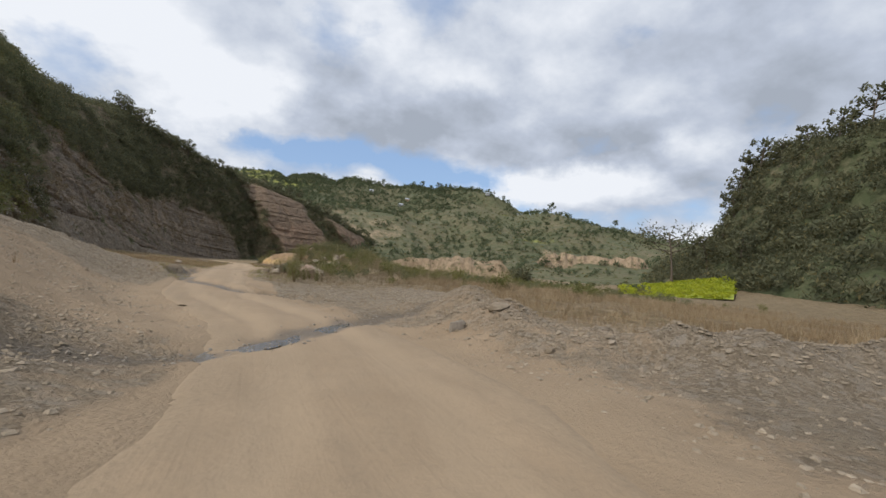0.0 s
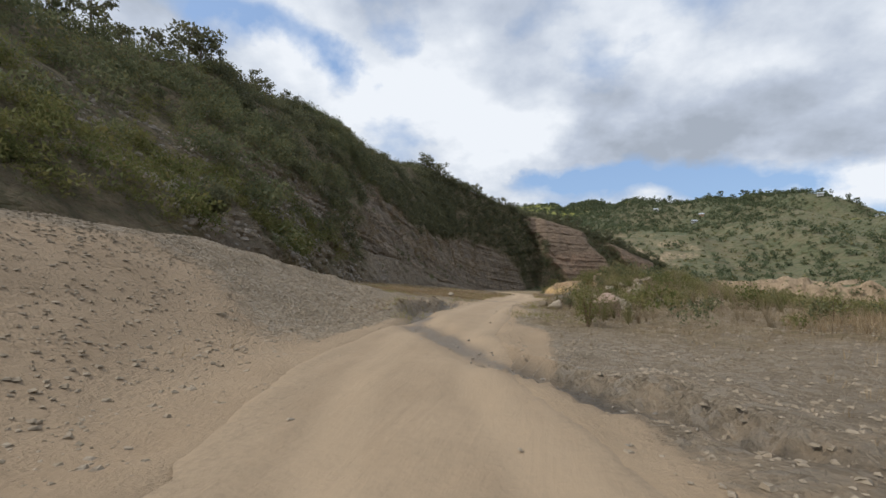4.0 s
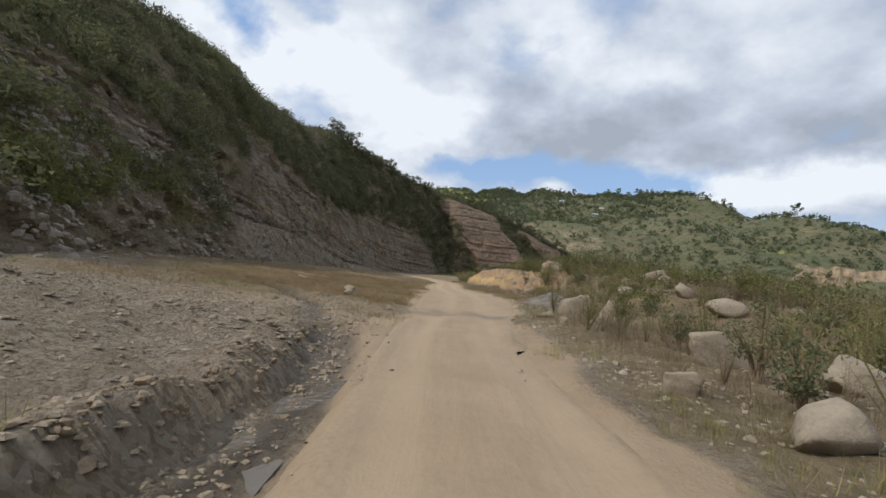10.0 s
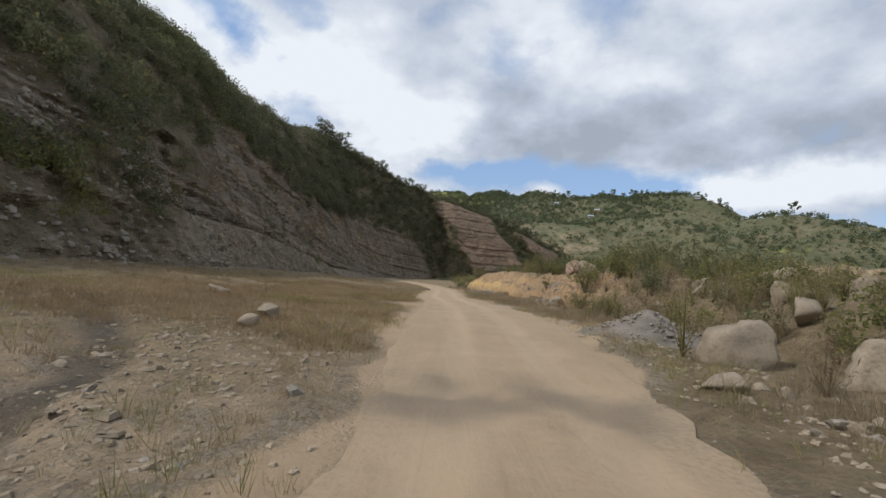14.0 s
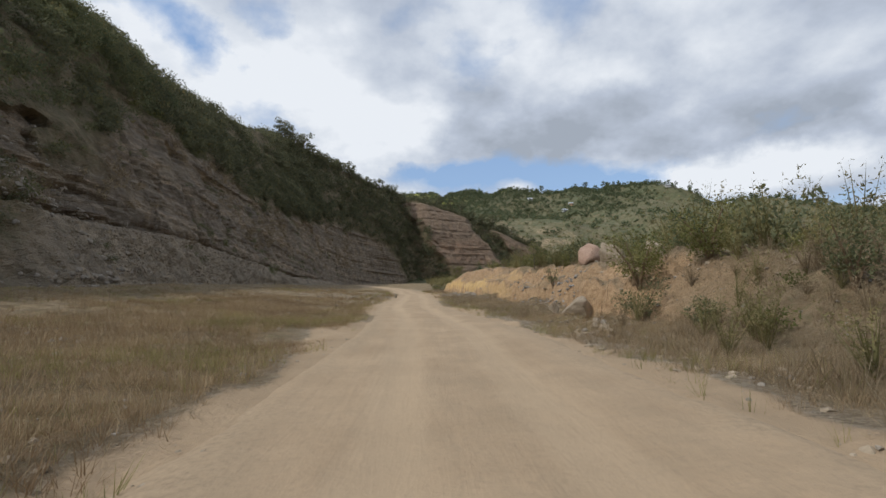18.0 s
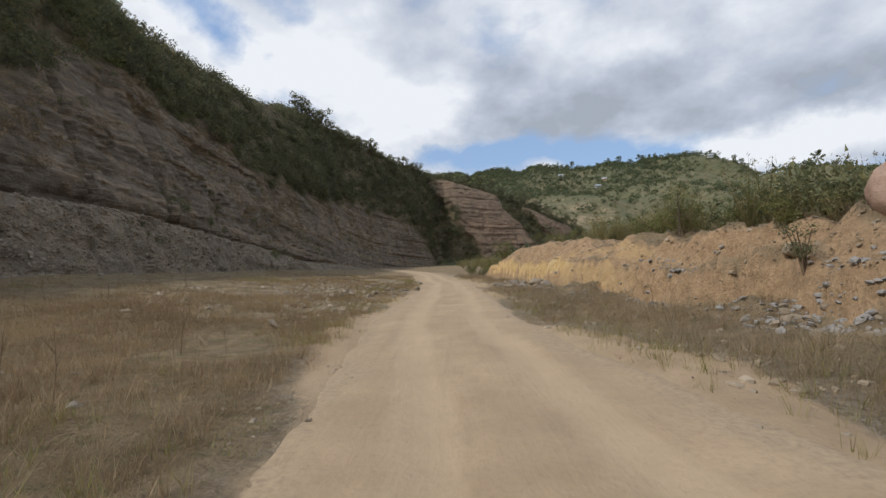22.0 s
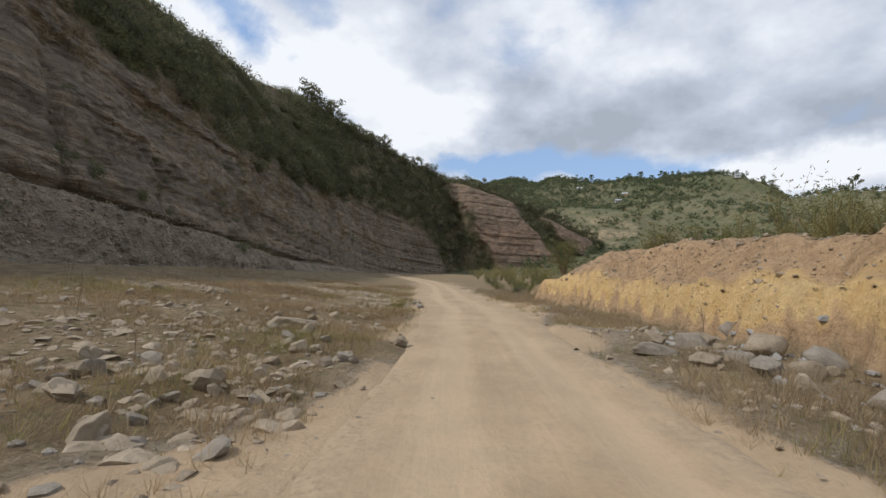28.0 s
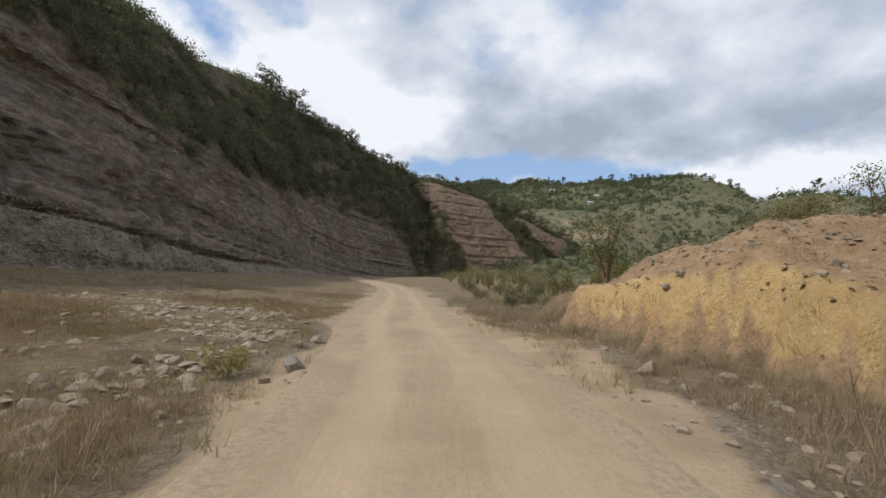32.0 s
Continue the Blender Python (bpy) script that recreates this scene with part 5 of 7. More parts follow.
    ledge = WROCK * (WH > 2.0) * (WY > 20) * (WY < 260) * smooth(fbm(WX * 0.15, WY * 0.15, WZ * 0.15, 2, 93), 0.2, 0.6)
    fringe = WROCK * (WY > 70) * (WY < 330) * (WX < 5) * smooth(WH, 6, 12) * smooth(fbm(WX * 0.08, WY * 0.08, WZ * 0.08, 3, 108), -0.15, 0.3)
    PF = sample_grid(WX, WY, WZ, fringe, 1100, rng)
    tagged(scatter("fringe_scrub", DISTCLUMPS, PF - (0, 0, 0.2), 0.4 + 1.0 * rng.random(len(PF)) ** 2, M_WITHERED, rng), "brown withered scrub thinning out over the upper rock", "bushes", kind="stuff")
    P4 = sample_grid(WX, WY, WZ, ledge, 420, rng)
    scatter("ledge_scrub", CLUMPS, P4 - (0, 0, 0.2), 0.35 + 0.7 * rng.random(len(P4)) ** 2, M_SHRUB, rng)
    for n, lab in (("hillside_scrub", "dense dark green bushes over the steep slope"), ("hillside_weeds", "yellow-green weeds over the lower slope"),
                   ("cliff_top_scrub", "dark trees and bushes along the top of the wall"), ("ledge_scrub", "small shrubs clinging to rock ledges")):
        tagged(bpy.data.objects[n], lab, "bushes", kind="stuff")
    R = np.random.default_rng(12)
    wr = np.ones_like(RX) * (RY > -40)
    P5 = sample_grid(RX, RY, RZ, wr * (RX < 150), 3300, R)
    tagged(scatter("right_hill_scrub", DISTCLUMPS, P5 - (0, 0, 0.4), 1.5 + 2.4 * R.random(len(P5)) ** 1.4, M_TREE, R), "dense scrub over the steep hillside", "bushes", kind="stuff")


build_wall_scrub()


# ---- trees ----
def tube(path, r0, r1, sides=6):
    path = np.array(path, float)
    n = len(path)
    t = np.gradient(path, axis=0)
    t /= np.linalg.norm(t, axis=1)[:, None]
    a = np.cross(t, (0.31, 0.92, 0.2))
    a /= np.linalg.norm(a, axis=1)[:, None]
    b = np.cross(t, a)
    r = np.linspace(r0, r1, n)
    ang = np.arange(sides) * 6.2832 / sides
    v = path[:, None] + r[:, None, None] * (np.cos(ang)[None, :, None] * a[:, None] + np.sin(ang)[None, :, None] * b[:, None])
    i = np.arange(n - 1)[:, None] * sides
    j = np.arange(sides)[None]
    k = (j + 1) % sides
    f = np.stack([i + j, i + k, i + sides + k, i + sides + j], -1).reshape(-1, 4)
    return v.reshape(-1, 3), f


def join(parts):
    V, F, b = [], [], 0
    for v, f in parts:
        V.append(v)
        F.append(f + b)
        b += len(v)
    return np.concatenate(V), np.concatenate(F)


def make_tree(name, seed, h, crown, leaves, leaf, mat, trunk_r=0.16, bare=0.35, flat=0.8, lobes=9, dense=1.0):
    """An Empty at the base with a trunk and limbs and a crown; height h, crown radius crown."""
    rng = np.random.default_rng(seed)
    root = new(name)
    segs = []
    bend = rng.normal(size=2) * 0.06 * h
    tp = [(bend[0] * u * u, bend[1] * u * u, h * 0.8 * u) for u in np.linspace(-0.03, 1, 7)]
    segs.append(tube(tp, trunk_r, trunk_r * 0.35))
    L = []
    for i in range(lobes):
        u = bare + (1 - bare) * (i + 0.5) / lobes
        a = i * 2.4 + rng.random()
        reach = crown * (0.45 + 0.5 * rng.random()) * (1.15 - 0.6 * abs(u - 0.62))
        s = np.array((bend[0] * u * u, bend[1] * u * u, h * 0.72 * u))
        e = s + (math.cos(a) * reach, math.sin(a) * reach, h * (0.12 + 0.12 * rng.random()))
        m = (s + e) / 2 + (0, 0, -0.03 * h)
        segs.append(tube([s, m, e], trunk_r * 0.4, trunk_r * 0.1, 5))
        L.append((*e, crown * (0.30 + 0.16 * rng.random())))
        L.append((*(m * 0.4 + e * 0.6), crown * 0.24))
    L.append((bend[0], bend[1], h * 0.85, crown * 0.4))
    v, f = join(segs)
    tr = new("trunk", mesh_from("trunk", v, f, M_BARK, True))
    tr.parent = root
    L = [(x, y, z, r * (0.9 if flat > 0.7 else 0.75)) for x, y, z, r in L]
    v, f = leaf_cloud(rng, leaves, L, leaf)
    cr = new("crown", mesh_from("crown", v, f, mat))
    cr.parent = root
    return root


def surface_z(X, Y, Z, x, y):
    """Height of a grid surface nearest to a place in plan (its outer face)."""
    d = (X - x) ** 2 + (Y - y) ** 2
    return float(Z.ravel()[np.argmin(d.ravel())])


def plant_trees():
    kinds = [
        make_tree("ridge_tree", 1, 6.5, 2.6, 420, 0.30, M_TREE),
        make_tree("ridge_tree", 2, 8.0, 3.0, 520, 0.32, M_TREE, 0.2),
        make_tree("ridge_tree", 3, 5.0, 1.7, 260, 0.24, M_TREE, 0.12, 0.45),
    ]
    rng = np.random.default_rng(5)
    spots = [  # on the near crest
        (-50, 55, 1), (-50, 59, 2), (-51, 66, 0), (-50.5, 71, 1), (-50.5, 73.5, 1), (-51, 79, 2), (-51, 83, 2), (-50, 88, 2), (-49, 46, 0), (-49, 40, 1), (-53, 62, 0), (-49, 35, 2), (-49.5, 50, 0), (-50, 63, 2), (-50.5, 76, 0), (-51.5, 93, 0), (-52.5, 101, 2), (-53.5, 110, 2),
        (-57, 139, 2), (-62, 156, 2), (-64, 170, 2), (-64, 186, 2),
        # the dark clump on the high shoulder
        (-66, 283, 1), (-65.5, 288, 1), (-64, 293, 0), (-62, 298, 1), (-60, 303, 1), (-58.5, 309, 0), (-56, 314, 1), (-52.5, 319, 1), (-50, 324, 0), (-46, 331, 1),
        (-41, 340, 1), (-36, 349, 0), (-31, 357, 1), (-24, 366, 0), (-16, 372, 1), (-9, 379, 0),
        # over the second rock face
        (8, 388, 2), (18, 391, 1), (26, 391, 1), (34, 391, 1), (42, 391, 0), (50, 392, 1), (58, 392, 1), (66, 394, 0), (72, 392, 1), (88, 399, 1), (96, 405, 0)]
    first = {}
    for x, y, k in spots:
        z = surface_z(WX, WY, WZ, x, y) - 0.3
        s = 0.8 + 0.45 * rng.random()
        s *= 1.25 if y > 250 else 0.75
        m = pose(x, y, z, 0, 0, rng.random() * 360) @ Matrix.Diagonal((s, s, s * (0.9 + 0.2 * rng.random()), 1))
        if k not in first:
            first[k] = kinds[k]
            kinds[k].matrix_basis = m
            tagged(kinds[k], "dark green leafy tree standing on the cliff crest", "tree", "trees on the cliff crest")
        else:
            t = copy_thing(kinds[k], pose(x, y, z, 0, 0, rng.random() * 360))
            t.scale = (s, s, s)
    # flat-topped tree and others on the hill across the valley
    ac = make_tree("spreading_tree", 21, 15, 9.5, 620, 0.36, M_TREE, 0.32, 0.55, 0.5, 12)
    ac.location = (94, 80, 1.2)
    tagged(ac, "tall open tree with a wide flat crown at the hill foot", "tree")
    hill = make_tree("hill_tree", 22, 9, 3.4, 420, 0.42, M_TREE, 0.2)
    hs = [(121, 80), (119, 76), (123, 84), (117, 70), (115, 63), (113, 56), (110, 44), (109, 33), (108, 22), (112, 50), (118, 82), (104, 60), (100, 40), (96, 20), (108, 78), (98, 74), (92, 62)]
    for i, (x, y) in enumerate(hs):
        z = surface_z(RX, RY, RZ, x, y) - 0.4
        s = 0.6 + 0.5 * rng.random()
        if i == 0:
            hill.matrix_basis = pose(x, y, z, 0, 0, 0) @ Matrix.Diagonal((s, s, s, 1))
            tagged(hill, "green broadleaf tree on the wooded hillside", "tree", "trees on the wooded hill")
        else:
            t = copy_thing(hill, pose(x, y, z, 0, 0, rng.random() * 360))
            t.scale = (s, s, s)


plant_trees()


def far_woods():
    rng = np.random.default_rng(31)
    dens = smooth(fbm(HX * 0.012, HY * 0.012, 0, 3, 95), -0.2, 0.25) * (0.25 + 0.75 * smooth(HZ, 60, 130)) + 0.8 * smooth(HZ, 118, 140)
    w = (0.06 + dens) * (HZ > 2) * (np.hypot(HX, HY - 50) < 860) * (np.hypot(HX, HY - 50) > 290) * (HX > -40)
    P = sample_grid(HX, HY, HZ, w, 9500, rng)
    tagged(scatter("far_woods", FARCLUMPS, P - (0, 0, 0.6), 2.0 + 3.4 * rng.random(len(P)) ** 1.7, M_FARTREE, rng, (0.9, 1.5)), "scattered woodland on the far hillside", "trees", kind="stuff")
    P = sample_grid(HX, HY, HZ, (HZ > 1) * (np.hypot(HX, HY - 50) < 700) * (HX > -40) * 1.0, 7500, rng)
    tagged(scatter("far_bushes", TINYCLUMPS, P - (0, 0, 0.5), 0.9 + 1.9 * rng.random(len(P)) ** 1.6, M_FARSCRUB, rng, (0.7, 1.1)), "low bushes over the far hillside", "bushes", kind="stuff")
    P = sample_grid(HX, HY, HZ, (HZ > 1) * (np.hypot(HX, HY - 50) < 800) * (HX > -40) * 1.0, 4000, rng)
    tagged(scatter("far_olive_scrub", TINYCLUMPS, P - (0, 0, 0.4), 1.0 + 1.8 * rng.random(len(P)) ** 1.6, M_OLIVE, rng, (0.6, 1.0)), "olive and brown scrub over the far hillside", "bushes", kind="stuff")
    # along the skyline
    az = rng.uniform(-52, -4, 520)
    dc = np.interp(az, [-120, -60, -48, -38, -22, -5, 40], [560, 540, 560, 640, 800, 820, 820]) - rng.random(520) * 25
    x, y = -np.sin(np.radians(az)) * dc, 50 + np.cos(np.radians(az)) * dc
    z = np.array([surface_z(HX, HY, HZ, a, b) for a, b in zip(x, y)])
    sky = scatter("skyline_trees", FARCLUMPS, np.stack([x, y, z + 1.0], 1), 1.8 + 3.0 * rng.random(520) ** 1.6, M_FARTREE, rng, (0.9, 1.6))
    tagged(sky, "line of trees on the far ridge", "trees", kind="stuff")
    tall = make_tree("far_tree", 41, 17, 4.6, 300, 0.9, M_FARTREE, 0.3, 0.4)
    for i, (x, y) in enumerate([(388, 540), (405, 515), (415, 510), (430, 495), (310, 785), (300, 795), (322, 775), (520, 800), (420, 450), (285, 800), (335, 765), (352, 745), (240, 812), (215, 818), (190, 822), (365, 690), (375, 640), (398, 560), (342, 755), (270, 806), (318, 790)]):
        z = surface_z(HX, HY, HZ, x, y) - 0.5
        if i == 0:
            tall.location = (x, y, z)
            tagged(tall, "tall tree standing out on the far ridge", "tree", "tall trees on the far ridge")
        else:
            t = copy_thing(tall, pose(x, y, z, 0, 0, 50 * i))
            s = 0.45 + 0.5 * rng.random()
            t.scale = (s, s, s)


far_woods()


# ---- dry grass, weeds and bushes on the flats ----
def flat_points(n, xr, yr, rng, keep):
    x, y = rng.uniform(*xr, n), rng.uniform(*yr, n)
    k = rng.random(n) < keep(x, y)
    x, y = x[k], y[k]
    return np.stack([x, y, ground_z(x, y)], 1)


def grass():
    rng = np.random.default_rng(51)

    def patchy(x, y, seed=55):
        low = np.interp(y, [30, 84, 92], [-0.8, -0.8, -0.4])
        return smooth(fbm(x * 0.22, y * 0.22, 0, 4, seed), low, low + 0.68)

    def left_keep(x, y):
        off = road_x(y) - road_w(y) - x
        return patchy(x, y) * smooth(off, 0.0, 0.8) * smooth(y + 3 * fbm(x * 0.16, y * 0.16, 0, 2, 55), 44, 53) * (1 - 0.75 * smooth(off, 7, 14))
    P = flat_points(98000, (-22, -1), (44, 132), rng, left_keep)
    k = fbm(P[:, 0] * 0.3, P[:, 1] * 0.3, 0, 3, 67) + 0.4 * rng.normal(size=len(P)) > 0.6
    tagged(scatter("green_grass", TUFTS, P[k], 0.10 + 0.15 * rng.random(k.sum()), M_GREENGRASS, rng), "yellow-green grass growing through the dry grass", "grass", kind="stuff")
    P = P[~k]
    tagged(scatter("dry_grass", TUFTS, P, 0.09 + 0.19 * rng.random(len(P)) ** 1.4, M_DRYGRASS, rng), "thin reddish brown dry grass over the flat", "grass", kind="stuff")

    P = flat_points(46000, (-13, -1.6), (50, 122), rng, lambda x, y: left_keep(x, y) * 0.9)
    tagged(scatter("grass_mat", MATS, P, 0.09 + 0.12 * rng.random(len(P)), M_REDGRASS, rng, (0.7, 1.2)), "low matted reddish dry grass", "grass", kind="stuff")

    def clear(x, y):
        k = np.ones(np.shape(x))
        for bx, by, r in ((5.7, 49.2, 1.5), (6.3, 46.8, 1.3), (6.1, 33.9, 1.3), (3.2, 33.4, 0.8), (6.1, 36.2, 1.1), (5.0, 37.9, 1.1), (8.8, 44.0, 1.4), (5.2, 52.0, 1.6), (7.4, 71.8, 1.4), (12.4, 57.6, 1.8), (7.7, 77.5, 1.6), (7.3, 84.2, 1.4)):
            k = k * smooth(np.hypot(x - bx, y - by), r * 0.75, r * 1.1)
        return k

    def right_keep(x, y):
        off = x - road_x(y) - road_w(y)
        bank = (y > 66) & (y < 112) & (x < 10.5)
        return clear(x, y) * patchy(x, y, 56) * smooth(off, 0.1, np.where(y < 62, 2.2, 1.2)) * smooth(y, 20, 28) * np.where(bank, 0.35 + 0.6 * (off < 3.4), 1) * (1 - 0.8 * smooth(off, 10, 22)) * np.where((y > 92) & (y < 116) & (x > 4.6) & (x < 14), 0.05, 1)
    P = flat_points(40000, (1, 30), (20, 130), rng, right_keep)
    tagged(scatter("tall_dry_grass", FINE, P, (0.15 + 0.30 * rng.random(len(P)) ** 1.6) * np.interp(P[:, 1], [30, 44], [0.7, 1.15]), M_WITHERED, rng), "tall brown dry grass and weeds on the terrace", "grass", kind="stuff")

    def foot(x, y):
        off = x - road_x(y) - road_w(y)
        return clear(x, y) * smooth(off + 0.6 * fbm(x * 0.6, y * 0.6, 0, 2, 68), 0.1, 0.9) * (1 - smooth(bank_rise(x, y), 0.25, 0.6)) * smooth(fbm(x * 0.4, y * 0.4, 0, 3, 69), -0.55, 0.1)
    P = flat_points(24000, (1.5, 9.5), (50, 116), rng, foot)
    tagged(scatter("verge_grass", FINE, P, 0.10 + 0.20 * rng.random(len(P)) ** 1.3, M_DRYGRASS, rng, (0.7, 1.1)), "tufted dry grass between the track and the earth bank", "grass", kind="stuff")

    def verge(x, y):
        off = np.abs(x - road_x(y)) - road_w(y)
        return smooth(off, -0.4, 0.25) * (1 - smooth(off, 0.8, 3.5)) * smooth(fbm(x * 0.5, y * 0.5, 0, 2, 57), -0.15, 0.35)
    P = flat_points(17000, (-7, 8), (26, 125), rng, verge)
    P[:, 2] = surf_z(P[:, 0], P[:, 1]) - 0.01
    tagged(scatter("green_grass", TUFTS, P, 0.12 + 0.16 * rng.random(len(P)), M_GREENGRASS, rng), "yellow-green grass tufts along the track", "grass", kind="stuff")

    def early(x, y):
        off = np.abs(x - road_x(y)) - road_w(y)
        return smooth(off, 0.5, 2.0) * 0.5 * smooth(fbm(x * 0.5, y * 0.5, 0, 2, 58), 0.0, 0.35) * np.where(x > road_x(y), 1, 0.3)
    P = flat_points(4200, (-12, 26), (-2, 26), rng, early)
    tagged(scatter("sparse_weeds", TUFTS, P, 0.10 + 0.16 * rng.random(len(P)), M_DRYGRASS, rng), "sparse dry weeds between the gravel", "grass", kind="stuff")
    P = flat_points(15000, (8, 45), (-4, 30), rng, lambda x, y: smooth(x - road_x(y), 8.5, 12) * patchy(x, y, 62) * (1 - 0.7 * smooth(x, 18, 40)))
    tagged(scatter("side_grass", TUFTS, P, 0.2 + 0.3 * rng.random(len(P)), M_DRYGRASS, rng), "brown dry grass beyond the gravel heap", "grass", kind="stuff")
    # stiff dead stalks
    stalk = [join([tube([(0, 0, 0), (0.05, 0.02, 0.5), (0.04, 0.08, 1.0)], 0.012, 0.006, 3), tube([(0.04, 0.02, 0.5), (0.2, 0.05, 0.8)], 0.008, 0.004, 3), tube([(0.05, 0.05, 0.7), (-0.12, 0.1, 0.95)], 0.008, 0.004, 3)])]
    P = flat_points(900, (-24, 22), (24, 120), rng, lambda x, y: smooth(np.abs(x - road_x(y)) - road_w(y), 0.8, 2.5) * 0.7 * ((x > 3) | (y > 52)) * (1 - 0.9 * ((x > 4) & (y > 90) & (y < 117))))
    tagged(scatter("dead_stalks", stalk, P, 0.35 + 0.5 * rng.random(len(P)), M_TWIG, rng), "stiff brown dead stalks", "weeds", kind="stuff")
    # low green shrubs on the terrace
    P = flat_points(2600, (5, 42), (24, 135), rng, lambda x, y: smooth(x - road_x(y) - road_w(y), 2.5, 6) * patchy(x, y, 59) * clear(x, y) * np.interp(y, [30, 46], [0.35, 1.0]) * np.where((y > 66) & (y < 116) & (x < 11), 0.0, 0.55))
    k = rng.random(len(P)) < 0.72
    tagged(scatter("terrace_shrubs", CLUMPS, P[k] - (0, 0, 0.05), 0.4 + 0.75 * rng.random(k.sum()), M_YELLOWGREEN, rng), "pale green shrubs on the terrace", "bushes", kind="stuff")
    tagged(scatter("terrace_bushes", CLUMPS, P[~k] - (0, 0, 0.05), 0.35 + 0.65 * rng.random((~k).sum()), M_SHRUB, rng), "dark green bushes on the terrace", "bushes", kind="stuff")
    # brown and olive weeds standing on the terrace and behind the bank
    P = flat_points(1150, (3.5, 20), (27, 66), rng, lambda x, y: smooth(x - road_x(y) - road_w(y), 1.2, 3.5) * patchy(x, y, 64) * clear(x, y) * np.interp(y, [30, 42], [0.55, 0.85]))
    k = rng.random(len(P)) < 0.6
    tagged(scatter("terrace_weeds", FEATHERS, P[k] - (0, 0, 0.04), (0.45 + 0.55 * rng.random(k.sum())) * np.interp(P[k, 1], [32, 42], [0.7, 1.0]), M_WITHERED, rng, (0.9, 1.4)), "dense brown withered weeds on the terrace", "weeds", kind="stuff")
    tagged(scatter("terrace_brush", FEATHERS, P[~k] - (0, 0, 0.04), 0.5 + 0.8 * rng.random((~k).sum()), M_OLIVE, rng, (0.9, 1.4)), "olive feathery brush on the terrace", "bushes", kind="stuff")
    P = flat_points(620, (10.0, 21), (62, 125), rng, lambda x, y: (0.2 + 0.8 * smooth(fbm(x * 0.15, y * 0.15, 0, 2, 65), -0.2, 0.2)) * np.where((y > 73) & (y < 82) & (x < 14), 0.05, 1) * np.where((y > 94) & (y < 113), 0.5 * (x > 12), 1))
    k = rng.random(len(P)) < 0.35
    tagged(scatter("bank_top_bushes", CLUMPS, P[k] - (0, 0, 0.08), 0.7 + 1.0 * rng.random(k.sum()), M_SHRUB, rng, (0.9, 1.5)), "leafy green bushes growing behind the bank", "bushes", kind="stuff")
    P = P[~k]
    tagged(scatter("bank_top_brush", FEATHERS, P - (0, 0, 0.08), 1.1 + 1.5 * rng.random(len(P)) ** 1.3, M_OLIVE, rng, (0.9, 1.3)), "feathery olive shrubs growing behind the bank", "bushes", kind="stuff")
    P = flat_points(520, (5, 60), (116, 262), rng, lambda x, y: smooth(x - road_x(y), 4.5, 8) * (0.3 + 0.7 * smooth(fbm(x * 0.06, y * 0.06, 0, 2, 66), -0.2, 0.2)))
    tagged(scatter("valley_brush", FEATHERS, P - (0, 0, 0.1), 1.3 + 2.2 * rng.random(len(P)) ** 1.4, M_OLIVE, rng, (0.9, 1.3)), "olive brush filling the valley beyond the bank", "bushes", kind="stuff")
    # scrub on the valley floor, far to the side
    P = flat_points(700, (28, 210), (30, 290), rng, lambda x, y: 0.15 + 0.85 * smooth(fbm(x * 0.02, y * 0.02, 0, 3, 60), 0.0, 0.3))
    tagged(scatter("valley_scrub", FARCLUMPS, P, 0.8 + 1.6 * rng.random(len(P)) ** 2, M_SHRUB, rng, (0.6, 1.0)), "scattered scrub over the valley floor", "bushes", kind="stuff")


grass()


def bush(x, y, r, h, mat, label, seed, leaves=420, leaf=0.06, name="bush"):
    """A bush: several stems from one root and its own cloud of leaves."""
    rng = np.random.default_rng(seed)
    z = float(ground_z(x, y)) - 0.03
    root = new(name)
    root.location = (x, y, z)
    lob = []
    for i in range(5):
        a = i * 1.26 + rng.random()
        e = np.array((math.cos(a) * r * 0.7 * rng.random() ** 0.5, math.sin(a) * r * 0.7 * rng.random() ** 0.5, h * (0.45 + 0.45 * rng.random())))
        o = new("stem", mesh_from("stem", *tube([(0, 0, -0.05), e * (0.4, 0.4, 0.55), e], 0.024 * h, 0.008 * h, 4), M_TWIG))
        o.parent = root
        lob.append((*e, r * (0.28 + 0.18 * rng.random())))
        lob.append((e[0] * 0.8, e[1] * 0.8, e[2] * 0.62, r * 0.3))
        lob.append((-e[0] * 0.6, -e[1] * 0.6, e[2] * 0.5, r * 0.3))
    v, f = leaf_cloud(rng, leaves, lob, leaf * 0.8, slim=0.36)
    v[:, 2] = np.maximum(v[:, 2], 0.02)
    o = new("leaves", mesh_from("leaves", v, f, mat))
    o.parent = root
    return tagged(root, label, "bush")


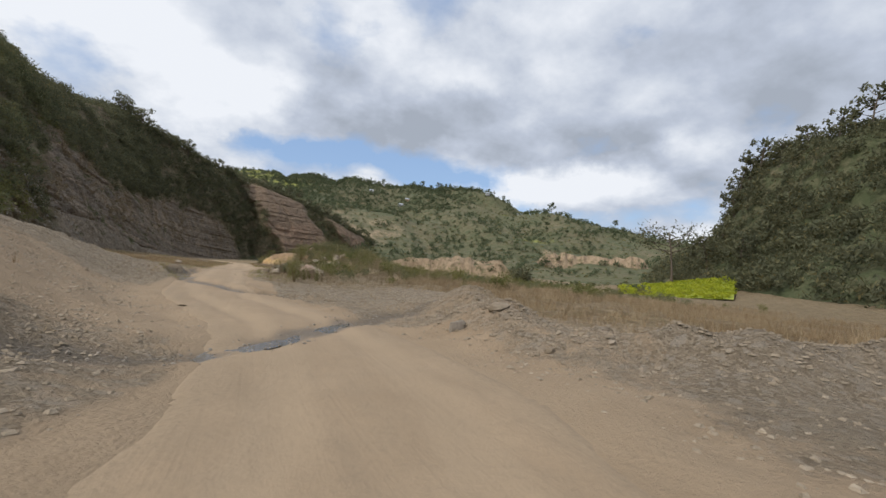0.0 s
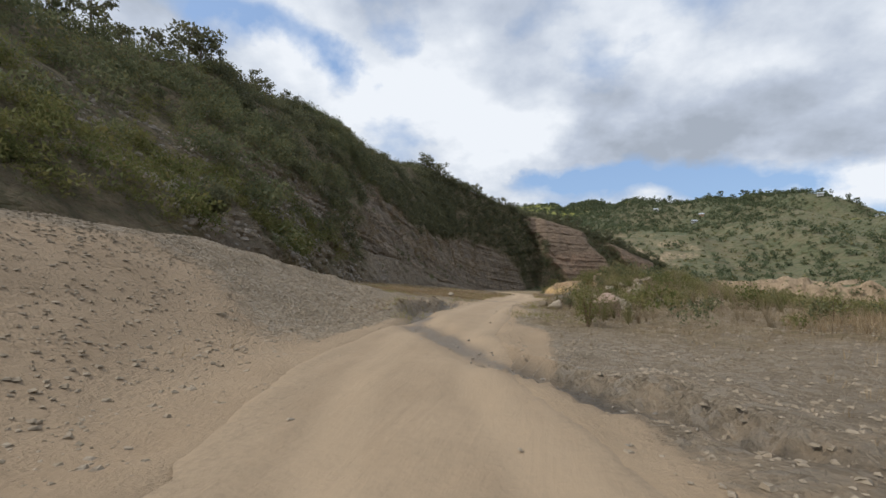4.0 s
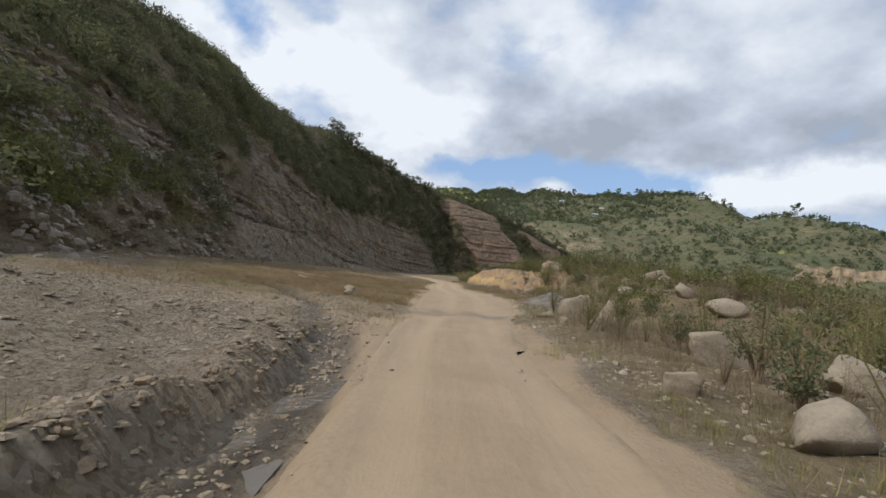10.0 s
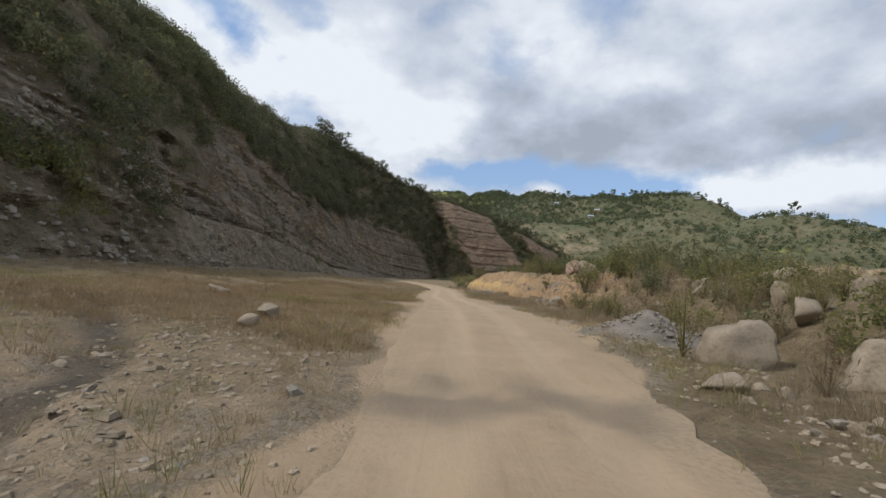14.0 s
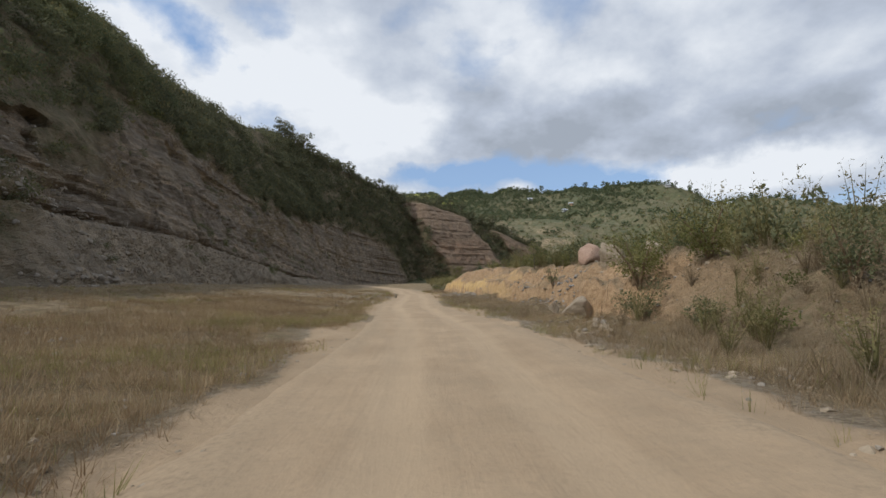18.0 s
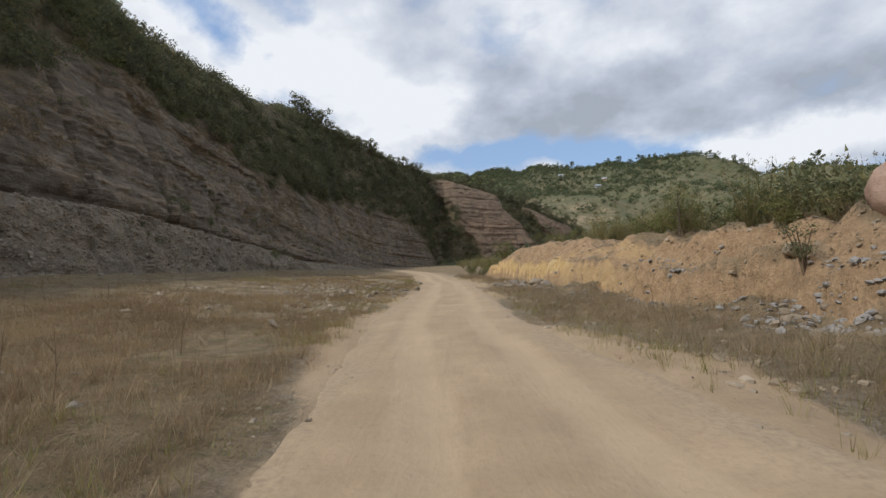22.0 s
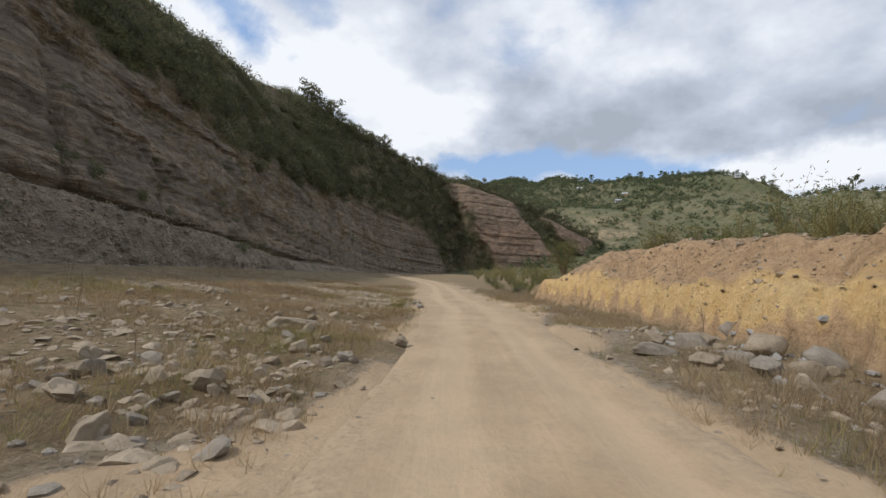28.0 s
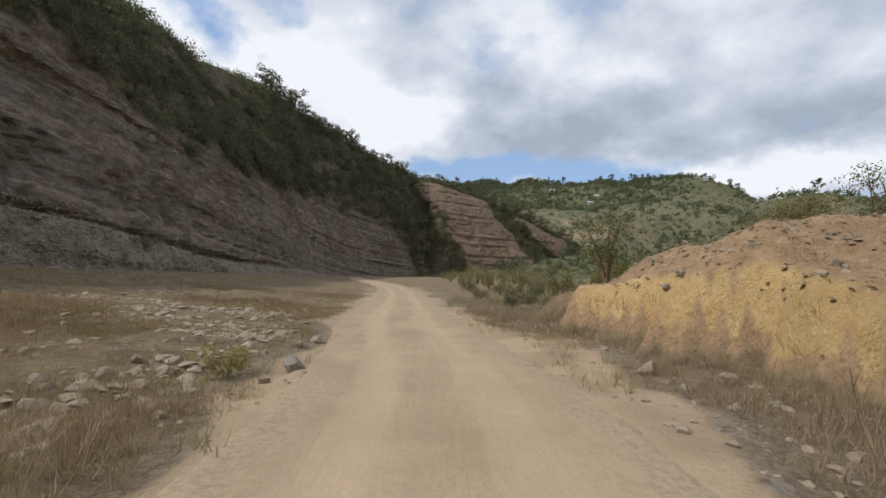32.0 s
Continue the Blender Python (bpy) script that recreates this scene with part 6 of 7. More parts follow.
def bushes():
    P, D, S = M_YELLOWGREEN, M_SHRUB, M_TREE
    pale, green = "pale grey-green broadleaf bush among dry grass", "leafy green bush beside the track"
    rows = [
        (3.9, 26.2, 0.75, 1.25, P, pale), (4.0, 35.2, 0.5, 1.1, D, green), (4.8, 37.2, 0.6, 1.5, D, green), (5.2, 40.5, 0.5, 1.0, D, green),
        (4.9, 43.5, 0.55, 1.3, P, pale), (8.6, 60.5, 0.9, 1.5, D, "dark green bush on the terrace edge"), (7.6, 63.5, 0.6, 0.9, D, "low dark bush in dry grass"),
        (8.1, 68.0, 1.55, 2.3, P, "large pale olive bush by the bank"), (7.4, 66.4, 0.9, 1.4, D, "dark bush at the bank foot"), (9.4, 66.0, 1.2, 2.0, P, "large pale olive bush by the bank"),
        (8.6, 80.0, 0.5, 1.3, D, "thin green bush against the earth bank"), (10.2, 88.5, 1.3, 1.7, P, "olive bush on top of the bank"), (10.6, 91.5, 1.4, 1.5, P, "olive bush on top of the bank"),
        (11.0, 85.5, 1.1, 1.4, P, "olive bush on top of the bank"), (11.5, 95, 1.3, 1.6, P, "olive bush on top of the bank"), (10.5, 83.0, 0.8, 1.1, P, "olive bush on top of the bank"),
        (5.9, 114.2, 1.35, 2.7, P, "straggly green bush where the bank ends"), (4.9, 116.0, 0.8, 1.3, P, "straggly green bush where the bank ends"), (8.6, 106.6, 0.4, 0.8, D, "small green bush on the mound crest"),
        (10.6, 111.5, 0.9, 1.6, P, "feathery pale shrub behind the mound"), (11.6, 110.2, 0.7, 1.9, P, "feathery pale shrub behind the mound"), (7.5, 118, 1.0, 1.2, P, "olive bush on the verge"),
        (4.2, 122, 0.8, 0.9, D, "low green bush on the verge"), (6.0, 126, 1.0, 1.0, P, "olive bush on the verge"), (3.6, 130, 0.8, 0.8, P, "low pale bush on the verge"), (8.0, 133, 1.2, 1.2, D, "dark bush on the verge"),
        (6.5, 140, 1.3, 1.2, P, "low pale bush on the verge"), (4.5, 148, 1.3, 1.2, D, "dark bush on the verge"),
        (-3.0, 106.2, 0.45, 0.55, M_GREENGRASS, "tussock of yellow-green grass at the track edge"), (-19.6, 39.2, 2.2, 2.6, S, "large round dark bush on the slope"),
        (57, 87, 3.4, 4.6, S, "large dark tree-like bush on the valley floor"), (49, 92, 1.3, 2.4, S, "dark bush on the valley floor")]
    for i, (x, y, r, h, m, lab) in enumerate(rows):
        n = int(np.clip(1600 * r, 600, 2200))
        bush(x, y, r, h, m, lab, 200 + i, n, 0.034 + 0.022 * r if r < 1.9 else 0.085 * r)
    # broad feathery bushes leaning over the crest of the bank
    rng = np.random.default_rng(231)
    for x, y, r, h in ((12.2, 101.6, 1.9, 2.3), (13.4, 99.0, 1.5, 1.9), (10.1, 111.8, 0.8, 1.9)):
        a, d = rng.random(14) * 6.283, r * rng.random(14) ** 0.6
        q = np.stack([x + d * np.cos(a), y + d * np.sin(a)], 1)
        T = np.stack([q[:, 0], q[:, 1], ground_z(q[:, 0], q[:, 1]) - 0.08], 1)
        tagged(scatter("feathery_bush", FEATHERS, T, h * (1 - 0.5 * (d / r) ** 2) * (0.75 + 0.3 * rng.random(14)), M_OLIVE, rng, (0.9, 1.2)), "broad feathery olive bush on the bank crest", "bush", "feathery bushes on the bank")
    o = bpy.data.objects
    # the slope bush stands on the hillside
    for b in o:
        if b.get("label") == "large round dark bush on the slope":
            b.location.z = surface_z(WX, WY, WZ, -19.6, 39.2) - 0.4
    t = make_tree("thin_tree", 61, 3.0, 1.1, 700, 0.045, M_YELLOWGREEN, 0.04, 0.3)
    t.location = (9.4, 87.3, float(ground_z(9.4, 87.3)) - 0.05)
    tagged(t, "thin nearly bare young tree on top of the bank", "tree", "thin young trees")
    c = copy_thing(t, pose(10.4, 104.6, float(ground_z(10.4, 104.6)) - 0.05, 0, 0, 80))
    c.scale = (0.42, 0.42, 0.42)
    c = copy_thing(t, pose(7.6, 105.7, float(ground_z(7.6, 105.7)) - 0.05, 0, 0, 200))
    c.scale = (0.4, 0.4, 0.4)
    c = copy_thing(t, pose(9.8, 108.9, float(ground_z(9.8, 108.9)) - 0.05, 0, 0, 310))
    c.scale = (0.62, 0.62, 0.62)
    t.scale = (0.8, 0.8, 0.8)


bushes()


# ---- boulders and stones ----
BOULDERS = [  # x, y, width, depth, height, lift, kind
    (5.7, 50.2, 1.95, 1.4, 1.15, 0.0, "p"), (6.3, 47.7, 1.7, 1.0, 0.95, 0.0, "b"), (4.95, 31.0, 1.4, 1.0, 1.0, 0.0, "k"), (8.3, 51.6, 1.1, 0.8, 0.7, 0.0, "p"), (13.0, 64.2, 1.7, 1.2, 0.75, 0.0, "p"), (10.7, 79.7, 2.1, 1.6, 1.6, 0.0, "k"),
    (11.6, 77.6, 2.0, 1.4, 1.6, 0.0, "p"), (12.6, 75.6, 1.8, 1.4, 1.4, 0.0, "p"), (7.6, 72.8, 1.8, 1.0, 1.0, 0.0, "p"), (6.6, 73.2, 0.6, 0.5, 0.7, 0.0, "p"), (9.0, 44.9, 1.3, 1.0, 0.75, 0.0, "p"),
    (6.1, 34.9, 1.35, 1.1, 0.8, 0.0, "p"), (3.25, 34.0, 0.75, 0.6, 0.55, 0.0, "p"), (2.7, 35.6, 0.6, 0.5, 0.35, 0.0, "p"), (6.1, 37.0, 1.1, 0.9, 0.75, 0.0, "p"), (5.0, 38.6, 1.3, 0.9, 0.7, 0.0, "p"),
    (7.6, 45.8, 0.9, 0.7, 0.6, 0.0, "p"), (9.3, 53.5, 1.0, 0.8, 0.7, 0.0, "p"), (10.5, 52.6, 1.4, 1.0, 0.8, 0.0, "p"), (10.2, 49.8, 1.2, 0.9, 0.8, 0.0, "p"), (5.3, 45.0, 0.6, 0.5, 0.3, 0.0, "g"),
    (9.8, 58.8, 0.85, 0.6, 0.6, 0.0, "p"), (9.3, 58.0, 0.6, 0.5, 0.45, 0.0, "p"), (7.9, 58.3, 0.6, 0.4, 0.3, 0.0, "p"), (12.7, 58.8, 2.0, 1.3, 0.95, 0.0, "p"), (13.8, 62.2, 1.5, 1.1, 0.85, 0.0, "p"),
    (3.6, 47.4, 0.8, 0.6, 0.28, 0.0, "p"), (6.1, 9.2, 0.45, 0.35, 0.28, 0.0, "g"), (7.1, 9.0, 0.6, 0.4, 0.2, 0.0, "p"), (12.6, 6.4, 0.95, 0.55, 0.32, 0.0, "g"),
    (-5.2, 53.0, 0.6, 0.45, 0.4, 0.0, "p"), (-4.7, 50.6, 0.45, 0.4, 0.32, 0.0, "p"), (-9.2, 58.4, 0.9, 0.6, 0.3, 0.0, "p"), (-8.4, 57.6, 0.7, 0.5, 0.25, 0.0, "g"),
    (-3.7, 90.4, 0.37, 0.34, 0.26, 0.0, "p"), (-3.2, 94.2, 0.34, 0.27, 0.19, 0.0, "p"), (-3.75, 92.2, 0.41, 0.31, 0.17, 0.0, "p"), (-4.6, 91.2, 0.41, 0.34, 0.20, 0.0, "p"), (-3.2, 98.6, 0.34, 0.27, 0.17, 0.0, "p"),
    (-4.9, 98.2, 1.7, 0.9, 0.35, 0.0, "p"), (3.4, 106.3, 0.4, 0.35, 0.24, 0.0, "p"), (5.4, 87.2, 0.45, 0.35, 0.35, 0.0, "p"), (6.2, 84.5, 0.6, 0.5, 0.3, 0.0, "g"), (4.0, 95.6, 0.8, 0.6, 0.35, 0.0, "g"),
    (4.6, 96.4, 0.7, 0.6, 0.35, 0.0, "p"), (5.1, 95.2, 0.9, 0.6, 0.45, 0.0, "p"), (3.6, 96.6, 0.5, 0.45, 0.3, 0.0, "p"), (5.5, 94.4, 0.6, 0.5, 0.4, 0.0, "g"), (4.3, 94.6, 0.6, 0.4, 0.3, 0.0, "g"), (3.05, 95.1, 0.9, 0.6, 0.24, 0.0, "g"), (3.4, 94.2, 0.7, 0.5, 0.2, 0.0, "p"), (4.0, 93.6, 0.6, 0.5, 0.3, 0.0, "g"), (4.9, 94.0, 0.5, 0.4, 0.35, 0.0, "p"), (4.7, 92.3, 0.6, 0.4, 0.3, 0.0, "g"), (6.4, 98.4, 0.7, 0.5, 0.5, 0.0, "g"),
    (10.9, 87.0, 0.9, 0.7, 0.5, 0.0, "p"), (9.9, 82.0, 0.7, 0.5, 0.4, 0.0, "p"), (-0.9 + 1.9, 58.1, 0.3, 0.2, 0.12, 0.0, "g")]


M_PAINT = plain("orange_paint", (0.75, 0.36, 0.06), 0.7)


def paint_marks(ob, v):
    """Worn painted writing that cannot be read, as plain bars on the rock's face."""
    for i, (bx, bz, bw, bh) in enumerate(((-0.42, 0.02, 0.12, 0.13), (-0.25, 0.03, 0.1, 0.13), (-0.08, 0.02, 0.13, 0.05), (0.10, 0.02, 0.1, 0.07), (0.26, 0.01, 0.14, 0.06))):
        k = (np.abs(v[:, 0] - bx) < 0.13) & (np.abs(v[:, 2] - bz) < 0.13)
        by = v[k, 1].min() if k.any() else -0.6
        box("paint_mark", bx, by, bz, bw, 0.03, bh, M_PAINT, ob)


def box(name, cx, cy, cz, sx, sy, sz, mat, parent):
    bm = bmesh.new()
    bmesh.ops.create_cube(bm, size=1)
    bmesh.ops.scale(bm, vec=(sx, sy, sz), verts=bm.verts)
    bmesh.ops.translate(bm, vec=(cx, cy, cz), verts=bm.verts)
    return part(name, bm, mat, parent)


def boulders():
    shapes = [stone_shape(300 + i, ICO3 if i in (3, 5) else ICO4, 11, 0.09) for i in range(7)]
    mats = {"p": M_STONE, "b": M_STONE, "k": M_PINK, "g": M_GREY}
    looks = {"p": "pale weathered sandstone boulder", "b": "layered pale sandstone boulder", "k": "large pinkish sandstone boulder", "g": "grey broken rock"}
    for i, (x, y, w, d, h, lift, k) in enumerate(BOULDERS):
        rng = np.random.default_rng(700 + i)
        v, f = shapes[i % 7]
        v = v.copy()
        a = rng.random() * 6.283
        c, s = math.cos(a), math.sin(a)
        v = np.stack([v[:, 0] * c - v[:, 1] * s, v[:, 0] * s + v[:, 1] * c, v[:, 2]], 1)
        if k == "b":
            q = v[:, 2] * 5
            v[:, :2] *= (1 + 0.035 * np.tanh(3 * np.sin(q * 3.1416 + 2.2 * v[:, 0])))[:, None]
        ext = np.abs(v).max(axis=0)
        v = v / ext * (w / 2, d / 2, h * 0.62)
        tilt = (rng.random() - 0.5) * 0.25
        v[:, 2] += v[:, 0] * tilt
        z = float(ground_z(x, y)) + h * (0.22 if x > 5.5 and y < 66 else 0.32)
        ob = new("boulder", mesh_from("boulder", v, f, mats[k], True))
        ob.location = (x, y, z)
        where = "on the gravel flat" if x < 0 else ("on the ground by the track" if x < 6 else "half sunk in the terrace")
        if (x, y) == (12.7, 58.8):
            paint_marks(ob, v)
        tagged(ob, looks[k] + " " + where, "boulder", "boulders along the track")


boulders()


def stones():
    rng = np.random.default_rng(81)
    shapes = [mesh_from("stone", *stone_shape(400 + i, ICO2, 9, 0.12), m) for i, m in enumerate((M_STONE, M_GREY, M_PEBBLE, M_STONE, M_STONE))]
    spots = []

    def heap(n, cx, cy, sx, sy, lo, hi):
        for _ in range(n):
            spots.append((cx + rng.normal() * sx, cy + rng.normal() * sy, lo + (hi - lo) * rng.random() ** 2))
    heap(70, -4.6, 92.5, 1.6, 3.4, 0.05, 0.26)
    heap(22, -4.0, 98.0, 1.0, 2.0, 0.08, 0.28)
    heap(34, 4.6, 95.8, 0.7, 1.6, 0.08, 0.32)
    heap(40, 7.1, 78.3, 0.5, 1.2, 0.06, 0.24)
    heap(26, 6.9, 84.5, 0.5, 1.8, 0.06, 0.24)
    heap(18, 5.6, 64.5, 0.6, 1.5, 0.06, 0.2)
    heap(24, -4.6, 45.5, 1.2, 2.6, 0.05, 0.2)
    heap(9, -3.6, 41.2, 0.5, 0.8, 0.05, 0.16)
    heap(18, 4.6, 46.0, 0.9, 1.2, 0.08, 0.3)
    heap(14, -3.2, 84.0, 0.6, 1.6, 0.08, 0.25)
    heap(8, 7.6, 7.0, 1.4, 2.0, 0.05, 0.15)
    heap(10, 4.4, 105.5, 0.5, 2.0, 0.06, 0.2)
    heap(60, -5.0, 91.8, 1.5, 1.3, 0.06, 0.24)
    heap(26, -2.9, 93.6, 0.7, 1.2, 0.06, 0.22)
    heap(22, -5.2, 97.3, 1.2, 1.0, 0.06, 0.26)
    heap(20, -8.0, 99.2, 1.2, 0.9, 0.08, 0.30)
    heap(22, -8.6, 103.4, 2.2, 1.0, 0.08, 0.34)
    heap(16, -3.4, 104.5, 0.8, 1.6, 0.06, 0.24)
    heap(18, -3.2, 112.0, 0.9, 2.4, 0.06, 0.26)
    spots = sorted((q for q in spots if abs(q[0] - road_x(q[1])) > road_w(q[1]) * 0.9), key=lambda q: -q[2])
    rest = np.array(spots[290:])
    P = np.stack([rest[:, 0], rest[:, 1], ground_z(rest[:, 0], rest[:, 1])], 1)
    tagged(scatter("small_stones", CHIPS, P, rest[:, 2], M_STONE, rng, (0.45, 0.8)), "small broken stones between the larger ones", "stones", kind="stuff")
    for x, y, s in spots[:290]:
        ob = new("stone", shapes[int(rng.integers(0, 5))])
        ob.matrix_basis = pose(x, y, float(ground_z(x, y)) + s * 0.12, rng.random() * 50, rng.random() * 50, rng.random() * 360) @ Matrix.Diagonal((s, s * (0.6 + 0.4 * rng.random()), s * (0.45 + 0.3 * rng.random()), 1))
        tagged(ob, "loose broken stone lying on the ground", "stone", "loose stones along the track")


stones()


def gravel():
    rng = np.random.default_rng(91)

    def keep_berm(x, y):
        off = np.abs(x - road_x(y)) - road_w(y)
        return smooth(off, 0.1, 1.0) * (0.35 + 0.65 * smooth(fbm(x * 0.4, y * 0.4, 0, 3, 96), -0.2, 0.3))
    P = flat_points(60000, (-14, 14), (-3, 46), rng, keep_berm)
    s = 0.012 + 0.042 * rng.random(len(P)) ** 3
    tagged(scatter("gravel", NUGGETS, P, s, M_STONE, rng, (0.5, 0.9)), "pale river gravel spread over the flat", "gravel", kind="stuff")
    P = flat_points(52000, (-13, -0.5), (-1, 45), rng, lambda x, y: keep_berm(x, y) * (1 - 0.93 * smooth(y, 7, 11) * (1 - smooth(y, 20, 24)) * (1 - smooth(road_x(y) - x, 6.0, 8.0))))
    tagged(scatter("berm_stones", NUGGETS, P, 0.012 + 0.042 * rng.random(len(P)) ** 2.4, M_PEBBLE, rng, (0.45, 0.9)), "brown stones packed over the gravel berm", "gravel", kind="stuff")
    P = flat_points(9000, (-14, 16), (44, 122), rng, lambda x, y: keep_berm(x, y) * smooth(fbm(x * 0.25, y * 0.25, 0, 3, 97), -0.1, 0.4))
    s = 0.025 + 0.09 * rng.random(len(P)) ** 2.5
    tagged(scatter("rubble", PEBBLES, P, s, M_GREY, rng, (0.5, 0.9)), "patches of grey and pale broken stone in the grass", "gravel", kind="stuff")
    def margin(x, y):
        off = np.abs(x - road_x(y)) - road_w(y)
        return np.exp(-((off - 0.1) / 0.55) ** 2) * (0.3 + 0.7 * smooth(fbm(x * 0.8, y * 0.8, 0, 2, 103), -0.2, 0.3))
    P = flat_points(16000, (-5, 7), (10, 122), rng, margin)
    P[:, 2] = surf_z(P[:, 0], P[:, 1])
    tagged(scatter("margin_gravel", NUGGETS, P, 0.01 + 0.035 * rng.random(len(P)) ** 2.5, M_STONE, rng, (0.5, 0.9)), "loose gravel pushed to the margins of the track", "gravel", kind="stuff")
    # stones bedded in the cut bank
    P = flat_points(16000, (4.2, 11.5), (62, 117), rng, lambda x, y: smooth(bank_rise(x, y), 0.9, 1.5) * 0.9 + 0.10)
    s = 0.012 + 0.05 * rng.random(len(P)) ** 2.6
    tagged(scatter("bank_gravel", NUGGETS, P, s, M_CLOD, rng, (0.6, 1.0)), "fine stones bedded in the yellow earth bank", "gravel", kind="stuff")
    P = P[rng.random(len(P)) < 0.16]
    tagged(scatter("bank_stones", CHIPS, P, 0.03 + 0.11 * rng.random(len(P)) ** 3.0, M_STONE, rng, (0.5, 1.0)), "pale stones standing out of the earth bank", "stones", kind="stuff")
    # rubble on the heap by the ford
    def heap_keep(x, y):
        dh = near_line(x, y, [(10.5, 17.5), (8.4, 14.2), (7.4, 10), (8.6, 6.6), (11.5, 4.6), (15, 4)])
        return np.exp(-(dh / 1.5) ** 2)
    P = flat_points(15000, (5, 17), (2, 20), rng, heap_keep)
    tagged(scatter("heap_rubble", NUGGETS, P, 0.014 + 0.055 * rng.random(len(P)) ** 2.6, M_PEBBLE, rng, (0.5, 0.9)), "pale broken stone over the heap beside the ford", "rubble", kind="stuff")
    P = flat_points(9500, (2, 8), (27, 116), rng, lambda x, y: np.exp(-((x - road_x(y) - road_w(y) - 1.2) / 1.1) ** 2) * (0.3 + 0.7 * smooth(fbm(x * 0.5, y * 0.5, 0, 2, 104), -0.1, 0.3)))
    tagged(scatter("verge_rubble", CHIPS, P, 0.015 + 0.11 * rng.random(len(P)) ** 3, M_STONE, rng, (0.5, 0.9)), "pale rubble lying below the terrace and the bank", "rubble", kind="stuff")
    # stones in the bed of the streams
    q = np.concatenate([catmull(STREAM_B, 300)[rng.integers(60, 260, 420)], catmull(STREAM_A, 300)[rng.integers(20, 270, 320)]]) + rng.normal(size=(740, 2)) * 0.4
    P = np.stack([q[:, 0], q[:, 1], surf_z(q[:, 0], q[:, 1]) + 0.01], 1)
    tagged(scatter("stream_stones", CHIPS, P, 0.012 + 0.045 * rng.random(len(P)) ** 2.5, M_GREY, rng, (0.5, 0.9)), "wet grey stones in the stream bed", "stones", kind="stuff")
    P = flat_points(9000, (-11, -1.6), (36, 56), rng, lambda x, y: (0.25 + 0.75 * smooth(fbm(x * 0.45, y * 0.45, 0, 3, 105), -0.1, 0.35)) * smooth(road_x(y) - road_w(y) - x, 0.2, 1.0))
    tagged(scatter("flood_stones", NUGGETS, P, 0.012 + 0.075 * rng.random(len(P)) ** 3.4, M_PEBBLE, rng, (0.45, 0.85)), "grey flood stones strewn over the muddy flat", "stones", kind="stuff")
    # flat slabs showing through the grass
    P = flat_points(9000, (-13, -1.8), (80, 122), rng, lambda x, y: smooth(y, 80, 88) * (0.12 + 0.88 * smooth(fbm(x * 0.35, y * 0.35, 0, 3, 101), -0.05, 0.35)) * smooth(road_x(y) - road_w(y) - x, 0.2, 1.2))
    tagged(scatter("slabs", SLABS, P, 0.045 + 0.17 * rng.random(len(P)) ** 2.4, M_STONE, rng, (0.35, 0.6)), "pale flat stone slabs in the dry grass", "stones", kind="stuff")
    # grey scree below the bank
    q = np.concatenate([rng.normal(size=(520, 2)) * (0.75, 1.3) + (7.7, 78.0), rng.normal(size=(420, 2)) * (0.6, 1.5) + (7.3, 84.5), rng.normal(size=(260, 2)) * (0.6, 2.6) + (4.9, 95.5)])
    P = np.stack([q[:, 0], q[:, 1], ground_z(q[:, 0], q[:, 1]) + 0.03 * rng.random(len(q))], 1)
    tagged(scatter("scree", CHIPS, P, 0.03 + 0.12 * rng.random(len(P)) ** 2.4, M_SCREE, rng, (0.4, 0.8)), "grey broken scree below the cut bank", "rubble", kind="stuff")
    # clods thrown up along the dug trench
    q = np.stack([rng.normal(size=900) * 0.4 - 2.85, rng.uniform(26, 42, 900)], 1)
    P = np.stack([q[:, 0], q[:, 1], ground_z(q[:, 0], q[:, 1])], 1)
    tagged(scatter("clods", PEBBLES, P, 0.015 + 0.065 * rng.random(len(P)) ** 2.5, M_CLOD, rng, (0.6, 1.0)), "dark clods and stones thrown up beside the trench", "rubble", kind="stuff")
    # talus at the wall foot
    i = rng.integers(0, len(WX), 1700)
    x, y = WX[i, 3] + rng.random(1700) * 2.2, WY[i, 3]
    k = (y > 20) & (y < 190)
    P = np.stack([x[k], y[k], ground_z(x[k], y[k])], 1)
    tagged(scatter("talus", PEBBLES, P, 0.05 + 0.28 * rng.random(len(P)) ** 3, M_GREY, rng, (0.5, 0.9)), "broken rock fallen along the cliff foot", "rubble", kind="stuff")
    # cobbles standing out of the cemented band
    band = (WH > 0.2) * (WH < 6) * (WY > 36) * (WY < 165) * (0.15 + 0.85 * smooth(fbm(WX * 0.16, WY * 0.16, WZ * 0.2, 3, 106), -0.1, 0.3)) * np.where(WY < 85, 0.0, 0.8)
    P = sample_grid(WX, WY, WZ, band, 5600, rng)
    slope = (WH > 0.3) * (WH < 15) * (WY > 34) * (WY < 96) * (0.1 + 0.9 * smooth(fbm(WX * 0.13, WY * 0.13, WZ * 0.15, 3, 107), -0.05, 0.3)) * (1 - 0.7 * smooth(WH, 6, 13))
    Q = sample_grid(WX, WY, WZ, slope, 4200, rng)
    tagged(scatter("slope_stones", CHIPS, Q, 0.06 + 0.34 * rng.random(len(Q)) ** 2.6, M_GREY, rng, (0.5, 1.0)), "broken stones strewn over the dark lower slope", "stones", kind="stuff")
    tagged(scatter("wall_cobbles", PEBBLES, P, 0.05 + 0.17 * rng.random(len(P)) ** 2.2, M_COBBLE, rng, (0.6, 1.0)), "rounded cobbles in the cemented band at the cliff foot", "cobbles", kind="stuff")


gravel()


M_SHALE = stone_material("shale_spoil", (0.15, 0.128, 0.102), (0.29, 0.25, 0.2))


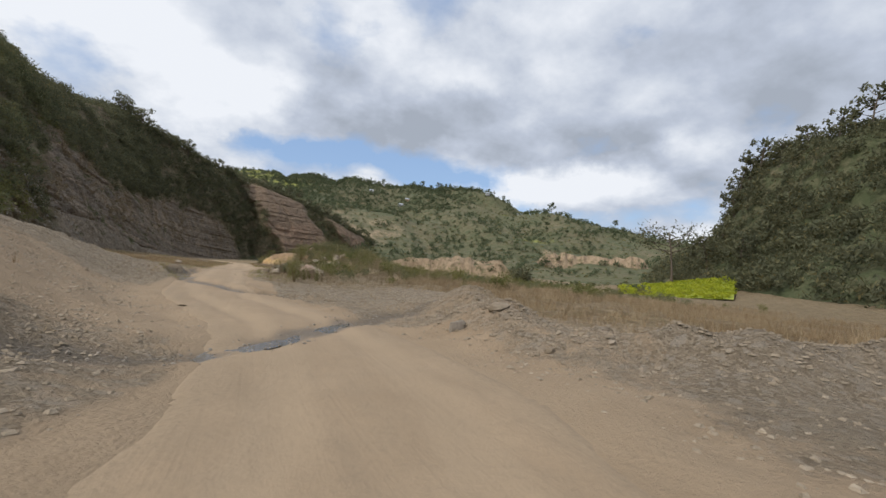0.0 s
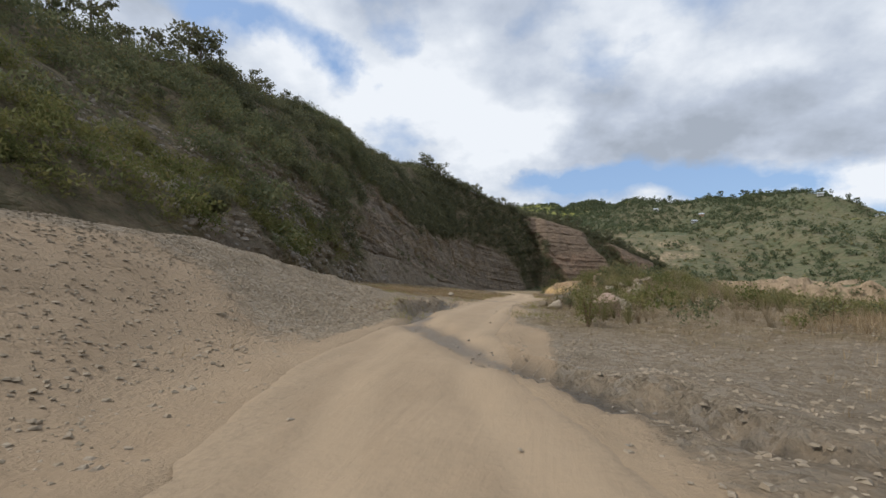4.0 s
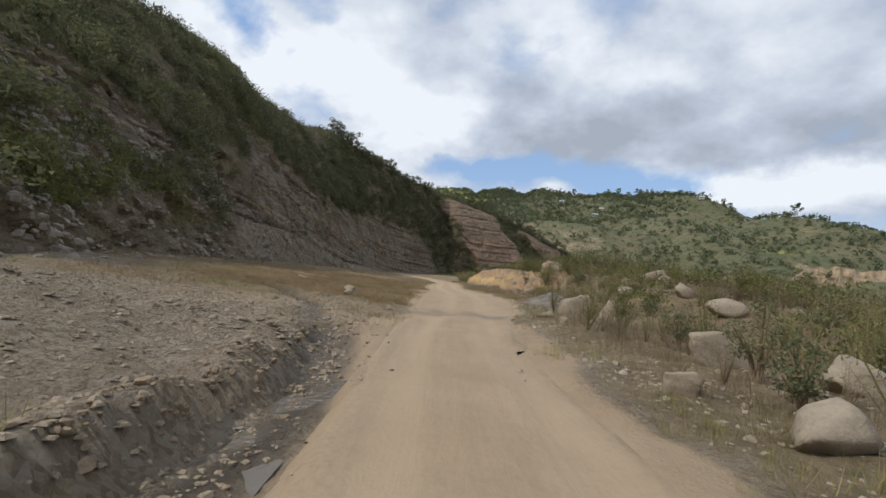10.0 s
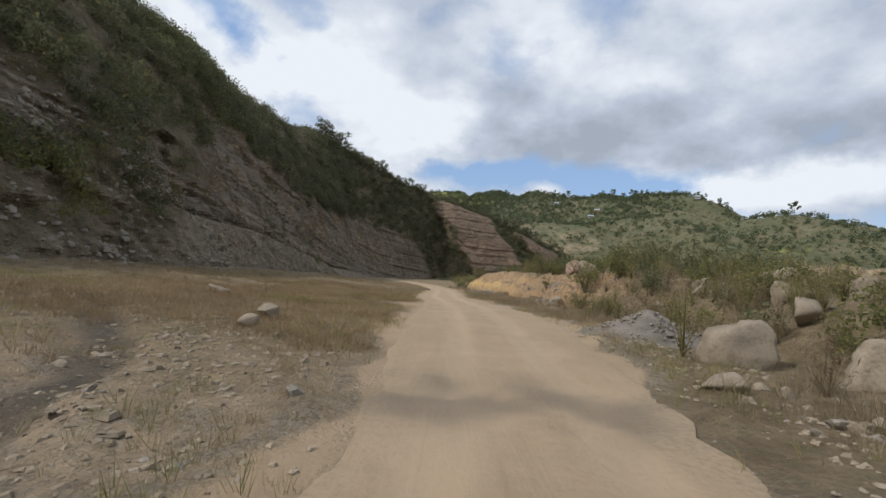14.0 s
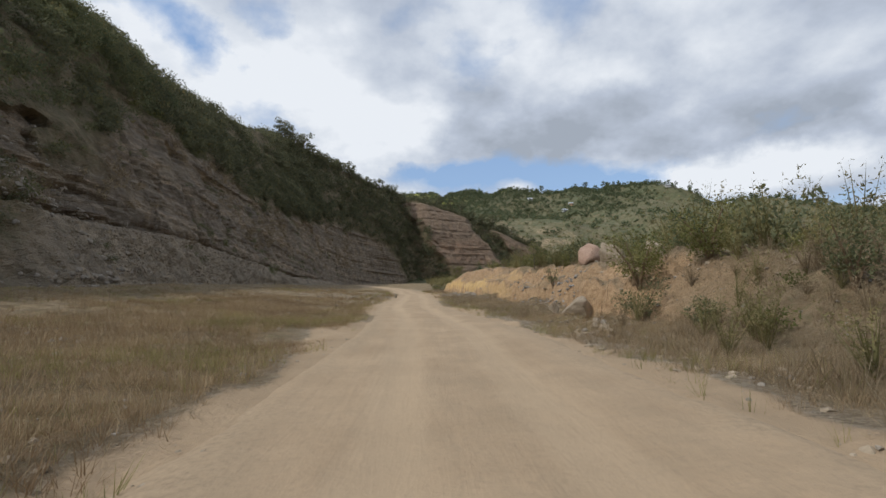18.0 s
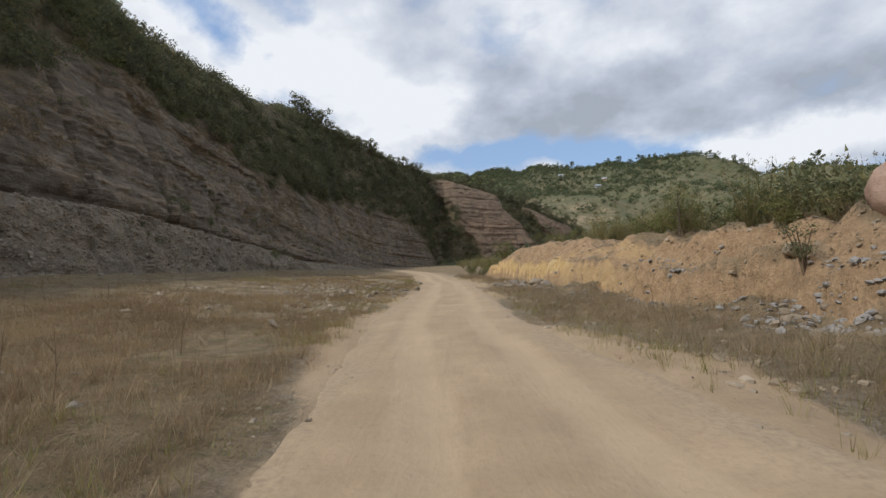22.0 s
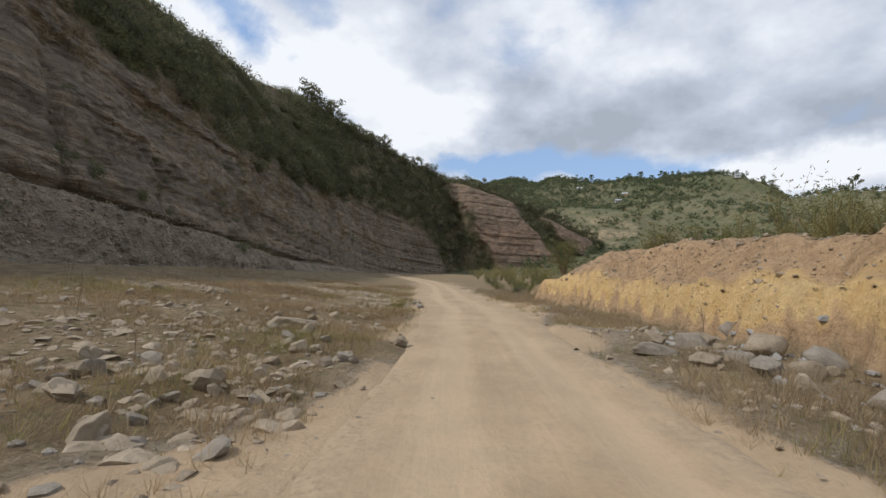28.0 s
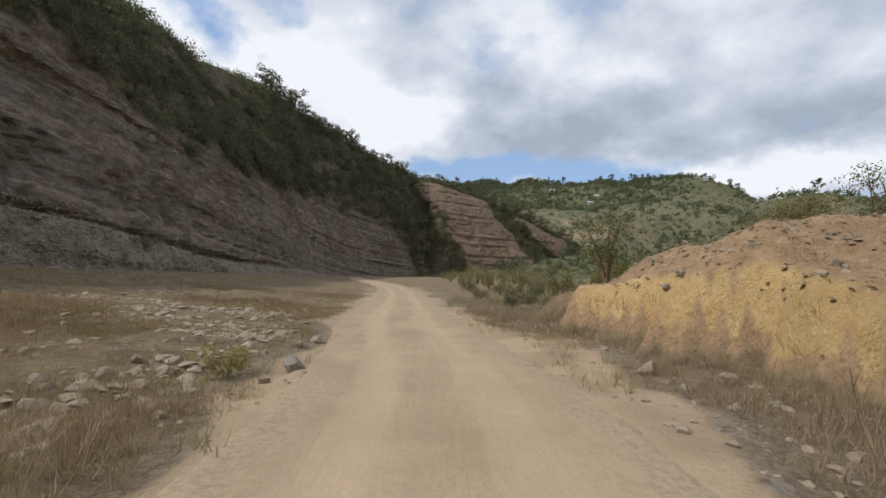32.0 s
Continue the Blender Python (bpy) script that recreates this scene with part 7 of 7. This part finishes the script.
def spoil_heap():
    root = new("gravel_heap")
    cx, cy = 5.2, 53.3
    xs, ys = np.linspace(-2.6, 2.6, 60), np.linspace(-2.2, 2.2, 52)
    X, Y = np.meshgrid(xs, ys, indexing="ij")
    H = 0.7 * np.exp(-((X / 1.0) ** 2 + (Y / 0.9) ** 2) ** 0.8) + 0.07 * fbm(X * 2.6, Y * 2.6, 0, 3, 98)
    r = np.hypot(X / 2.6, Y / 2.2)
    Z = ground_z(X + cx, Y + cy) + H - 0.35 * smooth(r, 0.65, 1.0) - 0.02
    me = mesh_from("mound", np.stack([X + cx, Y + cy, Z], -1), grid_faces(60, 52), M_SHALE, True)
    o = new("mound", me)
    o.parent = root
    rng = np.random.default_rng(99)
    n = 700
    x, y = rng.normal(size=n) * 0.85, rng.normal(size=n) * 0.75
    h = 0.7 * np.exp(-((x / 1.0) ** 2 + (y / 0.9) ** 2) ** 0.8)
    P = np.stack([x + cx, y + cy, ground_z(x + cx, y + cy) + h], 1)
    c = scatter("rubble", CHIPS, P, 0.02 + 0.07 * rng.random(n) ** 2.5, M_GREY, rng, (0.4, 0.8))
    c.parent = root
    c["kind"] = "stuff"
    tagged(root, "heap of grey shale chips tipped beside the track", "gravel heap")


spoil_heap()


# ---- water ----
def ribbon(name, pts, w0, lo, hi, depth, label):
    """Water lying in the bed of a small stream."""
    p = catmull(pts, 220)
    p = p[(p[:, 1] > lo) & (p[:, 1] < hi)]
    t = np.gradient(p, axis=0)
    nrm = np.stack([-t[:, 1], t[:, 0]], 1)
    nrm /= np.linalg.norm(nrm, axis=1)[:, None]
    us = np.linspace(-1, 1, 9)
    w = (w0 * (0.75 + 0.35 * vnoise(np.arange(len(p)) * 0.11, 0.4, 0, 27)) * np.clip(np.minimum(np.arange(len(p)), np.arange(len(p))[::-1]) / 12, 0.05, 1))[:, None]
    X = p[:, :1] + nrm[:, :1] * w * us
    Y = p[:, 1:] + nrm[:, 1:] * w * us
    bed = surf_z(X, Y).min(axis=1)
    pad = np.pad(bed, 5, "edge")
    bed = np.min([pad[i:i + len(bed)] for i in range(11)], axis=0)
    level = np.convolve(np.pad(bed, 8, "edge"), np.ones(17) / 17, "valid") + depth
    Z = np.repeat(level[:, None], 9, 1)
    tagged(new(name, mesh_from(name, np.stack([X, Y, Z], -1), grid_faces(len(p), 9), M_WATER, True)), label, "water", kind="structure")


ribbon("water", STREAM_A, 0.5, 19, 51, 0.03, "shallow muddy water in a trench beside the track")
ribbon("water", STREAM_B, 0.42, 6.4, 12.2, 0.022, "trickle of muddy water crossing the track")


# ---- earth scarps, field and houses across the valley ----
def scar_material():
    g = Graph("bare_earth")
    c = g.mix(g.ramp(g.noise(0.5, 6, 0.6, (1, 1, 0.25)), (0.35, 0.0), (0.65, 1.0)), (0.25, 0.18, 0.11), (0.40, 0.295, 0.185))
    c = g.mix(g.ramp(g.noise(0.25, 5, 0.6), (0.55, 0.0), (0.66, 0.75)), c, (0.12, 0.115, 0.05))
    g.color(c)
    g.bumped(g.noise(1.2, 6, 0.6, (1, 1, 0.3)), 1.0, 0.6)
    return g.mat


M_SCAR = scar_material()


def scarp(name, foot, height, back, seed, label):
    """A bare gullied earth face."""
    p = catmull(foot, 120)
    t = np.gradient(p, axis=0)
    nrm = np.stack([-t[:, 1], t[:, 0]], 1)
    nrm /= np.linalg.norm(nrm, axis=1)[:, None]
    u = np.concatenate([np.linspace(0, 1, 22), [1.6, 3.0]])[None, :]
    e = np.linspace(0, 1, 120)[:, None]
    H = height * smooth(e, 0, 0.15) * (1 - smooth(e, 0.85, 1)) * (0.92 + 0.12 * vnoise(e * 7, 0.2, 0, seed) + 0.08 * vnoise(e * 23, 0.2, 0, seed + 3))
    gully = 0.35 * np.abs(vnoise(e * 26, u * 0.6, 0, seed + 1)) * back
    X = p[:, :1] + nrm[:, :1] * (back * u + gully * np.minimum(u, 1))
    Y = p[:, 1:] + nrm[:, 1:] * (back * u + gully * np.minimum(u, 1))
    Z = ground_z(p[:, 0], p[:, 1], False)[:, None] - 0.5 + H * np.minimum(u, 1) ** 0.8 - 0.6 * H * np.clip(u - 1, 0, None) * 0.3
    tagged(new(name, mesh_from(name, np.stack([X, Y, Z], -1), grid_faces(120, u.shape[1]), M_SCAR, False)), label, "earth bank", kind="structure")


scarp("river_scarp", [(46, 178), (60, 177), (76, 169), (88, 162), (98, 154)], 9.3, 3.5, 5, "pale eroded river bank with gullies")
scarp("quarry_face", [(205, 297), (222, 293), (242, 284), (262, 268), (280, 250)], 21, 10, 8, "bare yellow quarried hillside")
scarp("river_scarp", [(120, 330), (160, 325), (200, 322), (235, 318)], 12, 6, 15, "long bare bank below the terraces")


def scarp_shrubs():
    rng = np.random.default_rng(47)
    lines = [([(46, 178), (60, 177), (76, 169), (88, 162), (98, 154)], 9.3, 90), ([(205, 297), (222, 293), (242, 284), (262, 268), (280, 250)], 22, 110), ([(120, 330), (160, 325), (200, 322), (235, 318)], 12, 90)]
    P = []
    for foot, h, n in lines:
        p = catmull(foot, 100)[rng.integers(0, 100, n)]
        on = rng.random(n) < 0.45
        z = ground_z(p[:, 0], p[:, 1], False) + np.where(on, h * 0.55, -0.4) + rng.normal(size=n) * h * 0.1
        P.append(np.stack([p[:, 0] + rng.normal(size=n) * 2, p[:, 1] + np.where(on, 4.0 + h * 0.1, -3.0 - 6 * rng.random(n)), np.where(on, z, ground_z(p[:, 0], p[:, 1], False) - 0.3)], 1))
    P = np.concatenate(P)
    tagged(scatter("scarp_shrubs", FARCLUMPS, P, 0.9 + 2.2 * rng.random(len(P)) ** 2, M_SHRUB, rng, (0.6, 1.1)), "shrubs growing on and below the bare earth banks", "bushes", kind="stuff")


scarp_shrubs()


def crop_field():
    az, D = np.linspace(-54.8, -43.6, 40), np.linspace(71, 104, 40)
    A, R = np.meshgrid(az, D, indexing="ij")
    R = R + np.interp(A, [-54.8, -43.6], [3, -1])
    X, Y = 1.7 - np.sin(np.radians(A)) * R, -0.5 + np.cos(np.radians(A)) * R
    Z = -1.2 + (R - 71) / 33 * (np.interp(A, [-55, -44], [3.5, 0.8])) + 0.08 * fbm(X * 0.6, Y * 0.6, 0, 2, 44) + 0.15
    g = plain("crop_soil", (0.30, 0.33, 0.05), 0.9, 0.0, 1.2)
    tagged(new("crop_field", mesh_from("crop_field", np.stack([X, Y, Z], -1), grid_faces(40, 40), g, True)), "bright yellow-green flowering crop field", "field", kind="structure")
    rng = np.random.default_rng(46)
    P = sample_grid(X, Y, Z, np.ones_like(X), 800, rng)
    tagged(scatter("crop_plants", FARCLUMPS, P - (0, 0, 0.1), 0.45 + 0.35 * rng.random(len(P)), M_CROP, rng, (0.7, 1.0)), "flowering yellow-green crop plants", "crop", kind="stuff")


crop_field()


M_WHITE = plain("whitewash", (0.55, 0.53, 0.49), 0.85)
M_OCHREWALL = plain("ochre_plaster", (0.55, 0.36, 0.2), 0.85)
M_TIN = plain("tin_roof", (0.62, 0.65, 0.68), 0.45, 0.5)
M_DARKGLASS = plain("window_glass", (0.05, 0.055, 0.06), 0.2)


def houses():
    spots = [(212, 690, 7, 5, 3.6, M_WHITE, 15), (226, 705, 6, 4.5, 3.6, M_OCHREWALL, -20), (395, 585, 8, 5, 4.5, M_OCHREWALL, 30), (372, 600, 6, 4.5, 3.6, M_WHITE, 10), (345, 655, 6, 4.5, 3.6, M_WHITE, -15), (180, 760, 6, 4.5, 3.6, M_WHITE, 5), (415, 520, 6, 4.5, 3.6, M_WHITE, 40)]
    for x, y, w, d, h, mat, rz in spots:
        root = new("house")
        root.matrix_basis = pose(x, y, surface_z(HX, HY, HZ, x, y) - 0.6, 0, 0, rz)
        box("wall", 0, 0, h / 2, w, d, h, mat, root)
        bm = bmesh.new()
        vs = [bm.verts.new(c) for c in ((-w / 2 - 0.5, -d / 2 - 0.5, h), (w / 2 + 0.5, -d / 2 - 0.5, h), (w / 2 + 0.5, d / 2 + 0.5, h), (-w / 2 - 0.5, d / 2 + 0.5, h), (-w / 2 - 0.5, 0, h + 1.6), (w / 2 + 0.5, 0, h + 1.6))]
        for q in ((0, 1, 5, 4), (2, 3, 4, 5), (0, 4, 3), (1, 2, 5), (3, 2, 1, 0)):
            bm.faces.new([vs[i] for i in q])
        part("roof", bm, M_TIN, root)
        for k in range(3):
            box("window", -w / 3 + k * w / 3, -d / 2 - 0.02, h * 0.55, 1.0, 0.12, 1.2, M_DARKGLASS, root)
        tagged(root, "small hillside farmhouse with a pale tin roof", "house", "farmhouses on the far hill")


houses()
